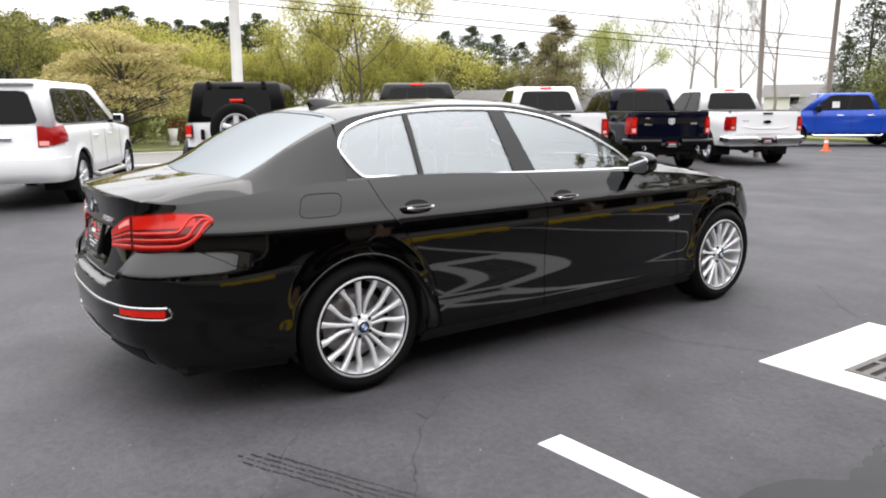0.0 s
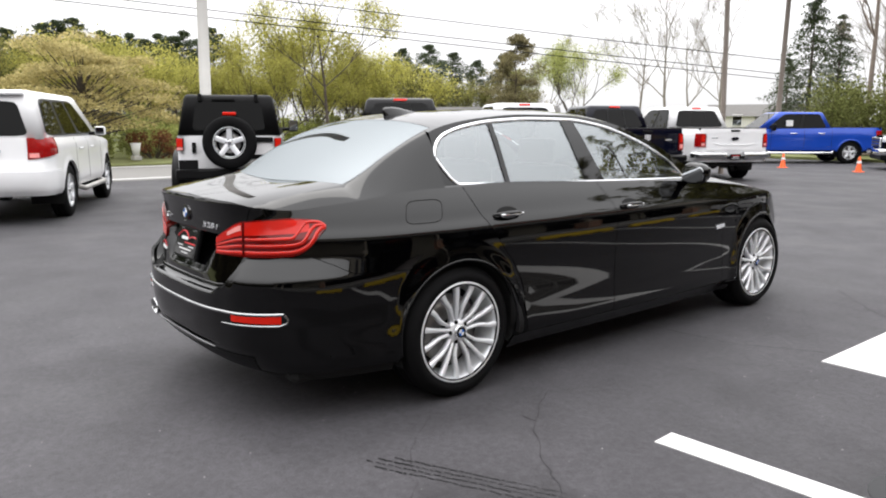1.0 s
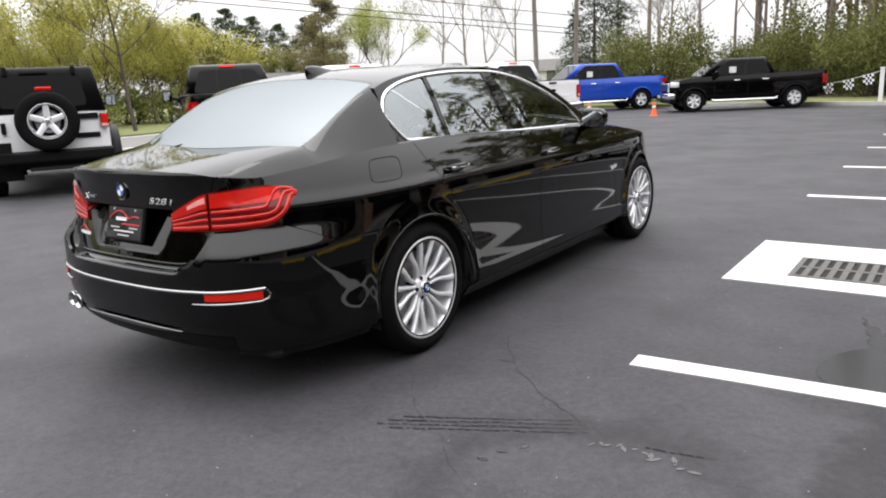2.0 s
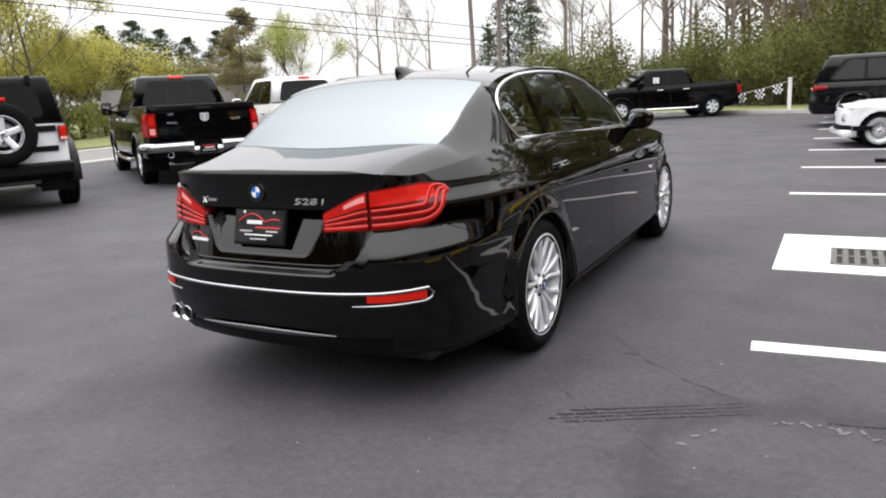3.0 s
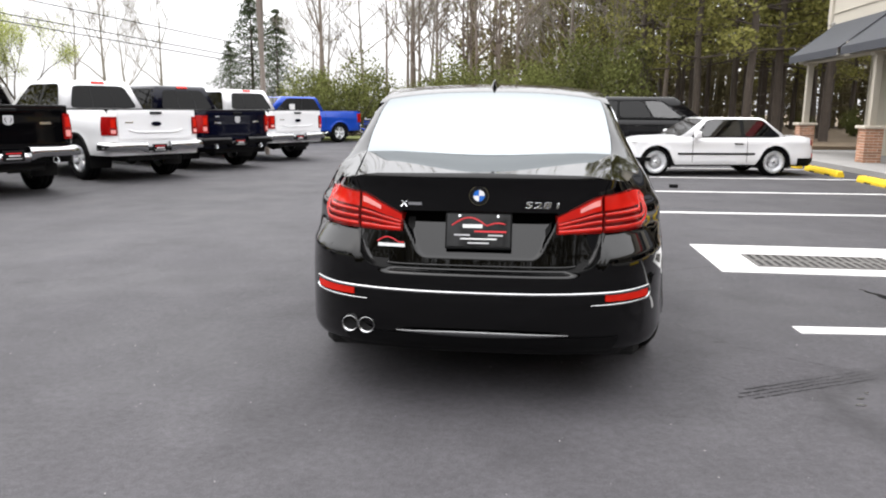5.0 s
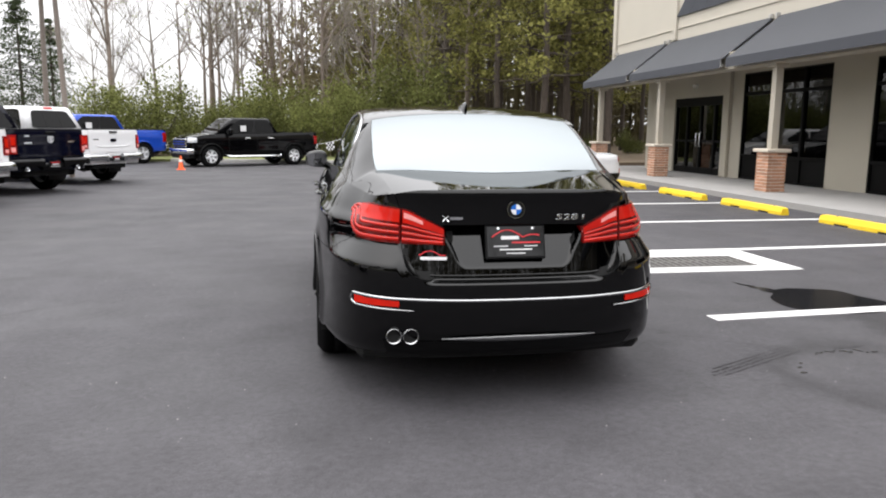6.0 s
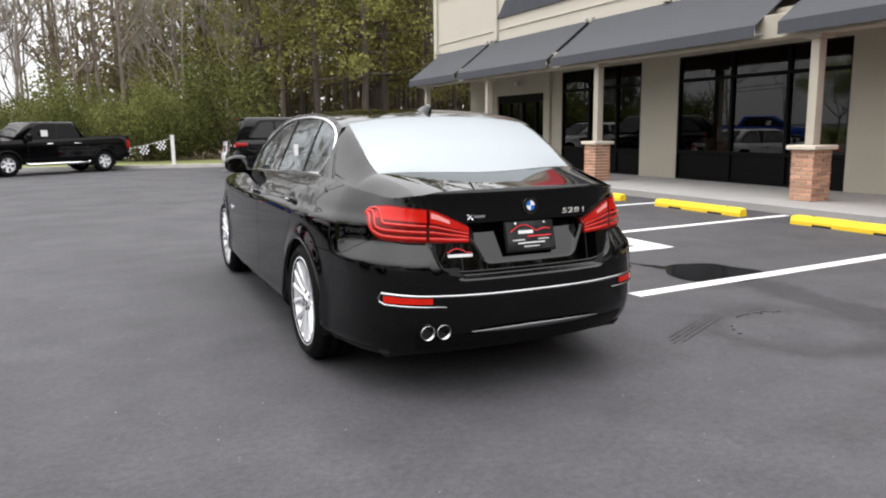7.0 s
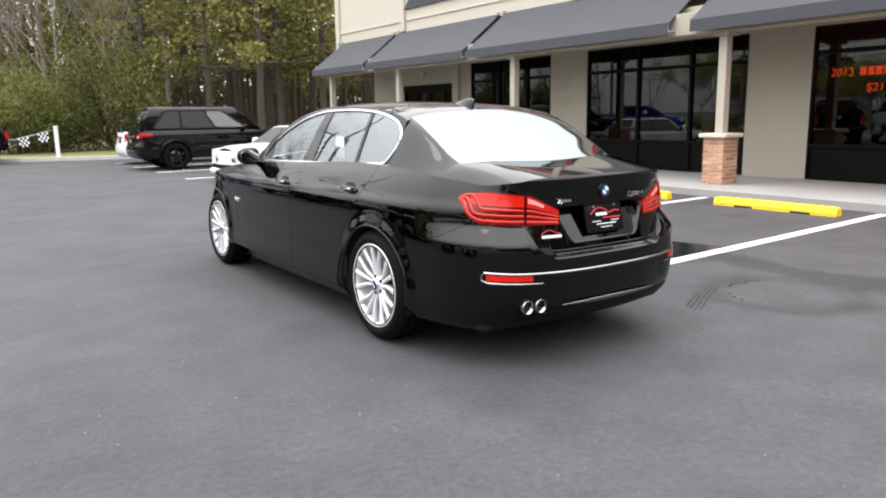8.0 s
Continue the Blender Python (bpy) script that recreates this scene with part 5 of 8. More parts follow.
    for x in (-0.37, 0.37):
        for y, nm in ((0.02, "rear_seat"), (1.02, "front_seat")):
            bm = box_bm(x - 0.26, x + 0.26, y + 0.08, y + 0.58, 0.42, 0.58, 0.05, 3)
            box_bm(x - 0.25, x + 0.25, y, y + 0.14, 0.50, 1.12, 0.05, 3, bm)
            part(nm, bm, M["seat"], t, smooth=True)
            part("headrest", box_bm(x - 0.13, x + 0.13, y - 0.01, y + 0.09, 1.12, 1.28, 0.035, 3), M["seat"], t, smooth=True)
    tube("steering_wheel", [(-0.37 + 0.18 * math.cos(a), 1.72, 0.93 + 0.18 * math.sin(a)) for a in [2 * math.pi * k / 24 for k in range(24)]], 0.014, M["seat"], t, cyclic=True)
    part("window_label", box_bm(-0.72, -0.718, 0.66, 0.78, 1.08, 1.22), M["white_plastic"], t, "white paper stuck inside the window")
    return t


sedan()


# ---- shop front: windows, entrance, awnings, columns ----
def shop_window(y0, y1, z0, z1, splits, transom, dado, sign=False):
    yc = (y0 + y1) / 2
    t = thing("window_1", Matrix.Translation((WX + 0.06, yc, 0)), "dark bronze framed shop window with tinted reflecting panes", "window", kind="structure")
    f = 0.035
    ys = [y0 - yc] + [s - yc for s in splits] + [y1 - yc]
    zs = [z0, dado, transom, z1]
    for y in ys:
        part("mullion", box_bm(-0.05, 0.06, max(y - f, ys[0]), min(y + f, ys[-1]), z0, z1, 0.004), M["shop_frame"], t)
    for z in zs:
        part("rail", box_bm(-0.045, 0.055, ys[0], ys[-1], max(z - f, z0), min(z + f, z1), 0.004), M["shop_frame"], t)
    for a, b in zip(ys, ys[1:]):
        part("kick_panel", box_bm(0.0, 0.03, a, b, z0, dado), M["shop_frame"], t)
        for lo, hi in ((dado, transom), (transom, z1)):
            pane = part("pane", box_bm(0.006, 0.014, a, b, lo, hi), M["shop_glass"], t)
            pane.visible_shadow = False
    return t


shop_window(4.68, 8.9, 0.12, 2.80, (5.99, 7.37), 2.28, 0.72)
shop_window(10.15, 13.5, 0.12, 2.80, (11.1, 12.25), 2.28, 0.72)
shop_window(-1.6, 3.42, 0.12, 2.80, (0.1, 1.75), 2.35, 0.72)
shop_window(-10.6, -6.2, 0.12, 2.80, (-9.1, -7.6), 2.28, 0.72)


def entrance(y0, y1, z1):
    yc = (y0 + y1) / 2
    t = thing("door_1", Matrix.Translation((WX + 0.10, yc, 0)), "dark framed double glass entrance doors with side lights", "door", kind="structure")
    w = (y1 - y0) / 2
    part("head", box_bm(-0.06, 0.06, -w, w, z1 - 0.24, z1), M["shop_frame"], t)
    cols = [-w, -w * 0.52, 0.0, w * 0.52, w]
    for y in cols:
        part("stile", box_bm(-0.05, 0.05, max(-w, y - 0.045), min(w, y + 0.045), 0.12, z1 - 0.24, 0.004), M["shop_frame"], t)
    for a, b in zip(cols, cols[1:]):
        part("bottom_rail", box_bm(-0.04, 0.04, a, b, 0.12, 0.30, 0.004), M["shop_frame"], t)
        part("mid_rail", box_bm(-0.03, 0.03, a, b, 1.02, 1.08, 0.004), M["shop_frame"], t)
        pane = part("pane", box_bm(-0.004, 0.004, a + 0.04, b - 0.04, 0.30, z1 - 0.24), M["shop_glass"], t)
        pane.visible_shadow = False
        part("notice", box_bm(0.012, 0.014, a + 0.22, b - 0.20, 1.35, 1.80), M["white_plastic"], t, "pale paper notice inside the glass")
    for y in (-0.10, 0.10):
        tube("pull_handle", [(-0.06, y, 0.9), (-0.10, y, 0.92), (-0.10, y, 1.28), (-0.06, y, 1.30)], 0.012, M["chrome"], t)
    return t


entrance(14.25, 17.2, 2.30)
tagged(part("pilaster", box_bm(WX - 0.10, WX, 14.0, 14.3, 0.11, 3.05, 0.01), M["stucco"]), "beige stucco pilaster beside the entrance", "pilaster", kind="structure")

lamp = thing("wall_lamp", Matrix.Translation((WX - 0.02, 15.9, 2.62)), "small round wall lamp over the entrance", "lamp")
part("backplate", cyl_bm(0.07, 0.03, 16, "x", at=(0.005, 0, 0)), M["pole_steel"], lamp)
part("globe", cyl_bm(0.05, 0.09, 16, "x", r2=0.03, at=(-0.05, 0, 0)), M["white_plastic"], lamp)

# sign of three slanted stripes on the upper facade
sign = thing("facade_sign", Matrix.Translation((FX, 0, 0)), "long sign of slanted dark and red stripes on the cream facade", "sign")


def sign_stripe(name, y0, y1, z0, z1, mat, n):
    """A row of n slanted panels from y0 down to y1."""
    lean = (z1 - z0) * 1.05
    for k in range(n):
        a, b = y0 + (y1 - y0) * k / n - 0.012, y0 + (y1 - y0) * (k + 1) / n
        bm = bmesh.new()
        f = [bm.verts.new((-0.05, y, z)) for y, z in ((a, z0), (b, z0), (b - lean, z1), (a - lean, z1))]
        g = [bm.verts.new((0.0, v.co.y, v.co.z)) for v in f]
        bm.faces.new(f)
        bm.faces.new(g[::-1])
        for i in range(4):
            bm.faces.new((f[i], g[i], g[(i + 1) % 4], f[(i + 1) % 4]))
        part(name, bm, M[mat], sign)


sign_stripe("dark_panel", 15.55, -1.5, 4.46, 4.92, "awning_edge", 24)
sign_stripe("thin_stripe", 14.95, -1.2, 5.02, 5.10, "awning_edge", 6)
sign_stripe("red_panel", 14.70, 2.0, 5.22, 5.50, "red_print", 14)


def awning(y0, y1):
    t = thing("awning", Matrix.Translation((FX, (y0 + y1) / 2, 2.70)), "sloping grey canvas awning with a dark valance", "awning", "awnings along the shop")
    w = (y1 - y0) / 2
    top_z, out, val = 1.13, -1.20, 0.20
    n = 14
    vs, fs = [], []
    for i in range(n + 1):
        u = i / n
        for j in range(9):
            v = -1 + 2 * j / 8
            x = out * u
            z = top_z + (val - top_z) * u - 0.025 * math.sin(math.pi * u) * (0.6 + 0.4 * math.cos(math.pi * v * 4))
            vs.append((x, w * v, z))
    fs = [(i * 9 + j, (i + 1) * 9 + j, (i + 1) * 9 + j + 1, i * 9 + j + 1) for i in range(n) for j in range(8)]
    base = len(vs)
    vs += [(x, y, z - 0.012) for x, y, z in vs]
    fs += [tuple(base + k for k in f[::-1]) for f in fs]
    mesh_object("canvas", vs, fs, M["awning"], t)
    bm = bmesh.new()
    box_bm(out - 0.004, out + 0.006, -w, w, 0.0, val, bm=bm)
    part("valance", bm, M["awning_edge"], t, "dark grey hanging valance")
    for y in (-w + 0.01, w - 0.01):
        tube("rafter", [(0, y, top_z - 0.03), (out + 0.01, y, val - 0.02)], 0.018, M["awning_edge"], t, sides=6)
        tube("strut", [(0, y, 0.10), (out + 0.01, y, 0.05)], 0.016, M["pole_steel"], t, sides=6)
        tube("post", [(out + 0.01, y, 0.02), (out + 0.01, y, val)], 0.014, M["pole_steel"], t, sides=6)
        part("bracket", box_bm(-0.10, 0.0, y - 0.03, y + 0.03, top_z - 0.04, top_z + 0.06, 0.01), M["pole_steel"], t)
    return t


for a, b in ((16.12, 19.62), (11.08, 15.90), (4.92, 10.86), (-1.0, 4.46), (-6.8, -1.5), (-11.9, -7.2)):
    awning(a, b)

BRICKS = []


def column(y, short=False):
    t = thing("column", Matrix.Translation((8.28, y, 0.11)), "beige square column on a red brick base with a stone cap", "column", "columns along the shop")
    h, hw = 0.80, 0.205
    core = part("brick_base", box_bm(-hw + 0.012, hw - 0.012, -hw + 0.012, hw - 0.012, 0.0, h), M["mortar"], t, "red brick pier with pale mortar joints")
    BRICKS.append((core, hw, h))
    part("cap", box_bm(-hw - 0.06, hw + 0.06, -hw - 0.06, hw + 0.06, h, h + 0.07, 0.015, 2), M["cap_stone"], t, "pale stone cap")
    part("shaft", box_bm(-0.078, 0.078, -0.078, 0.078, h + 0.07, 2.50, 0.008), M["cream_shaft"], t, "painted beige square shaft")
    part("capital", box_bm(-0.15, 0.15, -0.15, 0.15, 2.50, 2.56, 0.006), M["cream_shaft"], t)
    return t


for y in (4.0, 9.52, 14.62, 18.9, -1.6, -7.2):
    column(y)
tagged(part("beam", box_bm(8.10, 8.46, YS, 19.4, 2.67, 3.05, 0.01), M["stucco"]), "beige beam carried by the columns", "beam", kind="structure")

# red message board behind the glass: readable numbers, plain bars for the rest
led = thing("message_board", Matrix.Translation((WX + 0.30, 2.2, 1.75)), "dark message board with glowing red numbers hung behind the glass", "sign")
part("housing", box_bm(-0.02, 0.06, -1.1, 1.15, -0.16, 0.42, 0.01), M["shop_frame"], led)


def glowing_text(body, y, z, size):
    c = bpy.data.curves.new("digits", "FONT")
    c.body, c.size, c.extrude = body, size, 0.002
    tmp = new("digits", c)
    me = bpy.data.meshes.new_from_object(tmp)
    bpy.data.objects.remove(tmp)
    me.materials.clear()
    me.materials.append(M["led_red"])
    ob = new("digits", me)
    ob.parent = led
    ob.matrix_local = Matrix.Translation((-0.026, y, z)) @ Matrix(((0, 0, -1, 0), (-1, 0, 0, 0), (0, 1, 0, 0), (0, 0, 0, 1)))
    return ob


glowing_text("2013", 1.02, 0.18, 0.20)
for k in range(4):
    part("glow_bar", box_bm(-0.028, -0.02, 0.42 - 0.13 * k, 0.52 - 0.13 * k, 0.18, 0.32), M["led_red"], led)
glowing_text("$21", 0.40, -0.09, 0.20)
for k in range(3):
    part("glow_bar", box_bm(-0.028, -0.02, -0.10 - 0.13 * k, 0.0 - 0.13 * k, -0.09, 0.05), M["led_red"], led)

# hanging wires keep the board from the lintel
for y in (-0.9, 0.95):
    tube("hanger", [(0.02, y, 0.40), (0.02, y, 1.31)], 0.004, M["chrome"], led, sides=6)


# ---- the other vehicles ----
class Cab:
    """A cabin: a frustum from a base rectangle at the belt to a roof rectangle, with panes set on its faces."""

    def __init__(self, y0, y1, w, z0, t0, t1, tw, z1):
        self.b = [(-w, y0, z0), (w, y0, z0), (w, y1, z0), (-w, y1, z0)]
        self.t = [(-tw, t0, z1), (tw, t0, z1), (tw, t1, z1), (-tw, t1, z1)]
        self.b, self.t = [Vector(v) for v in self.b], [Vector(v) for v in self.t]

    def shell(self, parent, mat, bevel=0.07):
        bm = bmesh.new()
        lo, hi = [bm.verts.new(v) for v in self.b], [bm.verts.new(v) for v in self.t]
        bm.faces.new(hi)
        bm.faces.new(lo[::-1])
        for i in range(4):
            bm.faces.new((lo[i], lo[(i + 1) % 4], hi[(i + 1) % 4], hi[i]))
        es = [e for e in bm.edges if not (e.verts[0] in lo and e.verts[1] in lo)]
        bmesh.ops.bevel(bm, geom=es, offset=bevel, segments=4, affect="EDGES", profile=0.5)
        return part("cabin", bm, mat, parent, smooth=True)

    def at(self, face, u, v, off=0.0):
        """Point on a face: 0 rear, 1 right side, 2 front, 3 left side; u along it, v up."""
        i, j = face, (face + 1) % 4
        a, b, c, d = self.b[i], self.b[j], self.t[j], self.t[i]
        p = (a.lerp(b, u)).lerp(d.lerp(c, u), v)
        n = (b - a).cross(d - a).normalized()
        return p + n * off

    def pane(self, name, parent, face, quad, mat, off=0.006, r=0.03, label=""):
        """A pane with rounded corners inside (u0, v0), (u1, v0), (u1', v1), (u0', v1)."""
        pts = []
        for k in range(4):
            p, a, b = quad[k], quad[k - 1], quad[(k + 1) % 4]
            for t in (0, 0.5, 1):
                e = 0.12
                q0 = (p[0] + (a[0] - p[0]) * e, p[1] + (a[1] - p[1]) * e)
                q1 = (p[0] + (b[0] - p[0]) * e, p[1] + (b[1] - p[1]) * e)
                w0, w1, w2 = (1 - t) ** 2, 2 * t * (1 - t), t * t
                pts.append((w0 * q0[0] + w1 * p[0] + w2 * q1[0], w0 * q0[1] + w1 * p[1] + w2 * q1[1]))
        n = len(pts)
        vs = [self.at(face, u, v, off) for u, v in pts] + [self.at(face, u, v, off - 0.012) for u, v in pts]
        fs = [tuple(range(n))] + [(i, n + i, n + (i + 1) % n, (i + 1) % n) for i in range(n)]
        return mesh_object(name, vs, fs, mat, parent, label, smooth=False)


def close_top(sh, parent, mat, name, y0, y1, n=30, crown=0.02, inset=0.0, drop=0.0):
    vs, fs = [], []
    nx = 8
    for k in range(n + 1):
        y = y0 + (y1 - y0) * k / n
        s = sh.s_at_y(y)
        p = sh.P(s, sh.top(s))
        for i in range(nx + 1):
            u = -1 + 2 * i / nx
            vs.append((p.x * u * (1 - inset), p.y, p.z - drop + crown * (1 - u * u)))
    fs = [(k * (nx + 1) + i, k * (nx + 1) + i + 1, (k + 1) * (nx + 1) + i + 1, (k + 1) * (nx + 1) + i) for k in range(n) for i in range(nx)]
    return mesh_object(name, vs, fs, mat, parent)


def seam(sh, parent, ys, z0, z1, sgs=(1, -1)):
    for y in ys:
        for sg in sgs:
            sh.strip("door_gap", M["dark_void"], parent, [(sg * sh.s_at_y(y), z0 + (z1 - z0) * k / 6) for k in range(7)], 0.012, 0.0025, 0.002)


def plate_on(parent, y, z, w=0.30, h=0.15, label="black dealer plate with pale bars"):
    p = part("number_plate", box_bm(-w / 2, w / 2, y - 0.015, y, z - h / 2, z + h / 2, 0.004), M["trim_black"], parent, label)
    part("print_bar", box_bm(-w * 0.36, w * 0.36, y - 0.018, y - 0.015, z + h * 0.20, z + h * 0.30), M["red_print"], p)
    part("print_bar", box_bm(-w * 0.24, w * 0.30, y - 0.018, y - 0.015, z - h * 0.04, z + h * 0.08), M["white_plastic"], p)
    part("print_bar", box_bm(-w * 0.36, w * 0.36, y - 0.018, y - 0.015, z - h * 0.30, z - h * 0.22), M["grey_print"], p)
    return p


def wheels_for(t, half, wheelbase, r, rim, width, spokes, style="star", mat=None, dark=False):
    for y in (0.0, wheelbase):
        for sg in (1, -1):
            wheel(t, (sg * half, y, r), r, rim, width, spokes, sg < 0, style, mat, dark)


def wells(t, sh, wb, half, r):
    for a in (0.0, wb):
        for sg in (1, -1):
            vs = []
            for k in range(17):
                v = math.pi * (-0.12 + 1.24 * k / 16)
                for xx in (half - 0.45, half - 0.02):
                    vs.append((sg * xx, a + r * math.cos(v), sh.axle_z + r * math.sin(v)))
            mesh_object("wheel_well", vs, [(2 * k, 2 * k + 1, 2 * k + 3, 2 * k + 2) for k in range(16)], M["dark_void"], t)


def side_mirrors(t, x, y, z, mat, w=0.11, h=0.12):
    for sg in (1, -1):
        m = part("mirror", box_bm(sg * x - w, sg * x + w, y - 0.06, y + 0.06, z - h, z + h, 0.035, 3), mat, t, smooth=True)
        part("mirror_glass", box_bm(sg * x - w * 0.8, sg * x + w * 0.8, y - 0.064, y - 0.058, z - h * 0.8, z + h * 0.8), M["mirror"], m)
        tube("arm", [(sg * (x - w * 0.8), y, z - h * 0.5), (sg * (x - w - 0.12), y + 0.03, z - h * 0.6)], 0.03, M["trim_black"], m)


def headlamps(sh, t, z0, z1, x0, y1, mat=None):
    s0, s1 = None, sh.s_at_y(y1)
    k = int(np.argmax(sh.xa))
    s0 = float(np.interp(-x0, -sh.xa[k:], sh.sa[k:]))
    for sg in (1, -1):
        h = sh.panel("headlamp", mat or M["lens_clear"], t, sg * s1, sg * s0, z0, z1, 10, 5, 0.012, 0.02, "clear headlamp")
        sh.strip("lamp_rim", M["trim_black"], h, [(sg * (s1 + (s0 - s1) * q / 8), z0) for q in range(9)], 0.02, 0.014, 0.01)
    return s0


def pickup(m, paint, label, look_kind, group="pickups along the street", step=True, bumper="chrome_dim"):
    t = thing("pickup_truck", m, label, "pickup truck", group)
    wb = 3.68
    outline = [(0, -1.20), (0.6, -1.195), (0.87, -1.17), (0.955, -1.06), (0.985, -0.80), (0.995, 0.0), (1.0, 1.2), (1.0, 2.6), (0.99, 3.6), (0.965, 4.12), (0.88, 4.40), (0.55, 4.52), (0, 4.56)]
    side = [(0.44, 0.06), (0.52, 0.015), (0.62, 0.004), (0.85, 0.010), (1.02, 0.004), (1.10, 0.012), (1.25, 0.045), (1.38, 0.085)]
    rear = [(0.46, 0.05), (0.60, 0.02), (0.78, 0.0), (1.05, 0.006), (1.30, 0.0), (1.38, 0.02)]
    nose = [(0.44, 0.08), (0.55, 0.0), (0.95, 0.01), (1.10, 0.03), (1.22, 0.14)]
    sh = Shell(outline, side, rear, nose, [(0, 0)], (0.0, wb), 0.47, 0.50, 0.41)
    S = sh.s_at_y
    ram = look_kind == "round"
    sh.shoulder = [(0, 1.36), (S(0.55), 1.36), (S(0.75), 1.33), (S(3.2), 1.29), (S(3.6), 1.275), (S(4.1), 1.22), (S(4.4), 1.15), (sh.L, 1.10)]
    sh.panel("body", paint, t, -sh.L, sh.L, sh.low, sh.top, 170, 14, 0.0, 0.03)
    wells(t, sh, wb, 0.99, 0.465)
    close_top(sh, t, paint, "hood", 3.15, 4.50, 14, 0.045)
    # bed: rails, liner, floor
    sh.strip("bed_rail", M["trim_black"], t, [(S(0.62) * (-1 + 2 * k / 60), 1.355) for k in range(61)], 0.03, 0.006, 0.09)
    part("bed_liner", box_bm(-0.86, 0.86, -1.10, 0.62, 0.92, 0.98), M["trim_black"], t)
    for x in (-0.90, 0.86):
        part("bed_wall", box_bm(x, x + 0.04, -1.10, 0.62, 0.95, 1.352), M["trim_black"], t)
    cab = Cab(0.66, 3.42, 0.885, 1.28, 0.98, 2.62, 0.70, 1.93)
    cab.shell(t, paint, 0.08)
    cab.pane("rear_window", t, 0, [(0.09, 0.14), (0.91, 0.14), (0.87, 0.84), (0.13, 0.84)], M["glass_dark"], label="dark tinted rear window")
    for u in (0.36, 0.64):
        cab.pane("slider_frame", t, 0, [(u - 0.006, 0.15), (u + 0.006, 0.15), (u + 0.006, 0.83), (u - 0.006, 0.83)], M["trim_black"], 0.010)
    cab.pane("windshield", t, 2, [(0.05, 0.06), (0.95, 0.06), (0.92, 0.92), (0.08, 0.92)], M["glass_dark"], label="dark windshield")
    for face in (1, 3):
        f = (lambda q: q) if face == 1 else (lambda q: [(1 - u, v) for u, v in q][::-1])
        cab.pane("window_surround", t, face, f([(0.070, 0.07), (0.895, 0.07), (0.835, 0.89), (0.088, 0.89)]), M["trim_black"], 0.003)
        cab.pane("side_window", t, face, f([(0.085, 0.10), (0.40, 0.10), (0.40, 0.86), (0.10, 0.86)]), M["glass_dark"])
        cab.pane("side_window", t, face, f([(0.45, 0.10), (0.88, 0.10), (0.82, 0.86), (0.45, 0.86)]), M["glass_dark"])
    cab.pane("brake_light", t, 0, [(0.40, 0.90), (0.60, 0.90), (0.60, 0.965), (0.40, 0.965)], M["lens_red"], 0.02)
    seam(sh, t, (0.70, 1.72, 2.95), 0.56, 1.28)
    for sg in (1, -1):
        for y in (0.98, 2.02):
            tube("door_handle", [sh.P(sg * S(y), 1.13, 0.0), sh.P(sg * S(y + 0.04), 1.13, 0.03), sh.P(sg * S(y + 0.18), 1.13, 0.03), sh.P(sg * S(y + 0.22), 1.13, 0.0)], 0.016, M["chrome"], t)
        # wheel-arch lips
        for a in (0.0, wb):
            sh.strip("arch_lip", M["trim_black"] if not ram else paint, t, [(sg * S(a + 0.49 * math.cos(v)), 0.41 + 0.49 * math.sin(v)) for v in [math.radians(6 + 168 * k / 20) for k in range(21)]], 0.05, 0.015, 0.03)
        if step:
            tube("side_step", [(sg * 0.93, 0.62, 0.44), (sg * 1.0, 0.70, 0.40), (sg * 1.0, 2.95, 0.40), (sg * 0.93, 3.03, 0.44)], 0.045, M["chrome"], t)
    # tailgate with its gap, lamps, bumper
    gx = 0.75
    tg = sh.panel("tailgate", paint, t, -gx, gx, 0.80, 1.345, 24, 10, 0.012, 0.03)
    if ram:
        shield = sh.panel("badge", M["grey_print"], tg, -0.070, 0.070, lambda s: 1.075 + 0.75 * max(0.0, abs(s) - 0.025), lambda s: 1.215 - 0.25 * max(0.0, abs(s) - 0.045), 12, 6, 0.024, 0.012, "silver shield badge")
        for sg in (1, -1):
            sh.strip("groove", M["trim_black"], shield, [(sg * 0.030, 1.185), (sg * 0.046, 1.165), (sg * 0.040, 1.135), (sg * 0.020, 1.105)], 0.012, 0.026, 0.003)
        for a, b, z in ((-0.62, -0.45, 1.06), (-0.60, -0.50, 1.20), (0.44, 0.60, 1.08)):
            sh.panel("badge_bar", M["satin_chrome"], tg, a, b, z, z + 0.035, 4, 1, 0.016, 0.005)
    else:
        bm = cyl_bm(1, 0.02, 28, "y")
        for v in bm.verts:
            v.co = Vector((v.co.x * 0.10, v.co.y - 1.215, 1.09 + v.co.z * 0.042))
        part("badge", bm, M["navy_paint"], tg, "dark oval badge")
        sh.strip("gate_crease", paint, tg, [(-0.55 + 1.1 * k / 16, 0.93 + 0.05 * abs(-1 + 2 * k / 16) ** 6) for k in range(17)], 0.03, 0.022, 0.012)
        sh.panel("badge_bar", M["satin_chrome"], tg, -0.62, -0.46, 1.10, 1.125, 4, 1, 0.016, 0.005)
    part("gate_handle", box_bm(-0.12, 0.12, -1.235, -1.20, 1.27, 1.315, 0.01, 2), M["trim_black"], tg)
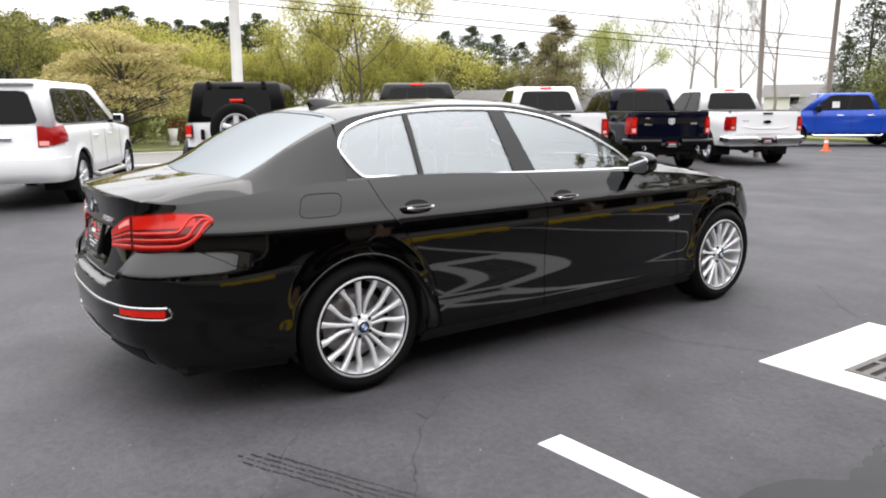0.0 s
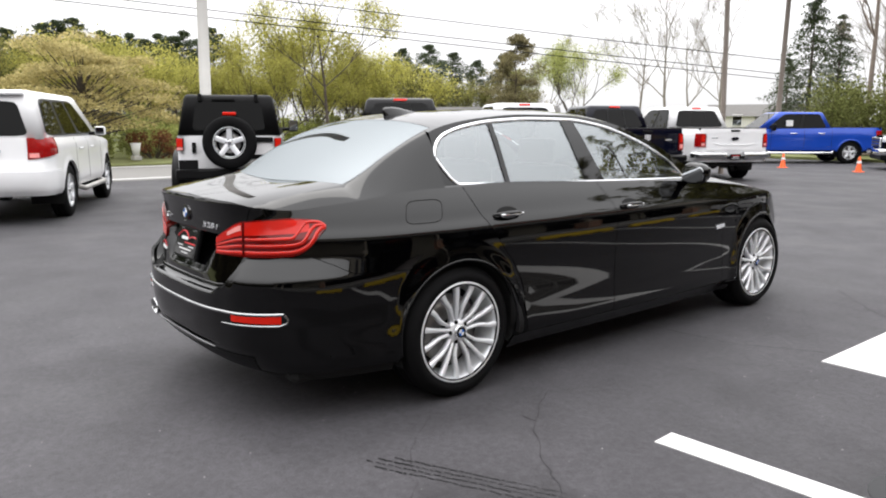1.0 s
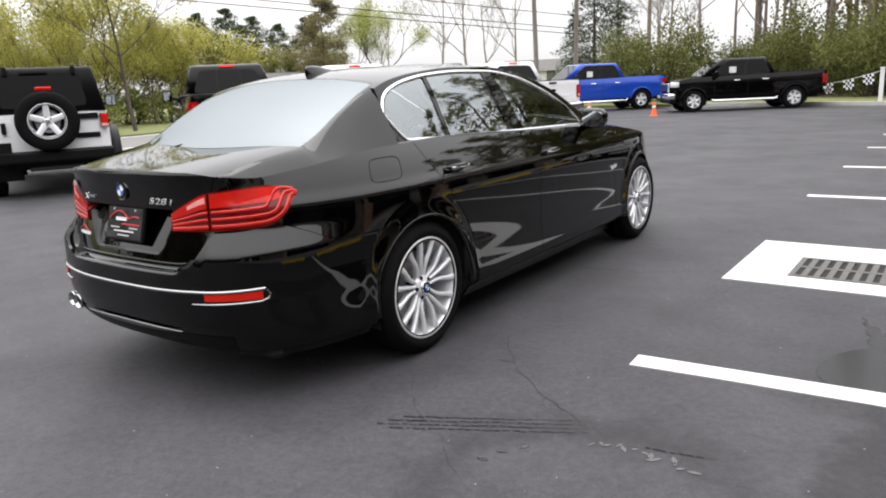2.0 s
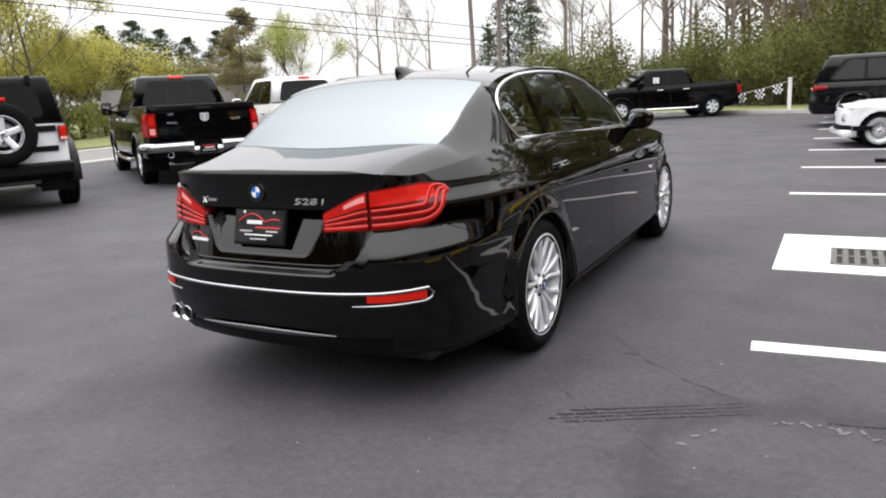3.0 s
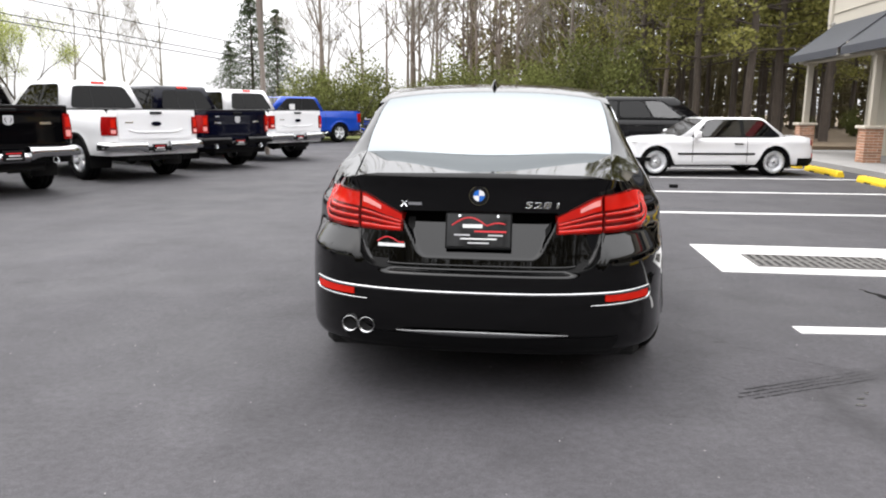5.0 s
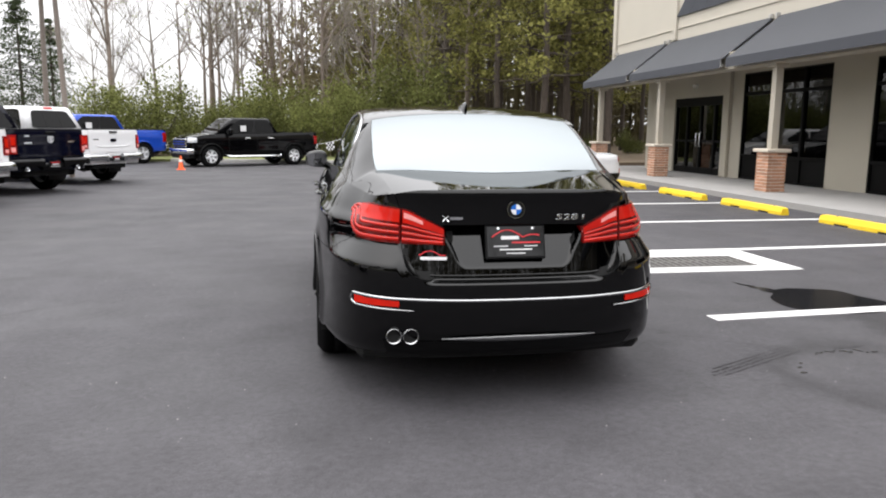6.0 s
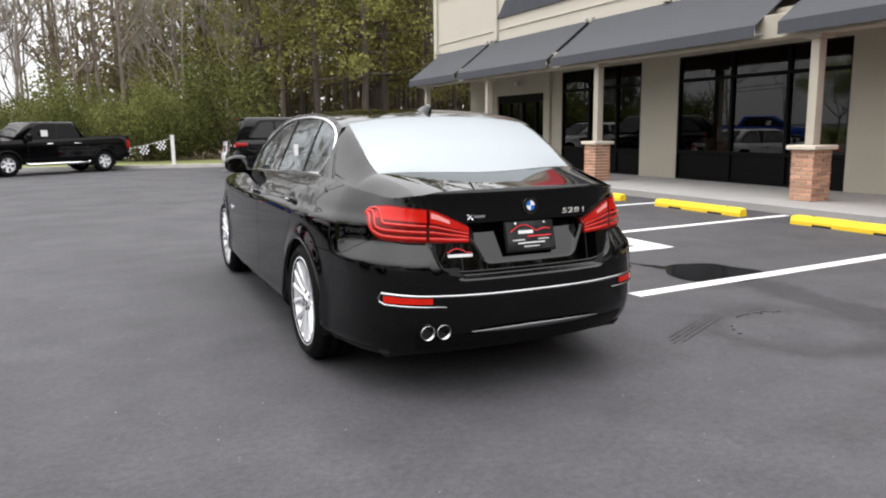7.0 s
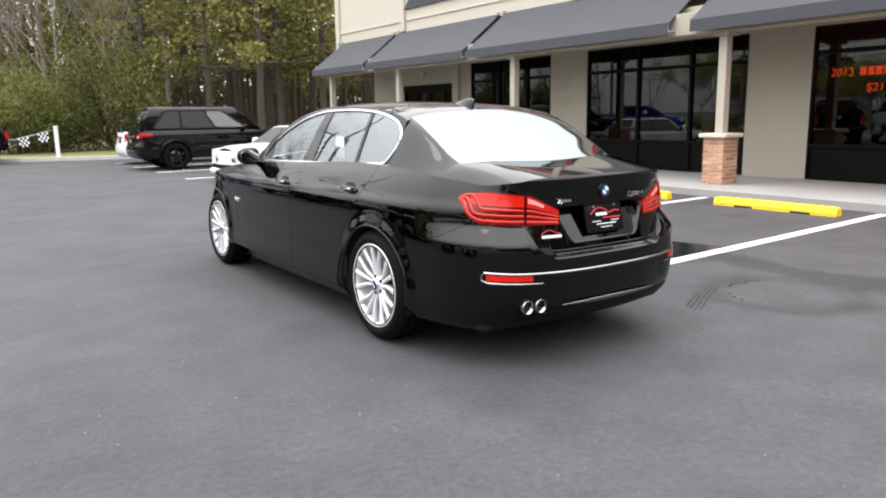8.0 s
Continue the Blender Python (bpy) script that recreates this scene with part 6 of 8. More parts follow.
    for sg in (1, -1):
        if ram:
            a, b, z0, z1 = 0.785, S(-0.93), 0.86, 1.24
        else:
            a, b, z0, z1 = 0.775, S(-0.98), 0.88, 1.22
        lampo = sh.panel("tail_lamp", M["lens_truck"], t, sg * a, sg * b, z0, z1, 12, 8, 0.016, 0.03, "red tail lamp")
        sh.panel("reverse_lens", M["lens_pale"], lampo, sg * (a + 0.03), sg * (a + 0.11), z0 + 0.035, z0 + (0.13 if ram else 0.10), 4, 3, 0.021, 0.006)
        sh.panel("lamp_core", M["lens_red"], lampo, sg * (a + 0.03), sg * (a + 0.11), z1 - 0.20, z1 - 0.05, 4, 3, 0.021, 0.006)
        sh.strip("lamp_divider", M["lens_deep"], lampo, [(sg * (a + 0.01), z1 - 0.235), (sg * (a + 0.12), z1 - 0.235)], 0.014, 0.022, 0.006)
        sh.strip("lamp_rim", M["lens_deep"], lampo, [(sg * (a + 0.008), z0 + 0.01), (sg * (a + 0.008), z1 - 0.01)], 0.012, 0.020, 0.006)
    bump = M[bumper]
    for sg in (1, -1):
        b = sh.panel("rear_bumper", bump, t, sg * 0.24, sg * S(-0.98), lambda s: 0.555 + 0.05 * smooth01((abs(s) - 0.24) / 0.15), 0.755, 16, 8, 0.05, 0.09, "bright rear bumper end", bulge=lambda v: 0.075 * math.sqrt(max(0.0, 1 - abs(2 * v - 0.7) ** 2 / 1.7)))
    sh.panel("bumper_middle", bump if ram else M["trim_black"], t, -0.25, 0.25, 0.52 if ram else 0.58, 0.66, 10, 5, 0.05, 0.08, bulge=lambda v: 0.05 * math.sin(math.pi * v))
    plate_on(t, -1.285, 0.63)
    if ram:
        for x in (-0.62, 0.62):
            e = lathe("exhaust_tip", [(0.0, 0.05), (0.01, 0.05), (0.01, 0.044), (-0.2, 0.042), (-0.2, 0.048)], M["chrome"], t, 20)
            e.matrix_local = Matrix.Translation((x, -1.24, 0.55)) @ Matrix.Rotation(radians(-90), 4, "Z")
    # nose
    k = headlamps(sh, t, 0.95, 1.14, 0.62, 4.25)
    part("grille", box_bm(-0.60, 0.60, 4.50, 4.58, 0.78, 1.10, 0.02, 2), M["chrome"], t, "chrome grille surround")
    for z in (0.84, 0.94, 1.04):
        part("grille_slot", box_bm(-0.56, 0.56, 4.575, 4.590, z - 0.03, z + 0.03, 0.006), M["dark_void"], t)
    part("front_bumper", box_bm(-0.95, 0.95, 4.36, 4.64, 0.50, 0.72, 0.06, 3), M["chrome"], t, smooth=True)
    part("air_dam", box_bm(-0.85, 0.85, 4.30, 4.55, 0.34, 0.50, 0.04, 2), M["trim_black"], t)
    side_mirrors(t, 1.10, 2.92, 1.36, M["trim_black"] if ram else paint, 0.10, 0.13)
    wheels_for(t, 0.965, wb, 0.41, 0.245, 0.27, 5 if ram else 6)
    part("chassis", box_bm(-0.55, 0.55, -1.05, 4.3, 0.38, 0.56, 0.03), M["dark_void"], t)
    part("rear_axle", cyl_bm(0.06, 1.5, 12, "x", at=(0, 0, 0.40)), M["dark_void"], t)
    part("differential", cyl_bm(0.14, 0.18, 16, "y", r2=0.10, at=(0.05, -0.02, 0.40)), M["dark_void"], t)
    part("seats", box_bm(-0.70, 0.70, 1.2, 1.5, 0.9, 1.45, 0.06, 2), M["seat"], t)
    # price paper in the side glass
    return t


pickup(pose(-8.05, 6.2, 0, 0, 0, 58) @ Matrix.Scale(0.965, 4), M["black_truck"], "black crew-cab pickup truck with chrome rear bumper and twin exhausts", "round")
pickup(pose(-7.36, 9.10, 0, 0, 0, 58) @ Matrix.Scale(0.93, 4), M["white_paint"], "white crew-cab pickup truck with square red tail lamps", "square")
pickup(pose(-6.92, 11.72, 0, 0, 0, 59) @ Matrix.Scale(0.92, 4), M["navy_paint"], "dark navy pickup truck parked between two white ones", "round", bumper="black_truck")
pickup(pose(-6.50, 14.55, 0, 0, 0, 59) @ Matrix.Scale(0.92, 4), M["white_paint"], "white pickup truck at the end of the row", "square")
blue = pickup(pose(-7.80, 24.9, 0, 0, 0, 138) @ Matrix.Scale(0.90, 4), M["blue_paint"], "bright blue pickup truck beside the traffic cones", "round", "pickups by the woods")
blk = pickup(pose(-2.15, 24.05, 0, 0, 0, 122) @ Matrix.Scale(0.86, 4), M["black_truck"], "black pickup truck with chrome nose parked by the kerb", "square", "pickups by the woods")
for tr in (blue, blk):
    part("window_label", box_bm(0.905, 0.908, 2.15, 2.40, 1.40, 1.62), M["white_plastic"], tr, "white price paper in the window")
    part("window_label", box_bm(-0.908, -0.905, 2.15, 2.40, 1.40, 1.62), M["white_plastic"], tr, "white price paper in the window")


def wagon(name, m, paint, label, d):
    """An estate-bodied car (SUV): lower shell, long cabin, rear hatch, lamps, bumpers, rails."""
    t = thing(name, m, label, d.get("category", "SUV"), d.get("group", ""))
    wb, L0, L1, hw = d["wb"], d["tail"], d["nose"], d["half"]
    belt, sill = d["belt"], d["sill"]
    outline = [(0, L0), (hw * 0.6, L0 + 0.02), (hw * 0.86, L0 + 0.09), (hw * 0.965, L0 + 0.26), (hw * 0.99, L0 + 0.6), (hw, 0.3), (hw, wb * 0.6), (hw * 0.985, wb), (hw * 0.94, wb + 0.42), (hw * 0.80, L1 - 0.16), (hw * 0.5, L1 - 0.04), (0, L1)]
    side = [(sill - 0.05, 0.07), (sill + 0.05, 0.012), (sill + 0.2, 0.004), (belt * 0.75, 0.012), (belt * 0.87, 0.006), (belt * 0.93, 0.02), (belt + 0.02, 0.06)]
    rear = [(sill - 0.05, 0.12), (sill + 0.08, 0.02), (sill + 0.22, 0.0), (sill + 0.34, 0.012), (sill + 0.42, 0.05), (belt, 0.085), (belt + 0.05, 0.09)]
    nose = [(sill - 0.05, 0.08), (sill + 0.1, 0.0), (belt * 0.65, 0.0), (belt * 0.8, 0.06 * d.get("nose_in", 1)), (belt * 0.95, 0.18 * d.get("nose_in", 1))]
    sh = Shell(outline, side, rear, nose, [(0, 0)], (0.0, wb), d["r"] + 0.055, sill, d["r"])
    S = sh.s_at_y
    fall = d.get("fall", 1.0)
    sh.shoulder = [(0, belt), (S(wb * 0.62), belt - 0.01), (S(wb * 0.78), belt - 0.03 * fall), (S(wb + 0.1), belt - 0.10 * fall), (S(L1 - 0.3), belt - 0.20 * fall), (sh.L, belt - 0.28 * fall)]
    sh.panel("body", paint, t, -sh.L, sh.L, sh.low, sh.top, 150, 12, 0.0, 0.03)
    wells(t, sh, wb, hw - 0.01, d["r"] + 0.05)
    close_top(sh, t, paint, "hood", wb * 0.66, L1 - 0.03, 14, 0.05)
    c0, c1, r0, r1, top = d["cab"]
    cab = Cab(c0, c1, hw * 0.90, belt - 0.015, r0, r1, hw * 0.70, top)
    cab.shell(t, paint, 0.09)
    glass = M["glass_dark"]
    hatch = sh.panel("hatch", paint, t, -hw * 0.70, hw * 0.70, sill + 0.40, belt - 0.01, 18, 8, 0.008, 0.03)
    if d.get("hatch", True):
        cab.pane("rear_window", t, 0, [(0.10, 0.06), (0.90, 0.06), (0.87, 0.76), (0.13, 0.76)], glass, label="dark tinted rear window")
        part("spoiler", box_bm(-hw * 0.66, hw * 0.66, r0 - 0.10, r0 + 0.10, top - 0.07, top - 0.025, 0.015, 2), paint, t)
        part("brake_light", box_bm(-0.16, 0.16, r0 - 0.108, r0 - 0.098, top - 0.062, top - 0.04), M["lens_red"], t)
    else:
        cab.pane("rear_window", t, 0, [(0.08, 0.10), (0.92, 0.10), (0.88, 0.90), (0.12, 0.90)], glass)
        close_top(sh, t, paint, "boot_lid", L0 + 0.02, c0 + 0.3, 10, 0.03)
    cab.pane("windshield", t, 2, [(0.05, 0.06), (0.95, 0.06), (0.92, 0.92), (0.08, 0.92)], M["glass_dark"])
    for face in (1, 3):
        f = (lambda q: q) if face == 1 else (lambda q: [(1 - u, v) for u, v in q][::-1])
        if d.get("band"):
            cab.pane("window_surround", t, face, f(list(d["band"])), M["trim_black"], 0.003)
        for q in d["panes"]:
            cab.pane("side_window", t, face, f(list(q)), d.get("front_glass", d.get("side_glass", glass)) if q is d["panes"][-1] else d.get("side_glass", glass))
    seam(sh, t, d["doors"], sill + 0.06, belt - 0.02)
    for sg in (1, -1):
        for y in d["handles"]:
            tube("door_handle", [sh.P(sg * S(y), belt * 0.84, 0.0), sh.P(sg * S(y + 0.03), belt * 0.84, 0.03), sh.P(sg * S(y + 0.15), belt * 0.84, 0.03), sh.P(sg * S(y + 0.18), belt * 0.84, 0.0)], 0.013, d.get("handle_mat", paint), t)
        lz0, lz1, lx, ly = d["lamp"]
        lampo = sh.panel("tail_lamp", M["lens_truck"], t, sg * lx, sg * S(ly), lambda s, a=lz0: a + 0.06 * smooth01((abs(s) - lx) / (S(ly) - lx)), lz1, 12, 7, 0.016, 0.03, "red tail lamp")
        sh.panel("reverse_lens", M["lens_pale"], lampo, sg * (lx + 0.02), sg * (lx + 0.15), lz0 + 0.02, lz0 + 0.08, 4, 3, 0.021, 0.006)
        sh.panel("reflector", M["lens_red"], t, sg * hw * 0.80, sg * (hw * 0.80 + 0.10), sill + 0.12, sill + 0.24, 4, 3, 0.008, 0.01)
        if d.get("step"):
            tube("side_step", [(sg * (hw - 0.06), 0.55, 0.40), (sg * (hw + 0.03), 0.62, 0.36), (sg * (hw + 0.03), wb - 0.62, 0.36), (sg * (hw - 0.06), wb - 0.55, 0.40)], 0.04, M["pole_steel"], t)
        if d.get("rails"):
            tube("roof_rail", [(sg * hw * 0.62, r0 + 0.15, top - 0.01), (sg * hw * 0.62, r0 + 0.25, top + 0.05), (sg * hw * 0.62, r1 - 0.2, top + 0.05), (sg * hw * 0.62, r1 - 0.1, top - 0.01)], 0.018, M["pole_steel"], t)
        if d.get("strip"):
            sh.strip("rub_strip", M["trim_black"], t, [(sg * S(0.45 + (wb - 0.9) * k / 20), d["strip"]) for k in range(21)], 0.045, 0.012, 0.014)
    bump = d.get("bumper", paint)
    sh.panel("rear_bumper", bump, t, -S(-0.50 if L0 < -0.9 else -0.45), S(-0.50 if L0 < -0.9 else -0.45), lambda s: sill - 0.03, sill + d.get("bump_h", 0.30), 50, 7, 0.022, 0.05)
    if d.get("plate", True):
        plate_on(t, sh.P(0.0001, belt * 0.72).y - 0.012, belt * 0.74)
        part("plate_garnish", box_bm(-0.34, 0.34, sh.P(0.0001, belt * 0.85).y - 0.03, sh.P(0.0001, belt * 0.85).y, belt * 0.835, belt * 0.875, 0.008, 2), M["chrome"], t)
    hz = d["head"]
    headlamps(sh, t, hz[0], hz[1], hw * 0.55, L1 - d.get("lamp_wrap", 0.30), d.get("head_mat"))
    part("grille", box_bm(-hw * 0.5, hw * 0.5, L1 - 0.12, L1 - (0.02 if d.get("bumper") else -0.004), hz[0] - 0.02, hz[1] - (0.05 if d.get("bumper") else 0.01), 0.02, 2), M["trim_black"], t)
    fb = M["trim_black"] if d.get("bumper") else paint
    fz = sill + (0.07 if d.get("bumper") else 0.0)
    if d.get("bumper"):
        for sg in (1, -1):
            sh.panel("front_bumper", fb, t, sg * S(L1 - 0.42), sg * (sh.L - 0.001), fz, fz + 0.085, 16, 4, 0.030, 0.045)
    else:
        part("front_bumper", box_bm(-hw * 0.84, hw * 0.84, L1 - 0.24, L1 + 0.04, fz, sill + 0.22, 0.04, 3), fb, t, smooth=True)
    if d.get("bumper"):
        part("front_valance", box_bm(-hw * 0.82, hw * 0.82, L1 - 0.24, L1 + 0.01, sill - 0.06, fz, 0.04, 3), paint, t, smooth=True)
    side_mirrors(t, hw + 0.08, wb * d.get("mirror", 0.66), belt + 0.06, paint, 0.085, 0.075)
    wheels_for(t, hw - 0.03, wb, d["r"], d["rim"], 0.22, d["spokes"], d.get("style", "star"), d.get("wheel_mat"), d.get("dark_wheels", False))
    part("chassis", box_bm(-hw * 0.6, hw * 0.6, L0 + 0.25, L1 - 0.3, sill - 0.05, sill + 0.1, 0.03), M["dark_void"], t)
    part("seats", box_bm(-hw * 0.7, hw * 0.7, wb * 0.30, wb * 0.38, sill + 0.2, belt + 0.18, 0.05, 2), M["seat"], t)
    return t


wagon("white_suv", pose(-8.60, -0.56, 0, 0, 0, 65), M["white_paint"], "white SUV with red tail lamps and silver side steps", dict(
    wb=2.79, tail=-1.10, nose=3.70, half=0.94, belt=1.16, sill=0.42, r=0.385, rim=0.235, spokes=6, cab=(-0.98, 2.62, -0.80, 1.75, 1.79), doors=(0.45, 1.25, 2.25), handles=(0.62, 1.42), lamp=(0.88, 1.16, 0.66, -0.66), head=(0.78, 0.95),
    panes=([(0.06, 0.08), (0.30, 0.08), (0.33, 0.80), (0.13, 0.80)], [(0.34, 0.08), (0.56, 0.08), (0.58, 0.80), (0.37, 0.80)], [(0.60, 0.08), (0.87, 0.08), (0.78, 0.80), (0.62, 0.80)]), step=True, rails=False, band=[(0.05, 0.05), (0.885, 0.05), (0.80, 0.84), (0.115, 0.84)]))
wagon("black_suv", pose(2.42, 17.45, 0, 0, 0, -90) @ Matrix.Scale(0.94, 4), M["graphite_paint"], "black SUV with black wheels parked nose-in at the shop", dict(
    wb=3.04, tail=-1.05, nose=4.05, half=0.95, belt=1.12, sill=0.36, r=0.385, rim=0.26, spokes=5, cab=(-0.95, 2.62, -0.62, 1.82, 1.78), doors=(0.48, 1.35, 2.40), handles=(0.66, 1.55), lamp=(0.90, 1.05, 0.60, -0.62), head=(0.76, 0.90),
    band=[(0.085, 0.07), (0.925, 0.07), (0.80, 0.87), (0.155, 0.87)], front_glass=M["glass_mid"],
    panes=([(0.105, 0.12), (0.315, 0.12), (0.325, 0.80), (0.195, 0.80)], [(0.340, 0.12), (0.600, 0.12), (0.595, 0.80), (0.345, 0.80)], [(0.618, 0.12), (0.860, 0.12), (0.790, 0.80), (0.612, 0.80)]), side_glass=M["glass_suv"], wheel_mat=M["trim_black"], dark_wheels=True))
wagon("white_coupe", pose(5.03, 12.30, 0, 0, 0, 100.5) @ Matrix.Scale(0.955, 4), M["white_paint"], "white old two-door coupe with black bumpers and dished mesh wheels", dict(
    category="car", wb=2.57, tail=-0.96, nose=3.12, half=0.82, belt=0.81, fall=0.42, sill=0.24, r=0.295, rim=0.225, spokes=16, style="mesh", cab=(-0.32, 2.06, 0.20, 1.42, 1.225), doors=(0.62, 1.80), handles=(0.72,), lamp=(0.60, 0.76, 0.42, -0.80), lamp_wrap=0.03, head=(0.47, 0.60), hatch=False,
    band=[(0.060, 0.03), (0.875, 0.03), (0.955, 0.91), (0.065, 0.91)], mirror=0.68, nose_in=0.2,
    panes=([(0.080, 0.08), (0.405, 0.08), (0.395, 0.87), (0.085, 0.87)], [(0.440, 0.08), (0.850, 0.08), (0.930, 0.87), (0.450, 0.87)]), bumper=M["trim_black"], bump_h=0.14, strip=0.47, side_glass=M["glass_bright"], handle_mat=M["trim_black"]))
wagon("white_car", pose(2.82, 20.6, 0, 0, 0, -90), M["white_paint"], "white saloon parked beyond the black SUV", dict(
    category="car", wb=2.75, tail=-1.05, nose=3.70, half=0.90, belt=0.96, sill=0.26, r=0.33, rim=0.22, spokes=7, cab=(-0.55, 2.3, 0.10, 1.40, 1.45), doors=(0.3, 1.3, 2.2), handles=(0.45, 1.45), lamp=(0.70, 0.92, 0.52, -0.70), head=(0.62, 0.76), hatch=False,
    panes=([(0.14, 0.10), (0.42, 0.10), (0.43, 0.84), (0.24, 0.84)], [(0.455, 0.10), (0.86, 0.10), (0.72, 0.84), (0.465, 0.84)])))


def offroader(m):
    t = thing("offroad_wagon", m, "white boxy off-roader with black hardtop and tail-mounted spare wheel", "SUV")
    wb = 2.95
    hw = 0.79
    outline = [(0, -0.74), (0.5, -0.738), (0.72, -0.725), (0.785, -0.66), (hw, -0.4), (hw, 1.0), (hw, 2.2), (0.70, 2.9), (0.62, 3.35), (0.52, 3.44), (0, 3.46)]
    sh = Shell(outline, [(0.5, 0.02), (0.62, 0.0), (1.1, 0.0), (1.2, 0.015)], [(0.5, 0.02), (0.62, 0.0), (1.2, 0.01)], [(0.5, 0.0), (1.2, 0.02)], [(0, 0)], (0.0, wb), 0.46, 0.55, 0.405)
    S = sh.s_at_y
    sh.shoulder = [(0, 1.17), (S(2.1), 1.17), (S(2.3), 1.16), (sh.L, 1.08)]
    paint, blk = M["white_paint"], M["trim_black"]
    sh.panel("body", paint, t, -sh.L, sh.L, sh.low, sh.top, 120, 10, 0, 0.03)
    wells(t, sh, wb, 0.85, 0.455)
    close_top(sh, t, paint, "hood", 1.95, 3.44, 12, 0.04)
    cab = Cab(-0.735, 2.05, 0.775, 1.165, -0.62, 1.72, 0.66, 1.79)
    cab.shell(t, blk, 0.06)
    cab.pane("rear_window", t, 0, [(0.14, 0.12), (0.86, 0.12), (0.86, 0.86), (0.14, 0.86)], M["glass_dark"], label="dark rear window")
    cab.pane("windshield", t, 2, [(0.06, 0.06), (0.94, 0.06), (0.94, 0.92), (0.06, 0.92)], M["glass_dark"])
    for face in (1, 3):
        f = (lambda q: q) if face == 1 else (lambda q: [(1 - u, v) for u, v in q][::-1])
        for a, b in ((0.06, 0.30), (0.36, 0.62), (0.66, 0.95)):
            cab.pane("side_window", t, face, f([(a, 0.14), (b, 0.14), (b, 0.84), (a, 0.84)]), M["glass_dark"])
    part("wiper", box_bm(-0.25, 0.10, -0.70, -0.66, 1.70, 1.72), blk, t)
    for x in (-0.42, 0.42):
        part("glass_hinge", box_bm(x - 0.03, x + 0.03, -0.70, -0.62, 1.68, 1.80, 0.01), blk, t)
    # flares
    for sg in (1, -1):
        for a in (0.0, wb):
            vs, fs = [], []
            for k in range(19):
                v = math.radians(-4 + 188 * k / 18)
                for x, r in ((hw - 0.03, 0.50), (hw + 0.02, 0.545), (hw + 0.13, 0.52), (hw + 0.14, 0.47)):
                    vs.append((sg * x, a + r * 1.08 * math.cos(v), 0.405 + r * math.sin(v)))
            fs = [(4 * k + j, 4 * k + j + 1, 4 * k + 5 + j, 4 * k + 4 + j) for k in range(18) for j in range(3)]
            mesh_object("wheel_flare", vs, fs, blk, t, "black wheel flare")
        lamp_ = part("tail_lamp", box_bm(sg * 0.735 - 0.055, sg * 0.735 + 0.055, -0.80, -0.72, 0.93, 1.13, 0.012, 2), blk, t)
        part("lens", box_bm(sg * 0.735 - 0.045, sg * 0.735 + 0.045, -0.812, -0.795, 0.99, 1.12, 0.006), M["lens_red"], lamp_)
        part("reverse_lens", box_bm(sg * 0.735 - 0.045, sg * 0.735 + 0.045, -0.812, -0.795, 0.94, 0.985, 0.006), M["lens_pale"], lamp_)
        part("door_hinge", box_bm(0.26 if sg > 0 else 0.26, 0.66, -0.775, -0.735, (1.06 if sg > 0 else 0.80), (1.14 if sg > 0 else 0.87), 0.01), blk, t)
    sh.panel("tailgate", paint, t, -0.60, 0.66, 0.66, 1.16, 16, 6, 0.012, 0.02)
    part("rear_bumper", box_bm(-0.80, 0.80, -0.92, -0.70, 0.50, 0.66, 0.03, 2), blk, t)
    part("gate_handle", box_bm(-0.56, -0.50, -0.79, -0.75, 0.90, 1.06, 0.01), blk, t)
    pl = part("number_plate", box_bm(-0.74, -0.46, -0.945, -0.925, 0.66, 0.80, 0.004), blk, t)
    # spare wheel on the tailgate
    sp = wheel(t, (0.0, 0, 0), 0.40, 0.235, 0.25, 5, False, "star")
    sp.name = "spare_wheel"
    sp.matrix_local = Matrix.Translation((0.02, -1.03, 1.06)) @ Matrix.Rotation(radians(-90), 4, "Z")
    part("spare_carrier", box_bm(-0.10, 0.14, -0.82, -0.74, 0.96, 1.16, 0.02), blk, t)
    tube("brake_light_stalk", [(0.02, -0.80, 1.30), (0.02, -0.82, 1.48)], 0.02, blk, t)
    part("brake_light", box_bm(-0.08, 0.12, -0.86, -0.80, 1.47, 1.52, 0.01), M["lens_red"], t)
    for x in (-0.5, 0.5):
        part("headlamp", cyl_bm(0.09, 0.06, 20, "y", at=(x * 0.8, 3.46, 0.96)), M["lens_clear"], t)
    part("front_bumper", box_bm(-0.80, 0.80, 3.50, 3.75, 0.52, 0.70, 0.03, 2), blk, t)
    part("bumper_bracket", box_bm(-0.3, 0.3, 3.40, 3.55, 0.56, 0.66), blk, t)
    side_mirrors(t, 0.97, 1.95, 1.30, blk, 0.09, 0.11)
    seam(sh, t, (0.62, 1.30, 2.10), 0.60, 1.15)
    wheels_for(t, 0.90, wb, 0.405, 0.235, 0.25, 5)
    part("chassis", box_bm(-0.45, 0.45, -0.7, 3.4, 0.42, 0.60, 0.02), M["dark_void"], t)
    part("rear_axle", cyl_bm(0.06, 1.4, 12, "x", at=(0, 0, 0.405)), M["dark_void"], t)
    part("muffler", cyl_bm(0.10, 0.7, 14, "x", at=(0.05, -0.55, 0.46)), M["brake"], t)
    return t


offroader(pose(-8.1, 2.75, 0, 0, 0, 62))


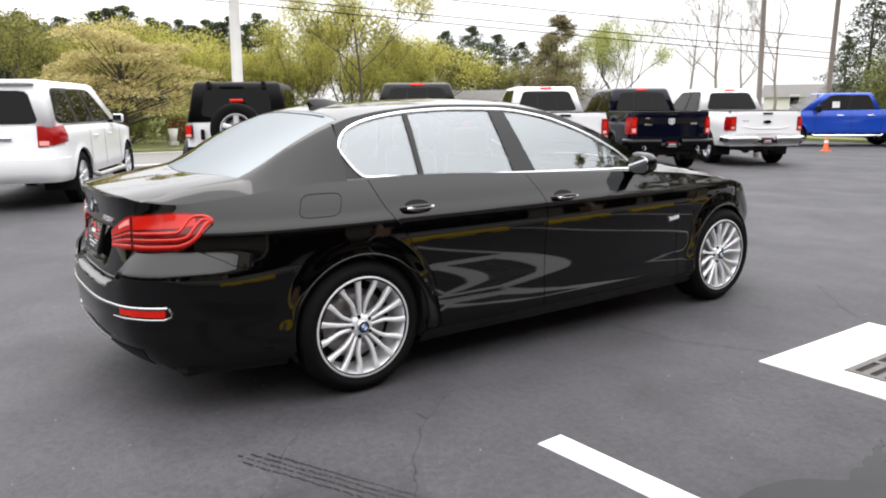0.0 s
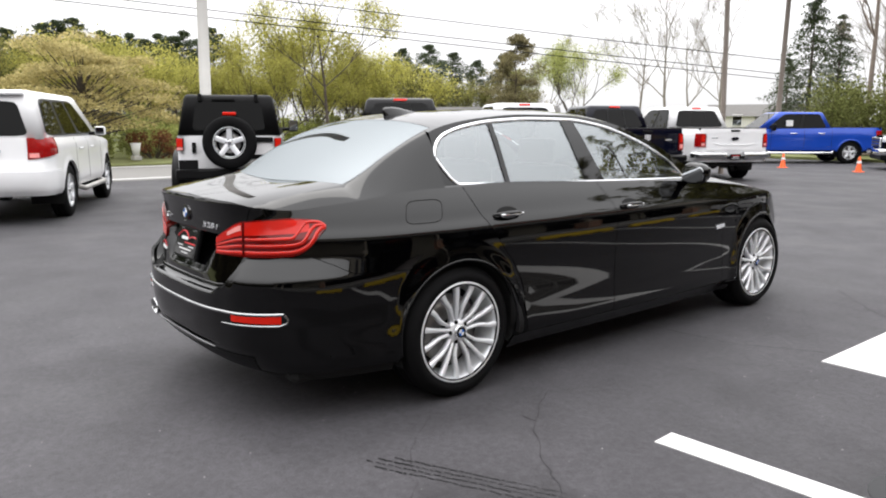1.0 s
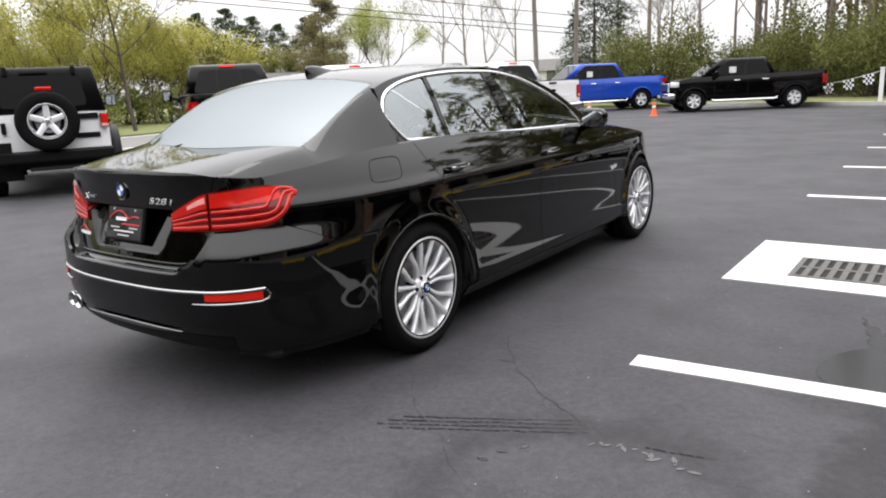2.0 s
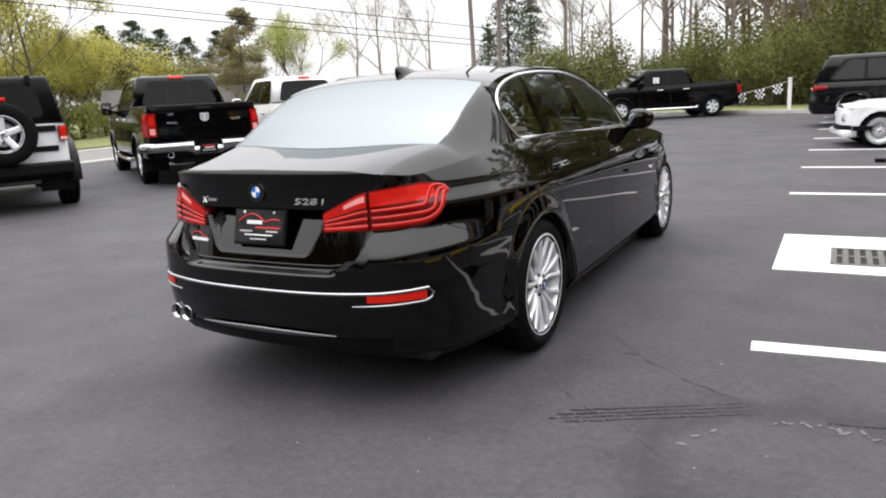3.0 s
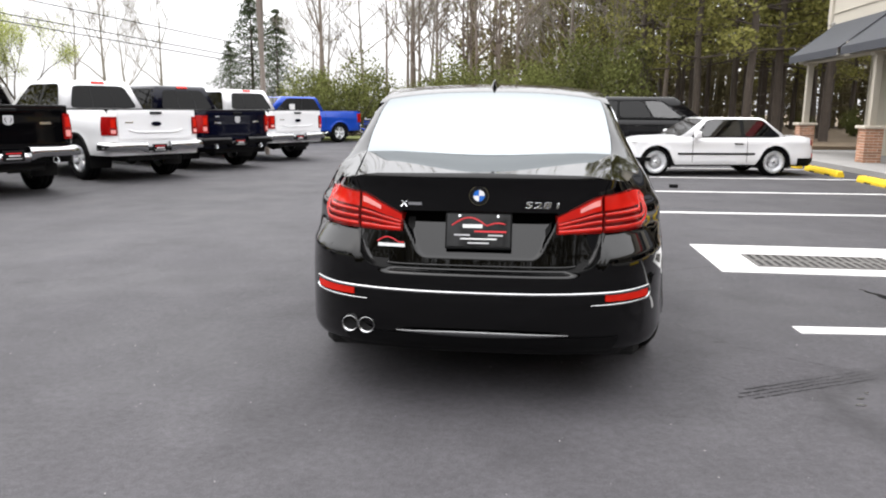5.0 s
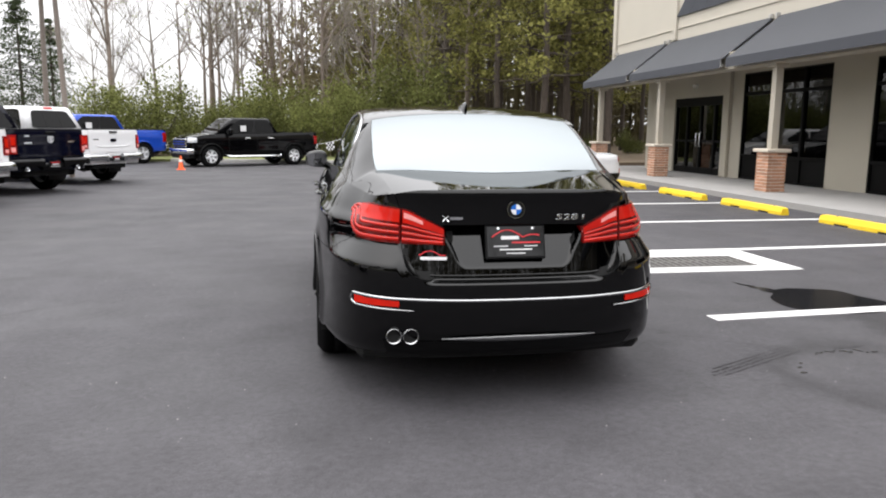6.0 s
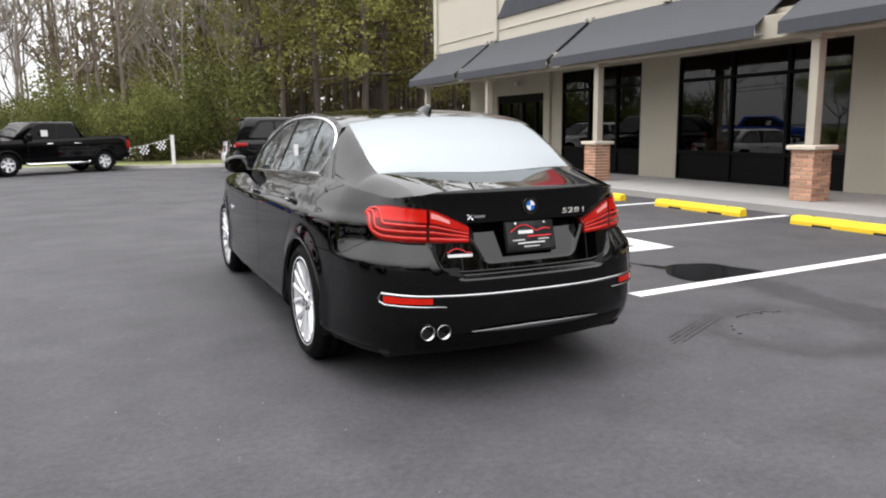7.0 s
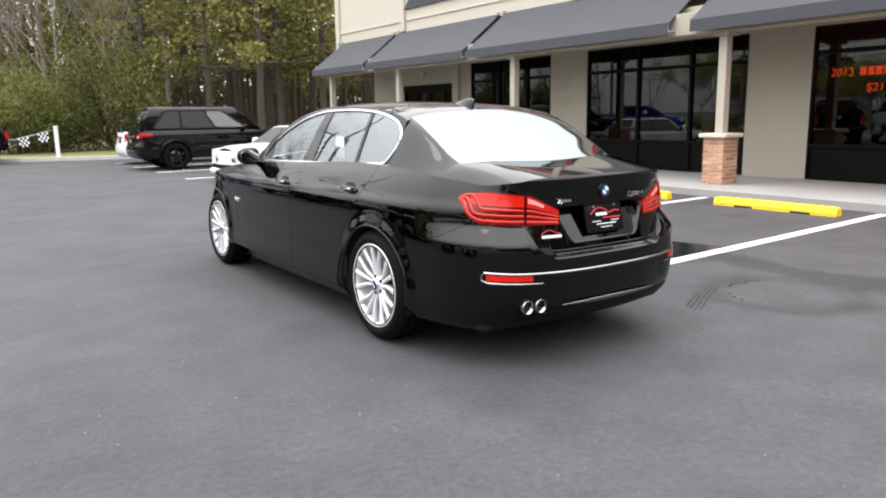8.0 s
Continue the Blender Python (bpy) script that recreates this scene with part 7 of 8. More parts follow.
# ---- trees, shrubs, poles, wires, far houses ----
class Limbs:
    """Collects tapered limbs and leaf quads of one tree."""

    def __init__(self, seed):
        self.r = random.Random(seed)
        self.v, self.f, self.tips = [], [], []
        self.lv, self.lf = [], []

    def limb(self, a, b, r0, r1, sides=5):
        d = (b - a)
        if d.length < 1e-4:
            return
        d.normalize()
        up = Vector((0, 0, 1)) if abs(d.z) < 0.9 else Vector((1, 0, 0))
        u = d.cross(up).normalized()
        w = u.cross(d)
        n = len(self.v)
        for p, r in ((a, r0), (b, r1)):
            for k in range(sides):
                t = 2 * math.pi * k / sides
                self.v.append(p + u * (r * math.cos(t)) + w * (r * math.sin(t)))
        for k in range(sides):
            l = (k + 1) % sides
            self.f.append((n + k, n + l, n + sides + l, n + sides + k))

    def grow(self, p, d, length, r, depth, spread=0.6, up=0.25, splits=(2, 3), wob=0.18, shrink=0.72):
        rnd = self.r
        steps = 3
        q, dd = p.copy(), d.normalized()
        for s in range(steps):
            dd = (dd + Vector((rnd.uniform(-wob, wob), rnd.uniform(-wob, wob), rnd.uniform(-wob, wob) + up * 0.12))).normalized()
            nq = q + dd * (length / steps)
            rr = r * (1 - 0.3 * (s + 1) / steps)
            self.limb(q, nq, r * (1 - 0.3 * s / steps), rr, 6 if depth > 2 else (4 if depth > 0 else 3))
            q = nq
            if depth <= 1:
                self.tips.append((q.copy(), dd.copy()))
        if depth <= 0:
            return
        for k in range(rnd.randint(*splits)):
            nd = dd + Vector((rnd.uniform(-1, 1), rnd.uniform(-1, 1), rnd.uniform(-0.4, 0.8) + up)) * spread
            self.grow(q, nd, length * rnd.uniform(shrink - 0.12, shrink + 0.1), r * 0.62, depth - 1, spread, up, splits, wob, shrink)

    def twigs(self, share, length):
        """Fine twigs at some of the tips."""
        rnd = self.r
        for q, d in self.tips:
            if rnd.random() < share:
                e = q + (d + Vector((rnd.uniform(-1, 1), rnd.uniform(-1, 1), rnd.uniform(-0.5, 0.9))) * 0.8).normalized() * length * rnd.uniform(0.5, 1.2)
                self.limb(q, e, 0.006, 0.002, 3)

    def leaf(self, p, size, flat=0.0):
        rnd = self.r
        n = Vector((rnd.uniform(-1, 1), rnd.uniform(-1, 1), rnd.uniform(-1, 1) + flat)).normalized()
        u = n.cross(Vector((rnd.uniform(-1, 1), rnd.uniform(-1, 1), rnd.uniform(-1, 1)))).normalized()
        w = n.cross(u)
        s = size * rnd.uniform(0.6, 1.35)
        k = len(self.lv)
        self.lv += [p - u * s, p - w * s * 0.55, p + u * s, p + w * s * 0.55]
        self.lf.append((k, k + 1, k + 2, k + 3))

    def cluster(self, p, rad, count, size, flat=0.0, squash=1.0):
        rnd = self.r
        for _ in range(count):
            q = Vector((rnd.gauss(0, 1), rnd.gauss(0, 1), rnd.gauss(0, 1))).normalized() * (rad * rnd.random() ** 0.45)
            q.z *= squash
            self.leaf(p + q, size, flat)

    def finish(self, name, label, category, bark, leaves, group=""):
        t = thing(name, None, label, category, group)
        if self.v:
            mesh_object("trunk", self.v, self.f, bark, t)
        if self.lv:
            mesh_object("crown", self.lv, self.lf, leaves, t, smooth=False)
        return t


def bare_tree(seed, h):
    L = Limbs(seed)
    tr = h * 0.0075 + 0.025
    p, d = Vector((0, 0, -0.1)), Vector((0, 0, 1))
    n = 7
    for k in range(n):
        q = p + (d + Vector((L.r.uniform(-0.05, 0.05), L.r.uniform(-0.05, 0.05), 0))) * (h * 0.8 / n)
        L.limb(p, q, tr * (1 - k / (n + 1)), tr * (1 - (k + 1) / (n + 1)), 7)
        if k >= 2:
            for _ in range(L.r.randint(2, 3)):
                a = L.r.uniform(0, 6.28)
                L.grow(q, Vector((math.cos(a), math.sin(a), L.r.uniform(0.5, 1.3))), h * L.r.uniform(0.09, 0.17), tr * (1 - k / n) * 0.42 + 0.008, 3, 0.6, 0.22)
        p = q
    L.grow(p, d, h * 0.12, tr * 0.2, 3, 0.5, 0.3)
    L.twigs(0.25, 0.7)
    for q, dd in L.tips:                       # a few opening buds
        if L.r.random() < 0.25:
            L.leaf(q, 0.07)
    return L


def open_tree(seed, h):
    """A wide bare tree that forks low into many fine twigs."""
    L = Limbs(seed)
    tr = h * 0.008 + 0.02
    lead = Vector((0, 0, -0.1))
    d = Vector((L.r.uniform(-0.06, 0.06), L.r.uniform(-0.06, 0.06), 1))
    for k in range(6):
        nxt = lead + d * (h * 0.11) + Vector((L.r.uniform(-0.12, 0.12), L.r.uniform(-0.12, 0.12), 0))
        L.limb(lead, nxt, tr * (1 - k / 7), tr * (1 - (k + 1) / 7), 7)
        if k >= 1:
            for _ in range(L.r.randint(1, 2)):
                a = L.r.uniform(0, 6.28)
                L.grow(nxt, Vector((math.cos(a), math.sin(a), L.r.uniform(0.7, 1.5))), h * L.r.uniform(0.12, 0.19), tr * 0.42 * (1 - k / 8), 4, 0.5, 0.14, (2, 3), 0.2, 0.7)
        lead = nxt
    L.grow(lead, d, h * 0.12, tr * 0.2, 3, 0.5, 0.2)
    L.twigs(0.45, 0.9)
    for q, dd in L.tips:
        if L.r.random() < 0.06:
            L.leaf(q, 0.05)
    return L


def layered_tree(seed, h, w, pads, count, size):
    """A low spreading tree whose blossom lies in flat tiers over a rounded dome."""
    L = Limbs(seed)
    L.limb(Vector((0, 0, -0.1)), Vector((0, 0, h * 0.3)), 0.14, 0.10, 7)
    for k in range(pads):
        a = 2.4 * k + L.r.uniform(-0.3, 0.3)
        f = (k + 0.5) / pads
        el = math.asin(0.08 + 0.92 * f)
        rr = L.r.uniform(0.78, 1.05)
        c = Vector((math.cos(a) * math.cos(el) * w * 0.5 * rr, math.sin(a) * math.cos(el) * w * 0.5 * rr, h * (0.24 + 0.68 * math.sin(el) * rr)))
        L.limb(Vector((0, 0, h * (0.15 + 0.4 * f))), c, 0.035, 0.008, 4)
        pad = L.r.uniform(0.55, 0.95) * w / 6.5
        for _ in range(count):
            q = Vector((L.r.gauss(0, 1), L.r.gauss(0, 1), 0)).normalized() * (pad * math.sqrt(L.r.random()))
            q.z = L.r.uniform(-0.13, 0.13) - 0.16 * (q.length / pad) ** 2
            L.leaf(c + q, size, 1.2)
    return L


def spring_tree(seed, h, density, size, spread=0.75, low=0.18, rad=0.55):
    L = Limbs(seed)
    L.grow(Vector((0, 0, -0.1)), Vector((0, 0, 1)), h * low + 0.3, h * 0.006 + 0.04, 0, 0, 0)
    top = L.tips[-1][0]
    L.tips = []
    for k in range(5):
        a = 6.28 * k / 5 + L.r.uniform(-0.4, 0.4)
        L.grow(top, Vector((math.cos(a) * spread, math.sin(a) * spread, 1)), h * 0.26, h * 0.004 + 0.018, 3, 0.6, 0.28, (2, 3), 0.2, 0.74)
    for q, d in L.tips:
        L.cluster(q, rad, density, size)
    return L


def pine_tree(seed, h, crown_from, wid, leaf=0.20, dens=10):
    L = Limbs(seed)
    tr = h * 0.008 + 0.045
    n = 8
    pts = [Vector((L.r.uniform(-0.1, 0.1) * k / 3, L.r.uniform(-0.1, 0.1) * k / 3, h * k / n - (0.1 if k == 0 else 0))) for k in range(n + 1)]
    for k in range(n):
        L.limb(pts[k], pts[k + 1], tr * (1 - 0.85 * k / n), tr * (1 - 0.85 * (k + 1) / n), 7)
    z = h * crown_from
    while z < h:
        f = (z - h * crown_from) / (h * (1 - crown_from))
        base = pts[0].lerp(pts[-1], z / h)
        base.z = z
        reach = wid * (1 - f) ** 0.7 * L.r.uniform(0.5, 1.1) + 0.25
        for _ in range(L.r.randint(2, 4)):
            a = L.r.uniform(0, 6.28)
            e = base + Vector((math.cos(a) * reach, math.sin(a) * reach, L.r.uniform(-0.1, 0.35) * reach))
            mid = base.lerp(e, 0.55) + Vector((0, 0, -0.08 * reach))
            L.limb(base, mid, tr * 0.22 * (1 - f) + 0.012, 0.014, 4)
            L.limb(mid, e, 0.014, 0.006, 3)
            for w in (0.5, 0.7, 0.88, 1.0):
                if L.r.random() < 0.85:
                    L.cluster(base.lerp(e, w), 0.45 + 0.12 * reach, dens, leaf, 0.5, 0.55)
        z += h * 0.035 * L.r.uniform(0.7, 1.4)
    for _ in range(6):                          # dead lower stubs
        z = h * crown_from * L.r.uniform(0.3, 1)
        a = L.r.uniform(0, 6.28)
        L.limb(Vector((0, 0, z)), Vector((math.cos(a) * 0.9, math.sin(a) * 0.9, z + 0.15)), 0.018, 0.004, 3)
    return L


def spruce_tree(seed, h, wid):
    L = Limbs(seed)
    L.limb(Vector((0, 0, -0.1)), Vector((0, 0, h)), h * 0.014 + 0.04, 0.01, 7)
    z = h * 0.08
    while z < h * 0.985:
        f = z / h
        for k in range(6):
            reach = wid * (1 - f) ** 0.8 * L.r.uniform(0.55, 1.2) + 0.08
            a = 6.28 * k / 6 + L.r.uniform(-0.5, 0.5)
            b = Vector((0, 0, z + L.r.uniform(-0.15, 0.15)))
            m = b + Vector((math.cos(a) * reach * 0.6, math.sin(a) * reach * 0.6, -0.10 * reach))
            e = b + Vector((math.cos(a) * reach, math.sin(a) * reach, -0.32 * reach))
            L.limb(b, m, 0.022, 0.012, 3)
            L.limb(m, e, 0.012, 0.004, 3)
            for w in (0.25, 0.45, 0.65, 0.82, 1.0):
                c = b.lerp(m, w / 0.6) if w < 0.6 else m.lerp(e, (w - 0.6) / 0.4)
                L.cluster(c + Vector((0, 0, -0.08)), 0.20 + 0.12 * reach, 16, 0.075, 0.2, 0.6)
        z += h * 0.045 * L.r.uniform(0.85, 1.15)
    return L


def shrub(seed, h, w, count, size, holes=0.25):
    L = Limbs(seed)
    blobs = []
    for k in range(14):
        a = L.r.uniform(0, 6.28)
        rr = w * 0.5 * math.sqrt(L.r.random()) * 0.8
        zc = h * L.r.uniform(0.12, 0.80) * (1 - 0.35 * rr / (w * 0.5))
        blobs.append((Vector((math.cos(a) * rr, math.sin(a) * rr, zc)), h * L.r.uniform(0.13, 0.24)))
        L.limb(Vector((math.cos(a) * 0.1, math.sin(a) * 0.1, -0.05)), blobs[-1][0], 0.035, 0.01, 4)
    for _ in range(count):
        c, r = L.r.choice(blobs)
        d = Vector((L.r.gauss(0, 1), L.r.gauss(0, 1), L.r.gauss(0, 1))).normalized()
        L.leaf(c + d * r * (L.r.uniform(0.35, 1.1) + abs(L.r.gauss(0, 0.18))), size, 0.3)
    return L


MASTERS = {}


def plant(kind, x, y, scale=1.0, turn=0.0, z=0.05, stretch=1.0):
    """Sets a tree of a kind: the first of each kind is moved there, the others are copies of it."""
    m = Matrix.Translation((x, y, z)) @ Matrix.Rotation(turn, 4, "Z") @ Matrix.Diagonal((scale, scale, scale * stretch, 1))
    ob, used = MASTERS[kind]
    if not used:
        ob.matrix_basis = m
        MASTERS[kind] = (ob, True)
        return ob
    s = ob.scale.copy()
    return copy_thing(ob, m @ Matrix.Diagonal((1 / s.x, 1 / s.y, 1 / s.z, 1)))


def master(kind, limbs, name, label, bark, leaves, category="tree", group=""):
    MASTERS[kind] = (limbs.finish(name, label, category, M[bark], M[leaves], group), False)


for k in range(4):
    master("bare%d" % k, bare_tree(11 + k, 13.0), "bare_tree", "tall bare tree with thin grey branches against the sky", "bark_twig", "leaf_lime", group="bare trees")
for k in range(2):
    master("open%d" % k, open_tree(21 + k, 12.0), "bare_tree", "wide bare tree forking into fine grey twigs", "bark_pale", "leaf_lime", group="bare trees")
for k in range(3):
    master("pine%d" % k, pine_tree(31 + k, 15.0, (0.22, 0.36, 0.48)[k], 3.0, 0.10, 16), "pine_tree", "tall pine with a bare trunk and olive needle clumps", "bark", "leaf_olive", group="pines of the woods")
for k in range(3):
    master("spring%d" % k, spring_tree(51 + k, 7.5, 20, 0.066, 0.95, 0.06, 0.72), "spring_tree", "broad tree in fresh yellow-green spring leaf", "bark", "leaf_yellow", group="spring trees across the street")
def young_leaf_tree(seed, h, count, size, rad):
    """An open tree with a light veil of young leaves round its twigs."""
    L = open_tree(seed, h)
    for q, d in L.tips:
        L.cluster(q, rad, count, size)
    return L


master("sparse0", young_leaf_tree(66, 8.5, 11, 0.046, 0.55), "sparse_tree", "tall thin tree with sparse yellow-green young leaves", "bark", "leaf_yellow")
master("lime0", spring_tree(62, 8.5, 34, 0.055, 0.85, 0.22, 0.62), "lime_tree", "slim tree in bright lime-green young leaf", "bark", "leaf_lime")
master("dogwood0", layered_tree(63, 4.7, 5.9, 70, 300, 0.058), "blossom_tree", "low spreading tree covered in cream blossom", "bark", "leaf_cream")
master("far_pine1", pine_tree(74, 10.0, 0.12, 4.2, 0.10, 34), "far_pine", "dark rounded pine behind the spring trees", "bark", "leaf_dark", group="dark pines across the street")
master("far_pine0", pine_tree(71, 10.0, 0.16, 3.6, 0.10, 30), "far_pine", "dark rounded pine behind the spring trees", "bark", "leaf_dark", group="dark pines across the street")
for k in range(2):
    master("olive%d" % k, spring_tree(75 + k, 9.0, 14, 0.085, 0.85, 0.10, 0.8), "olive_tree", "broad olive-brown tree in early leaf behind the hedges", "bark", "leaf_olive", group="olive trees across the street")
master("rusty0", pine_tree(72, 10.0, 0.04, 4.6, 0.10, 44), "rusty_conifer", "brownish conifer standing alone by the street", "bark", "leaf_brown")
master("spruce0", spruce_tree(73, 10.0, 4.0), "spruce", "dark pointed spruce with drooping boughs", "bark", "leaf_dark")
for k in range(3):
    master("shrub%d" % k, shrub(81 + k, 3.6, 4.2, 7000, 0.060), "shrub", "dense evergreen shrub at the edge of the woods", "bark", "leaf_green", "shrub", "shrubs along the woods")
master("hedge0", shrub(85, 2.2, 3.2, 2000, 0.075), "hedge_shrub", "low green shrub on the far verge", "bark", "leaf_lime", "shrub", "shrubs across the street")

master("red_shrub0", shrub(87, 1.3, 1.9, 1200, 0.05), "red_shrub", "low reddish-brown shrub under the blossom tree", "bark", "leaf_red", "shrub", "shrubs across the street")

rng = random.Random(4)
# shrubs along the kerb of the woods
for k in range(14):
    x = -9.5 + 2.15 * k + rng.uniform(-0.7, 0.7)
    if x > 5.0:
        continue
    plant("shrub%d" % (k % 3), x, 29.6 + 0.02 * k + rng.uniform(-0.6, 1.2) - (0.12 * max(0, x)), rng.choice((0.62, 0.8, 0.95, 1.1, 1.25)) * (0.8 if x < -5 else (1.0 if x < 5.5 else 0.55)), rng.uniform(0, 6), stretch=1.18)
for k in range(12):
    x = -12 + 2.9 * k + rng.uniform(-1.0, 1.0)
    plant("shrub%d" % ((k + 1) % 3), x, 33.0 + rng.uniform(-1, 1.5), rng.choice((0.75, 0.95, 1.1, 1.25)) * (0.65 if x < -5 else (0.9 if x < 4.5 else 0.4)), rng.uniform(0, 6), stretch=1.2)
# pines of the woods, thin at the left, dense to the right
for k in range(42):
    x = 0.5 + 33.0 * rng.random() ** 1.1
    y = 33.5 + 20 * rng.random()
    plant("pine%d" % (k % 3), x, y, rng.uniform(0.75, 1.15), rng.uniform(0, 6))
for k in range(20):
    x = -13.0 + 20.0 * rng.random()
    plant(("bare%d" % (k % 4)) if k % 3 else ("open%d" % (k % 2)), x, 32.5 + 16 * rng.random(), rng.uniform(0.75, 1.2), rng.uniform(0, 6))
for x, y, k in ((7.2, 28.6, 0), (8.8, 26.8, 0), (10.6, 29.0, 0), (12.0, 27.4, 0), (14.4, 26.2, 0), (9.6, 32.0, 0), (13.2, 31.0, 0), (5.4, 31.6, 0), (11.4, 32.2, 0)):
    plant("pine%d" % k, x, y, rng.uniform(0.9, 1.2), rng.uniform(0, 6))
for k in range(14):
    plant("pine%d" % (1 + k % 2), 5.0 + 20.0 * rng.random(), 35.0 + 14 * rng.random(), rng.uniform(0.8, 1.15), rng.uniform(0, 6))
for k in range(10):
    plant("pine%d" % (k % 3), 17 + 9 * rng.random(), 21 + 12 * rng.random(), rng.uniform(0.8, 1.1), rng.uniform(0, 6))
for x, y, k in ((-5.0, 38, 0), (-3.4, 42, 1), (-6.6, 40, 2), (-2.6, 36, 3), (-4.2, 45, 0), (-1.6, 40, 1), (-7.6, 44, 2)):
    plant("bare%d" % k, x, y, rng.uniform(0.85, 1.15), rng.uniform(0, 6))
for x, y, sc in ((-4.6, 31.0, 0.8), (-2.4, 30.6, 0.95), (-6.6, 32.0, 0.7)):
    plant("shrub1", x, y, sc, x, stretch=1.1)
# bare group far along the street, and the lone conifers there
for x, y, s in ((-36, 52, 1.15), (-32, 50, 1.3), (-30, 55, 1.2), (-38, 47, 0.8), (-34.5, 57, 1.1), (-14.0, 47, 1.1), (-12.0, 40, 0.9), (-16.5, 53, 1.0)):
    plant("open%d" % rng.randint(0, 1), x, y, s, rng.uniform(0, 6))
for x, y, s in ((-19.6, 48, 0.98), (-17.4, 47, 0.80), (-22.3, 50.5, 0.62)):
    plant("spruce0", x, y, s, rng.uniform(0, 6))
plant("rusty0", -26.1, 27.1, 0.60, 1.0)
plant("rusty0", -27.6, 27.9, 0.47, 2.5)
plant("lime0", -27.0, 32.8, 0.78, 0.3)
plant("lime0", -30.5, 33.5, 0.62, 2.3)
plant("dogwood0", -23.2, 4.1, 0.95, 0.4)
plant("olive0", -26.5, 0.4, 0.66, 2.1)
plant("olive1", -29.5, 3.0, 0.60, 1.1)
plant("olive1", -25.0, -3.5, 0.7, 0.4)
plant("sparse0", -22.6, 13.2, 1.0, 0.5)
plant("sparse0", -27.0, 17.0, 0.52, 2.2)
plant("sparse0", -30.5, 11.5, 0.46, 4.2)
for k in range(18):
    a = radians(78 - 1.28 * k)
    d = rng.uniform(33, 41)
    plant("spring%d" % (k % 3), 3.5 - d * math.sin(a), -2 + d * math.cos(a), rng.choice((0.66, 0.72, 0.78, 0.84, 0.92, 0.98)), rng.uniform(0, 6), stretch=rng.uniform(0.9, 1.1))
for k in range(15):
    a = radians(90 - 2.7 * k)
    d = rng.uniform(44, 50)
    plant("olive%d" % (k % 2), 3.5 - d * math.sin(a), -2 + d * math.cos(a), (0.84 if k < 3 else 0.56) + rng.uniform(-0.06, 0.06) - 0.006 * k, rng.uniform(0, 6))
for k in range(26):
    a = radians(91 - 0.92 * k)
    d = rng.uniform(52, 64)
    plant("far_pine%d" % (k % 2), 3.5 - d * math.sin(a), -2 + d * math.cos(a), rng.uniform(0.62, 0.77), rng.uniform(0, 6))
for k in range(6):
    a = radians(56 - 1.9 * k)
    d = rng.uniform(52, 60)
    plant("far_pine1", 3.5 - d * math.sin(a), -2 + d * math.cos(a), rng.uniform(0.58, 0.70), rng.uniform(0, 6))
for k in range(9):
    a = radians(59 - 1.75 * k)
    d = rng.uniform(44, 50)
    plant("olive%d" % (k % 2), 3.5 - d * math.sin(a), -2 + d * math.cos(a), rng.uniform(0.56, 0.70) - 0.018 * k, rng.uniform(0, 6))
for k in range(30):
    if 18.5 < -6 + 1.35 * k < 31.5:             # the house stands here
        continue
    plant("hedge0", -30.0 + rng.uniform(-2.5, 2.5), -6 + 1.35 * k, rng.uniform(0.8, 1.2), rng.uniform(0, 6))
for x, y, sc in ((-25.2, 4.6, 0.62), (-24.8, 6.3, 0.5), (-25.8, 7.6, 0.7), (-26.0, 2.6, 0.7), (-24.2, 7.4, 0.28)):
    plant("hedge0", x, y, sc, x)
for k in range(9):                              # hedge before the house
    plant("hedge0", -28.0 + 0.95 * k + rng.uniform(-0.3, 0.3), 19.8 + 1.05 * k + rng.uniform(-0.3, 0.3), rng.uniform(0.55, 0.75), rng.uniform(0, 6))
plant("red_shrub0", -24.0, 6.6, 1.0, 0.4)
plant("red_shrub0", -23.6, 8.1, 0.7, 2.4)
yard = thing("yard_ornament", Matrix.Translation((-22.0, 5.35, 0.1)), "small white weathered ornament on the far lawn", "ornament")
part("foot", box_bm(-0.16, 0.16, -0.14, 0.14, 0, 0.16, 0.03, 2), M["kerb"], yard)
part("bowl", cyl_bm(0.10, 0.42, 14, r2=0.17, at=(0, 0, 0.36)), M["white_plastic"], yard, smooth=True)
plant("far_pine0", -27, -6.5, 0.85, 2.0)
plant("far_pine0", -24, -11.0, 1.1, 4.0)
# unseen trees added behind the camera to hold back low sky light
for k in range(12):
    a = radians(100 + 15 * k)
    d = rng.uniform(34, 46)
    plant(("far_pine0", "pine1", "spring1", "pine2")[k % 4], -d * math.sin(a), -6 + d * math.cos(a), rng.uniform(0.8, 1.1), rng.uniform(0, 6))


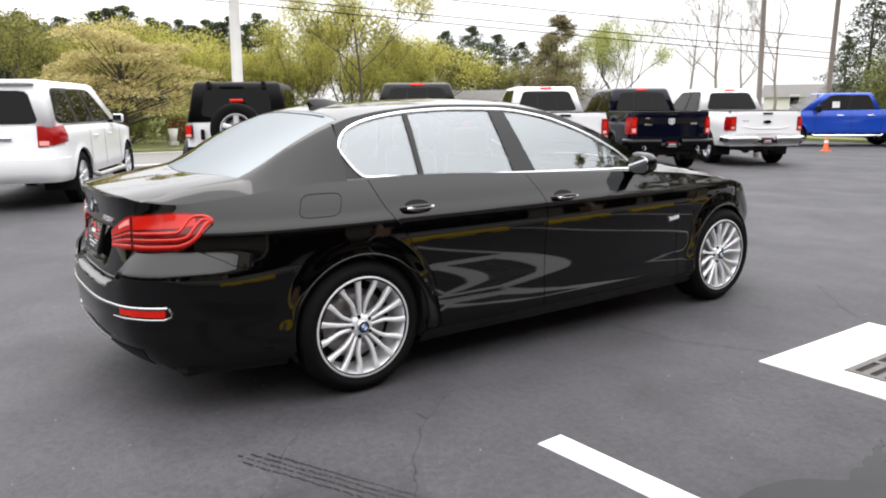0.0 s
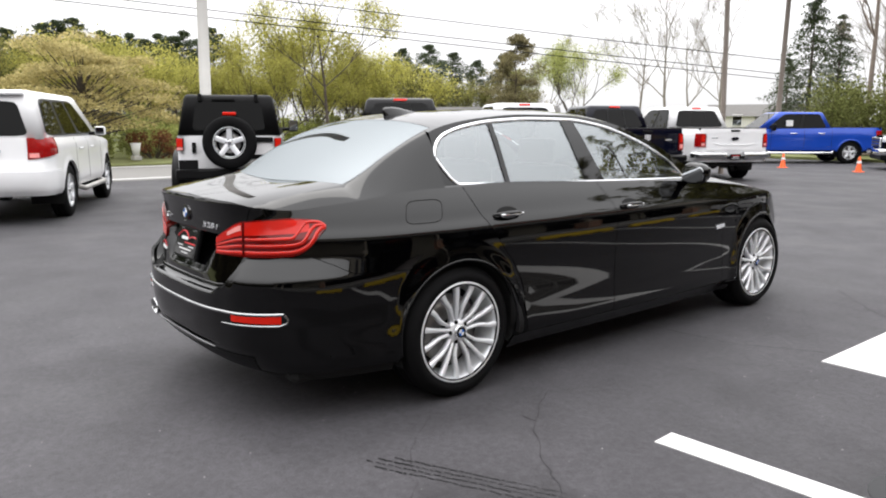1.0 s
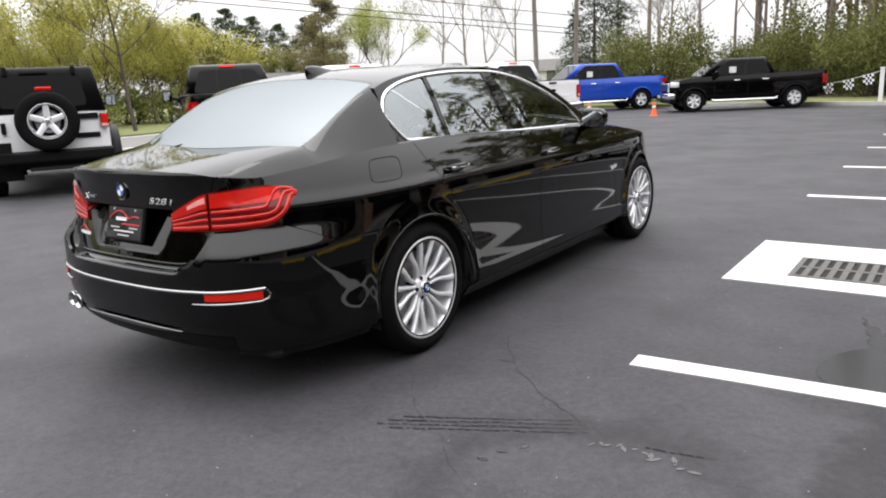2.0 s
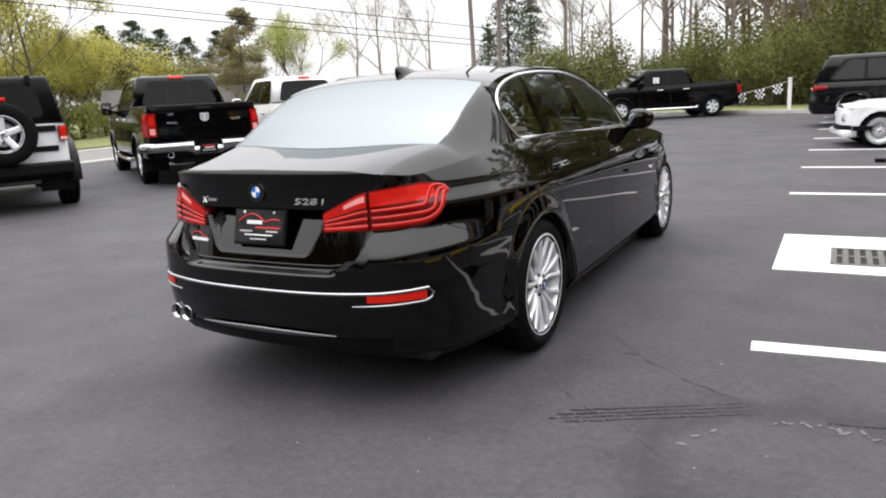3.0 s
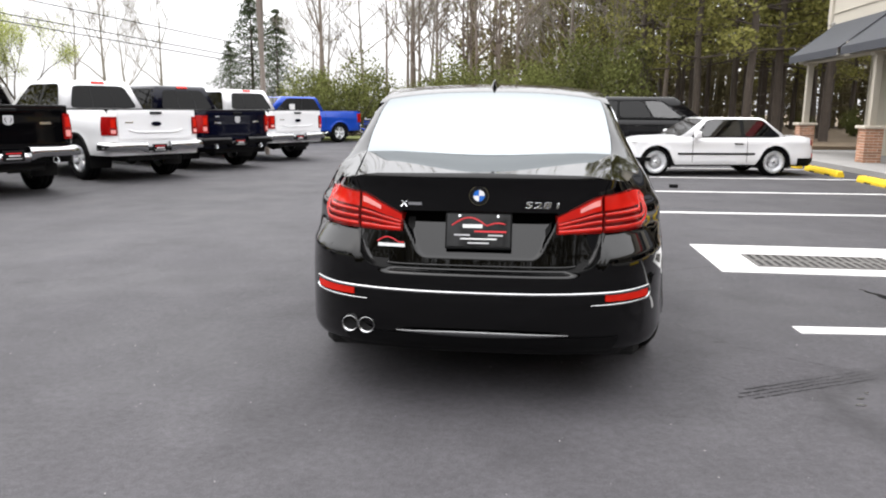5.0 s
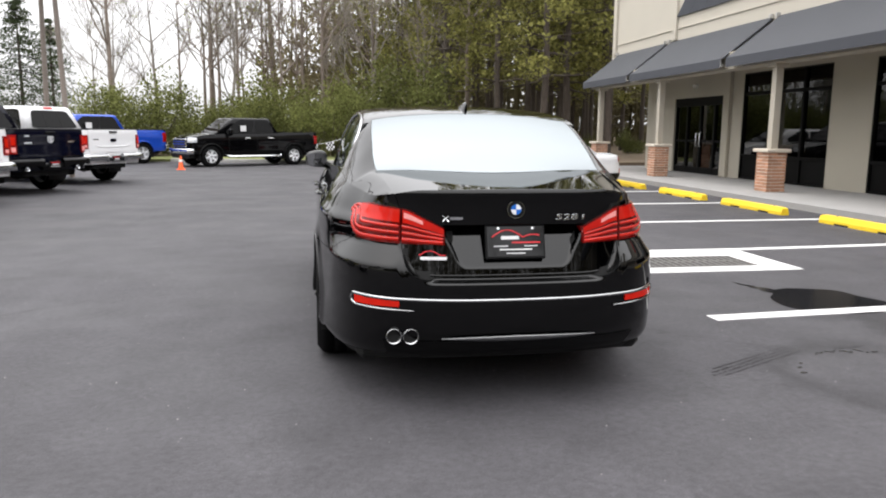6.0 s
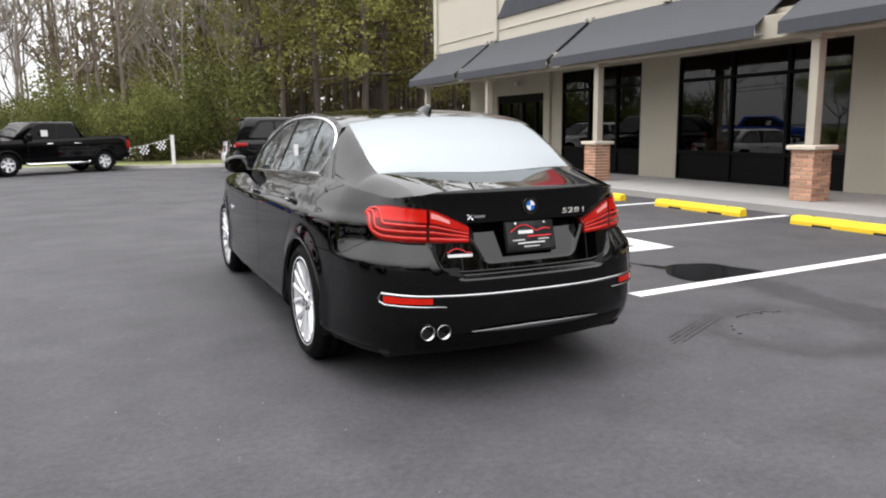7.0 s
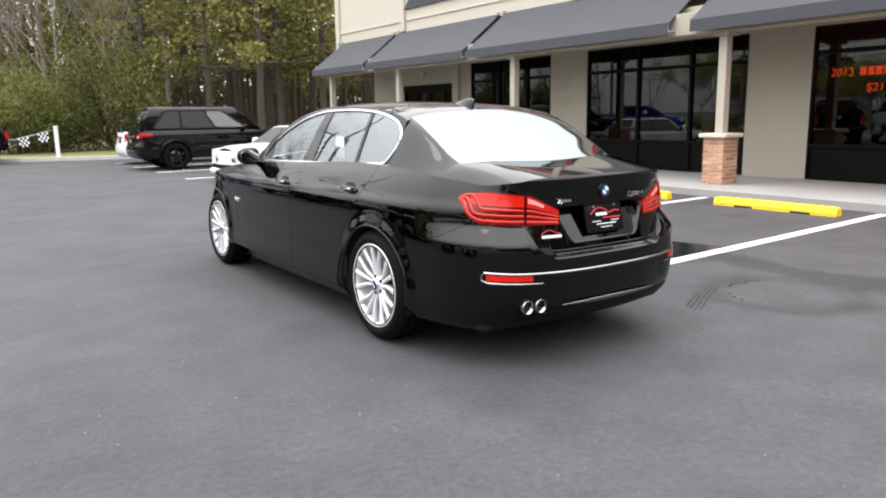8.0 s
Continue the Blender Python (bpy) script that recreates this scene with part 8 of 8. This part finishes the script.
def far_woods(seed, count, x0, x1, y0, y1, label, under=0):
    """The dense depth of woods, past counting."""
    L = Limbs(seed)
    r = L.r
    for _ in range(count):
        x, y = x0 + (x1 - x0) * r.random() ** 0.9, r.uniform(y0, y1)
        h = r.uniform(9, 17)
        L.limb(Vector((x, y, -0.1)), Vector((x + r.uniform(-0.8, 0.8), y, h)), r.uniform(0.09, 0.20), 0.04, 4)
        for _ in range(2):
            z = h * r.uniform(0.25, 0.95)
            a = r.uniform(0, 6.28)
            L.limb(Vector((x, y, z)), Vector((x + 1.6 * math.cos(a), y + 1.6 * math.sin(a), z + r.uniform(0.2, 1.2))), 0.04, 0.01, 3)
        for _ in range(9):
            z = h * (0.15 + 0.85 * r.random())
            c = Vector((x + r.uniform(-2.2, 2.2), y + r.uniform(-1.5, 1.5), z))
            L.cluster(c, r.uniform(0.6, 1.4), 20, 0.20, 0.3, 0.6)
    for _ in range(under):                      # thicket between the trunks
        L.cluster(Vector((r.uniform(x0, x1), r.uniform(y0, y1), 0.6 + 5.5 * r.random() ** 1.3)), r.uniform(1.0, 1.9), 26, 0.30, 0.3, 0.7)
    t = mesh_object("far_woods", L.v + L.lv, L.f + [tuple(i + len(L.v) for i in q) for q in L.lf], M["leaf_far"], None, "", False)
    tagged(t, label, "woods", kind="stuff")


far_woods(91, 190, -4, 50, 50, 66, "dense brown and olive woods far behind the pines", 420)
# the second belt is never in view; it darkens what the car reflects
far_woods(92, 330, -55, 42, -46, -34, "unseen woods added behind the camera to darken low reflections", 1700)


def pole(name, x, y, h, r0, r1, mat, label, lean=0.0, arms=0):
    t = thing(name, Matrix.Translation((x, y, 0)) @ Matrix.Rotation(lean, 4, "Y"), label, "pole", "poles along the street")
    tube("shaft", [(0, 0, -0.3), (0, 0, h * 0.5), (0, 0, h)], [r0, (r0 + r1) / 2, r1], M[mat], t, sides=12)
    for k in range(arms):
        part("crossarm", box_bm(-1.1, 1.1, -0.06, 0.06, h - 0.6 - 0.8 * k, h - 0.46 - 0.8 * k, 0.01), M["pole"], t)
        for x0 in (-1.0, -0.4, 0.4, 1.0):
            part("insulator", cyl_bm(0.04, 0.12, 8, at=(x0, 0, h - 0.40 - 0.8 * k)), M["pole_steel"], t)
    if name == "utility_pole":
        part("transformer", cyl_bm(0.22, 0.7, 14, at=(0.32, 0, h * 0.62)), M["pole_steel"], t)
    return t


pole("lamp_post", -18.5, 6.42, 11.0, 0.175, 0.135, "pole_steel", "tall pale steel pole behind the off-roader", radians(1.6))
pole("wooden_pole", -7.2, 16.3, 11.0, 0.07, 0.05, "pole", "thin weathered wooden pole beyond the trucks", radians(-1.5))
pole("utility_pole", -11.6, 28.0, 11.0, 0.105, 0.08, "pole", "weathered utility pole with a transformer", radians(1.0), 1)
pole("wooden_pole", -40.0, -38.0, 9.6, 0.16, 0.11, "pole", "weathered wooden pole carrying street wires", 0, 1)
for dx, dz in ((0.0, 0.0), (-0.4, -0.22), (0.3, 0.55)):
    pts = []
    for k in range(25):
        u = k / 24
        pts.append((-40 + 28.4 * u + dx * (1 - u), -38 + 66 * u, 9.2 + (3.35 - 9.2) * u + dz - 0.25 * 4 * u * (1 - u)))
    tagged(tube("wire", pts, 0.016, M["trim_black"], sides=5), "black overhead wire crossing the street", "wire", "overhead wires")

# ---- far houses ----
def house(m, w, d, h, label):
    t = thing("house", m, label, "house", "houses across the street")
    part("wall", box_bm(-w / 2, w / 2, -d / 2, d / 2, -0.1, h), M["house_siding"], t)
    bm = bmesh.new()
    pr = [(-d / 2 - 0.3, h), (d / 2 + 0.3, h), (0, h + d * 0.34)]
    a = [bm.verts.new((-w / 2 - 0.3, y, z)) for y, z in pr]
    b = [bm.verts.new((w / 2 + 0.3, y, z)) for y, z in pr]
    bm.faces.new(a)
    bm.faces.new(b[::-1])
    for i in range(3):
        bm.faces.new((a[i], b[i], b[(i + 1) % 3], a[(i + 1) % 3]))
    part("roof", bm, M["roof_grey"], t)
    for s in (-1, 1):
        for x in (-w * 0.3, w * 0.05, w * 0.3):
            win = part("window", box_bm(x - 0.5, x + 0.5, s * (d / 2 + 0.02) - 0.02, s * (d / 2 + 0.02) + 0.02, 1.0, 2.2), M["white_plastic"], t)
            part("pane", box_bm(x - 0.42, x + 0.42, s * (d / 2 + 0.045) - 0.01, s * (d / 2 + 0.045) + 0.01, 1.08, 2.12), M["glass_back"], win)
    part("door", box_bm(-w * 0.15 - 0.45, -w * 0.15 + 0.45, -d / 2 - 0.05, -d / 2 + 0.02, 0, 2.05), M["roof_grey"], t)
    return t


house(pose(-28.1, 25.9, -1.5, 0, 0, 49), 9.0, 4.2, 2.3, "pale sided house with a grey gable roof behind trees")
house(pose(-33.0, 72.0, 0, 0, 0, 25), 14.0, 3.6, 2.0, "long low pale house far down the street")

# ---- kerbside things: cones, flagged rope on a white post ----
def cone(x, y):
    t = thing("traffic_cone", Matrix.Translation((x, y, 0)) @ Matrix.Scale(0.68, 4), "orange traffic cone with a square base", "traffic cone", "traffic cones")
    part("base", box_bm(-0.18, 0.18, -0.18, 0.18, 0.0, 0.03, 0.008), M["orange"], t)
    part("body", cyl_bm(0.13, 0.62, 20, r2=0.03, at=(0, 0, 0.34)), M["orange"], t, smooth=False)
    part("band", cyl_bm(0.094, 0.10, 20, r2=0.078, at=(0, 0, 0.42)), M["white_plastic"], t)
    return t


cone(-5.12, 20.0)
cone(-7.45, 20.3)
cone(-9.6, 19.6)

post = thing("white_post", Matrix.Translation((0.58, 24.6, 0.08)), "white square post at the edge of the grass", "post")
part("shaft", box_bm(-0.06, 0.06, -0.06, 0.06, -0.02, 1.05, 0.008), M["white_plastic"], post)
part("top", box_bm(-0.075, 0.075, -0.075, 0.075, 1.05, 1.09, 0.01), M["white_plastic"], post)
stake = thing("rope_stake", Matrix.Translation((-2.9, 25.6, 0.08)), "low stake holding the flag rope", "stake")
part("shaft", box_bm(-0.03, 0.03, -0.03, 0.03, -0.02, 0.55, 0.005), M["pole"], stake)
rope = thing("flag_rope", Matrix.Translation((0.52, 24.6, 1.0)), "rope with three black and white checkered flags", "flags")
ra, rb = Vector((0, 0, 0.05)), Vector((-3.4, 1.0, -0.40))
tube("rope", [ra.lerp(rb, k / 12) - Vector((0, 0, 0.16 * math.sin(math.pi * k / 12))) for k in range(13)], 0.008, M["white_plastic"], rope, sides=5)
for f in (0.10, 0.27, 0.45):
    p = ra.lerp(rb, f) - Vector((0, 0, 0.16 * math.sin(math.pi * f)))
    fl = new("flag")
    fl.parent = rope
    fl.matrix_local = Matrix.Translation(p) @ Matrix.Rotation(radians(165), 4, "Z") @ Matrix.Rotation(radians(8), 4, "Y")
    for i in range(5):
        for j in range(4):
            vs = [(0.065 * i - 0.16, 0.015 * math.sin(i * 1.3), -0.08 * j), (0.065 * i - 0.095, 0.015 * math.sin((i + 1) * 1.3), -0.08 * j),
                  (0.065 * i - 0.095, 0.015 * math.sin((i + 1) * 1.3), -0.08 * j - 0.08), (0.065 * i - 0.16, 0.015 * math.sin(i * 1.3), -0.08 * j - 0.08)]
            mesh_object("check", vs, [(0, 1, 2, 3)], M["trim_black"] if (i + j) % 2 else M["white_plastic"], fl, smooth=False)


# ---- wear of the car park: cracks, tyre marks, puddle, stains, litter ----
def ribbon(name, pts, widths, z, mat, label, category):
    """A flat uneven band along plan points, laid on the asphalt."""
    vs, fs = [], []
    n = len(pts)
    for i, (x, y) in enumerate(pts):
        a, b = pts[max(i - 1, 0)], pts[min(i + 1, n - 1)]
        d = Vector((b[0] - a[0], b[1] - a[1]))
        d = d.normalized() if d.length else Vector((1, 0))
        w = widths[i] / 2
        vs += [(x - d.y * w, y + d.x * w, z), (x + d.y * w, y - d.x * w, z)]
    fs = [(2 * i, 2 * i + 1, 2 * i + 3, 2 * i + 2) for i in range(n - 1)]
    return tagged(mesh_object(name, vs, fs, M[mat], None, "", False), label, category, kind="structure")


def crack(ax, ay, bx, by, seed, w=0.010, wander=0.10, label="thin crack running across the asphalt"):
    r = random.Random(seed)
    n = max(8, int(math.hypot(bx - ax, by - ay) / 0.07))
    off, pts, ws = 0.0, [], []
    nx, ny = -(by - ay), bx - ax
    l = math.hypot(nx, ny)
    for i in range(n + 1):
        t = i / n
        off = off * 0.93 + r.uniform(-wander, wander) * 0.25
        k = math.sin(math.pi * t) ** 0.3
        pts.append((ax + (bx - ax) * t + nx / l * off * k, ay + (by - ay) * t + ny / l * off * k))
        ws.append(0.48 * w * r.uniform(0.35, 1.3) * (0.4 + 0.6 * k))
    return ribbon("asphalt_crack", pts, ws, 0.0025, "crack", label, "crack")


def blot(name, cx, cy, rx, ry, turn, seed, z, mat, label, category, rough=0.25, n=64):
    """A flat patch with a wandering rim."""
    r = random.Random(seed)
    ph = [(r.uniform(0, 6.28), r.uniform(0.4, 1.0) / k) for k in range(1, 8)]
    vs = [(cx, cy, z)]
    for i in range(n):
        a = 2 * math.pi * i / n
        k = 1 + rough * sum(m * math.sin((j + 1) * a + p) for j, (p, m) in enumerate(ph)) * 0.5
        x, y = rx * k * math.cos(a), ry * k * math.sin(a)
        vs.append((cx + x * math.cos(turn) - y * math.sin(turn), cy + x * math.sin(turn) + y * math.cos(turn), z))
    fs = [(0, i + 1, (i + 1) % n + 1) for i in range(n)]
    return tagged(mesh_object(name, vs, fs, M[mat], None, "", False), label, category, kind="structure")


crack(0.35, 1.80, 1.31, 1.93, 1, 0.012, 0.05)
crack(1.31, 1.93, 1.77, 2.19, 2, 0.012, 0.04)
crack(1.12, 0.40, 1.35, 0.06, 3, 0.006, 0.04)
crack(1.35, 0.06, 1.67, -0.22, 4, 0.007, 0.05)
crack(1.67, -0.22, 1.90, -0.38, 5, 0.007, 0.05)
crack(1.25, 0.06, 1.36, 0.07, 6, 0.012, 0.02, "short dark tar spot on the asphalt")
crack(0.9, -0.2, 1.8, -1.0, 7, 0.004, 0.08)
crack(2.9, -1.6, 3.5, -2.4, 8, 0.004, 0.08)
crack(-6.45, 5.2, -6.65, 9.2, 10, 0.035, 0.06, "dark paving joint in front of the trucks")
crack(-4.0, 0.5, -2.4, 1.6, 11, 0.010, 0.10)
crack(-5.5, -3.0, -3.4, -3.4, 12, 0.008, 0.10)
crack(1.05, 4.0, 1.7, 3.3, 13, 0.010, 0.06)

# tyre mark: four scuffed tread rows, broken into short dashes
r_ = random.Random(21)
for a, b, rows in (((1.17, -0.76), (1.92, -0.38), 4), ((2.18, -0.42), (2.42, -0.38), 1)):
    d = Vector((b[0] - a[0], b[1] - a[1]))
    L_ = d.length
    d.normalize()
    nrm = Vector((-d.y, d.x))
    for k in range(rows):
        vs, fs = [], []
        o = (k - (rows - 1) / 2) * 0.034
        s_ = 0.06 * abs(k - 1.2) * (1 if rows > 1 else 0)
        while s_ < L_:
            ln = r_.uniform(0.012, 0.035)
            w = r_.uniform(0.0028, 0.0062) * min(1, 1.25 - s_ / L_)
            c = Vector(a) + d * s_ + nrm * (o + r_.uniform(-0.003, 0.003))
            e = c + d * ln + nrm * r_.uniform(-0.006, 0.002)
            n0 = len(vs)
            vs += [(c.x + nrm.x * w, c.y + nrm.y * w, 0.0022), (c.x - nrm.x * w, c.y - nrm.y * w, 0.0022), (e.x - nrm.x * w, e.y - nrm.y * w, 0.0022), (e.x + nrm.x * w, e.y + nrm.y * w, 0.0022)]
            fs.append((n0, n0 + 1, n0 + 2, n0 + 3))
            s_ += ln * 0.85 + r_.uniform(0.0, 0.016)
        tagged(mesh_object("tyre_mark", vs, fs, M["asphalt_dark"], None, "", False), "dark scuffed tyre tread mark on the asphalt", "tyre mark", kind="stuff")

# puddle by the stall line with its damp overflow
blot("puddle", 3.05, 0.82, 0.46, 0.40, 0.3, 5, 0.0024, "wet", "shallow dark puddle beside a white stall line", "puddle", 0.34, 96)
ribbon("puddle", [(2.66 + 0.16 * k / 12 + 0.012 * math.sin(k * 1.7), 1.52 - 0.42 * k / 12) for k in range(13)], [0.01 + 0.16 * (k / 12) ** 1.4 for k in range(13)], 0.0028, "wet", "thin tail of the puddle", "puddle")
# worn glossy chips along the drying ring
r_ = random.Random(27)
for a0, a1, n in ((58, 112, 13), (140, 168, 3)):
    for k in range(n):
        a = radians(a0 + (a1 - a0) * (k + r_.uniform(0.2, 0.8)) / n)
        rad = 0.455 + r_.uniform(-0.022, 0.022)
        sz = r_.uniform(0.010, 0.026)
        blot("worn_chip", 2.15 + rad * math.cos(a), -0.91 + rad * math.sin(a), sz, sz * r_.uniform(0.3, 0.55), r_.uniform(0, 3), 60 + k + n, 0.0026, "chip", "small worn glossy chip in the asphalt", "stain", 0.6, 20)

# pale grit scattered over the asphalt
vs, fs = [], []
r_ = random.Random(31)
for k in range(420):
    x, y = r_.uniform(-4.5, 4.5), r_.uniform(-3.6, 3.6)
    s_ = r_.uniform(0.0018, 0.0050)
    n0 = len(vs)
    vs += [(x - s_, y, 0), (x, y - s_ * 0.8, 0), (x + s_, y, 0), (x, y + s_ * 0.8, 0), (x, y, s_ * 0.9)]
    fs += [(n0, n0 + 1, n0 + 4), (n0 + 1, n0 + 2, n0 + 4), (n0 + 2, n0 + 3, n0 + 4), (n0 + 3, n0, n0 + 4)]
tagged(mesh_object("grit", vs, fs, M["grit"], None, "", False), "pale grit scattered over the asphalt", "grit", kind="stuff")
lump = thing("rubber_chock", Matrix.Translation((2.69, 8.85, 0)), "small black rubber block lying in a stall", "block")
part("block", box_bm(-0.07, 0.07, -0.05, 0.05, 0, 0.06, 0.012, 2), M["trim_black"], lump)


# ---- bricks of the column bases, each a piece of its own on a shared mesh ----
def brick_mesh(l, d, h):
    bm = box_bm(-l / 2, l / 2, -d / 2, d / 2, -h / 2, h / 2, 0.004)
    me = bpy.data.meshes.new("brick")
    bm.to_mesh(me)
    bm.free()
    me.materials.append(M["brick"])
    return me


long_brick, short_brick = brick_mesh(0.197, 0.05, 0.052), brick_mesh(0.088, 0.05, 0.052)
rng = random.Random(7)
for core, hw, h in BRICKS[:5]:
    for course in range(12):
        z = 0.005 + 0.0665 * course + 0.029
        for side in (0, 3):
            row = ((-0.1035, 1), (0.1035, 1)) if course % 2 else ((-0.158, 0), (0.0, 1), (0.158, 0))
            for c, full in row:
                b = new("brick", long_brick if full else short_brick)
                b.parent = core
                out = hw - 0.022 + rng.uniform(-0.002, 0.003)
                m = Matrix.Rotation(side * math.pi / 2, 4, "Z") @ Matrix.Translation((c + rng.uniform(-0.002, 0.002), -out, z + rng.uniform(-0.0015, 0.0015)))
                b.matrix_local = m
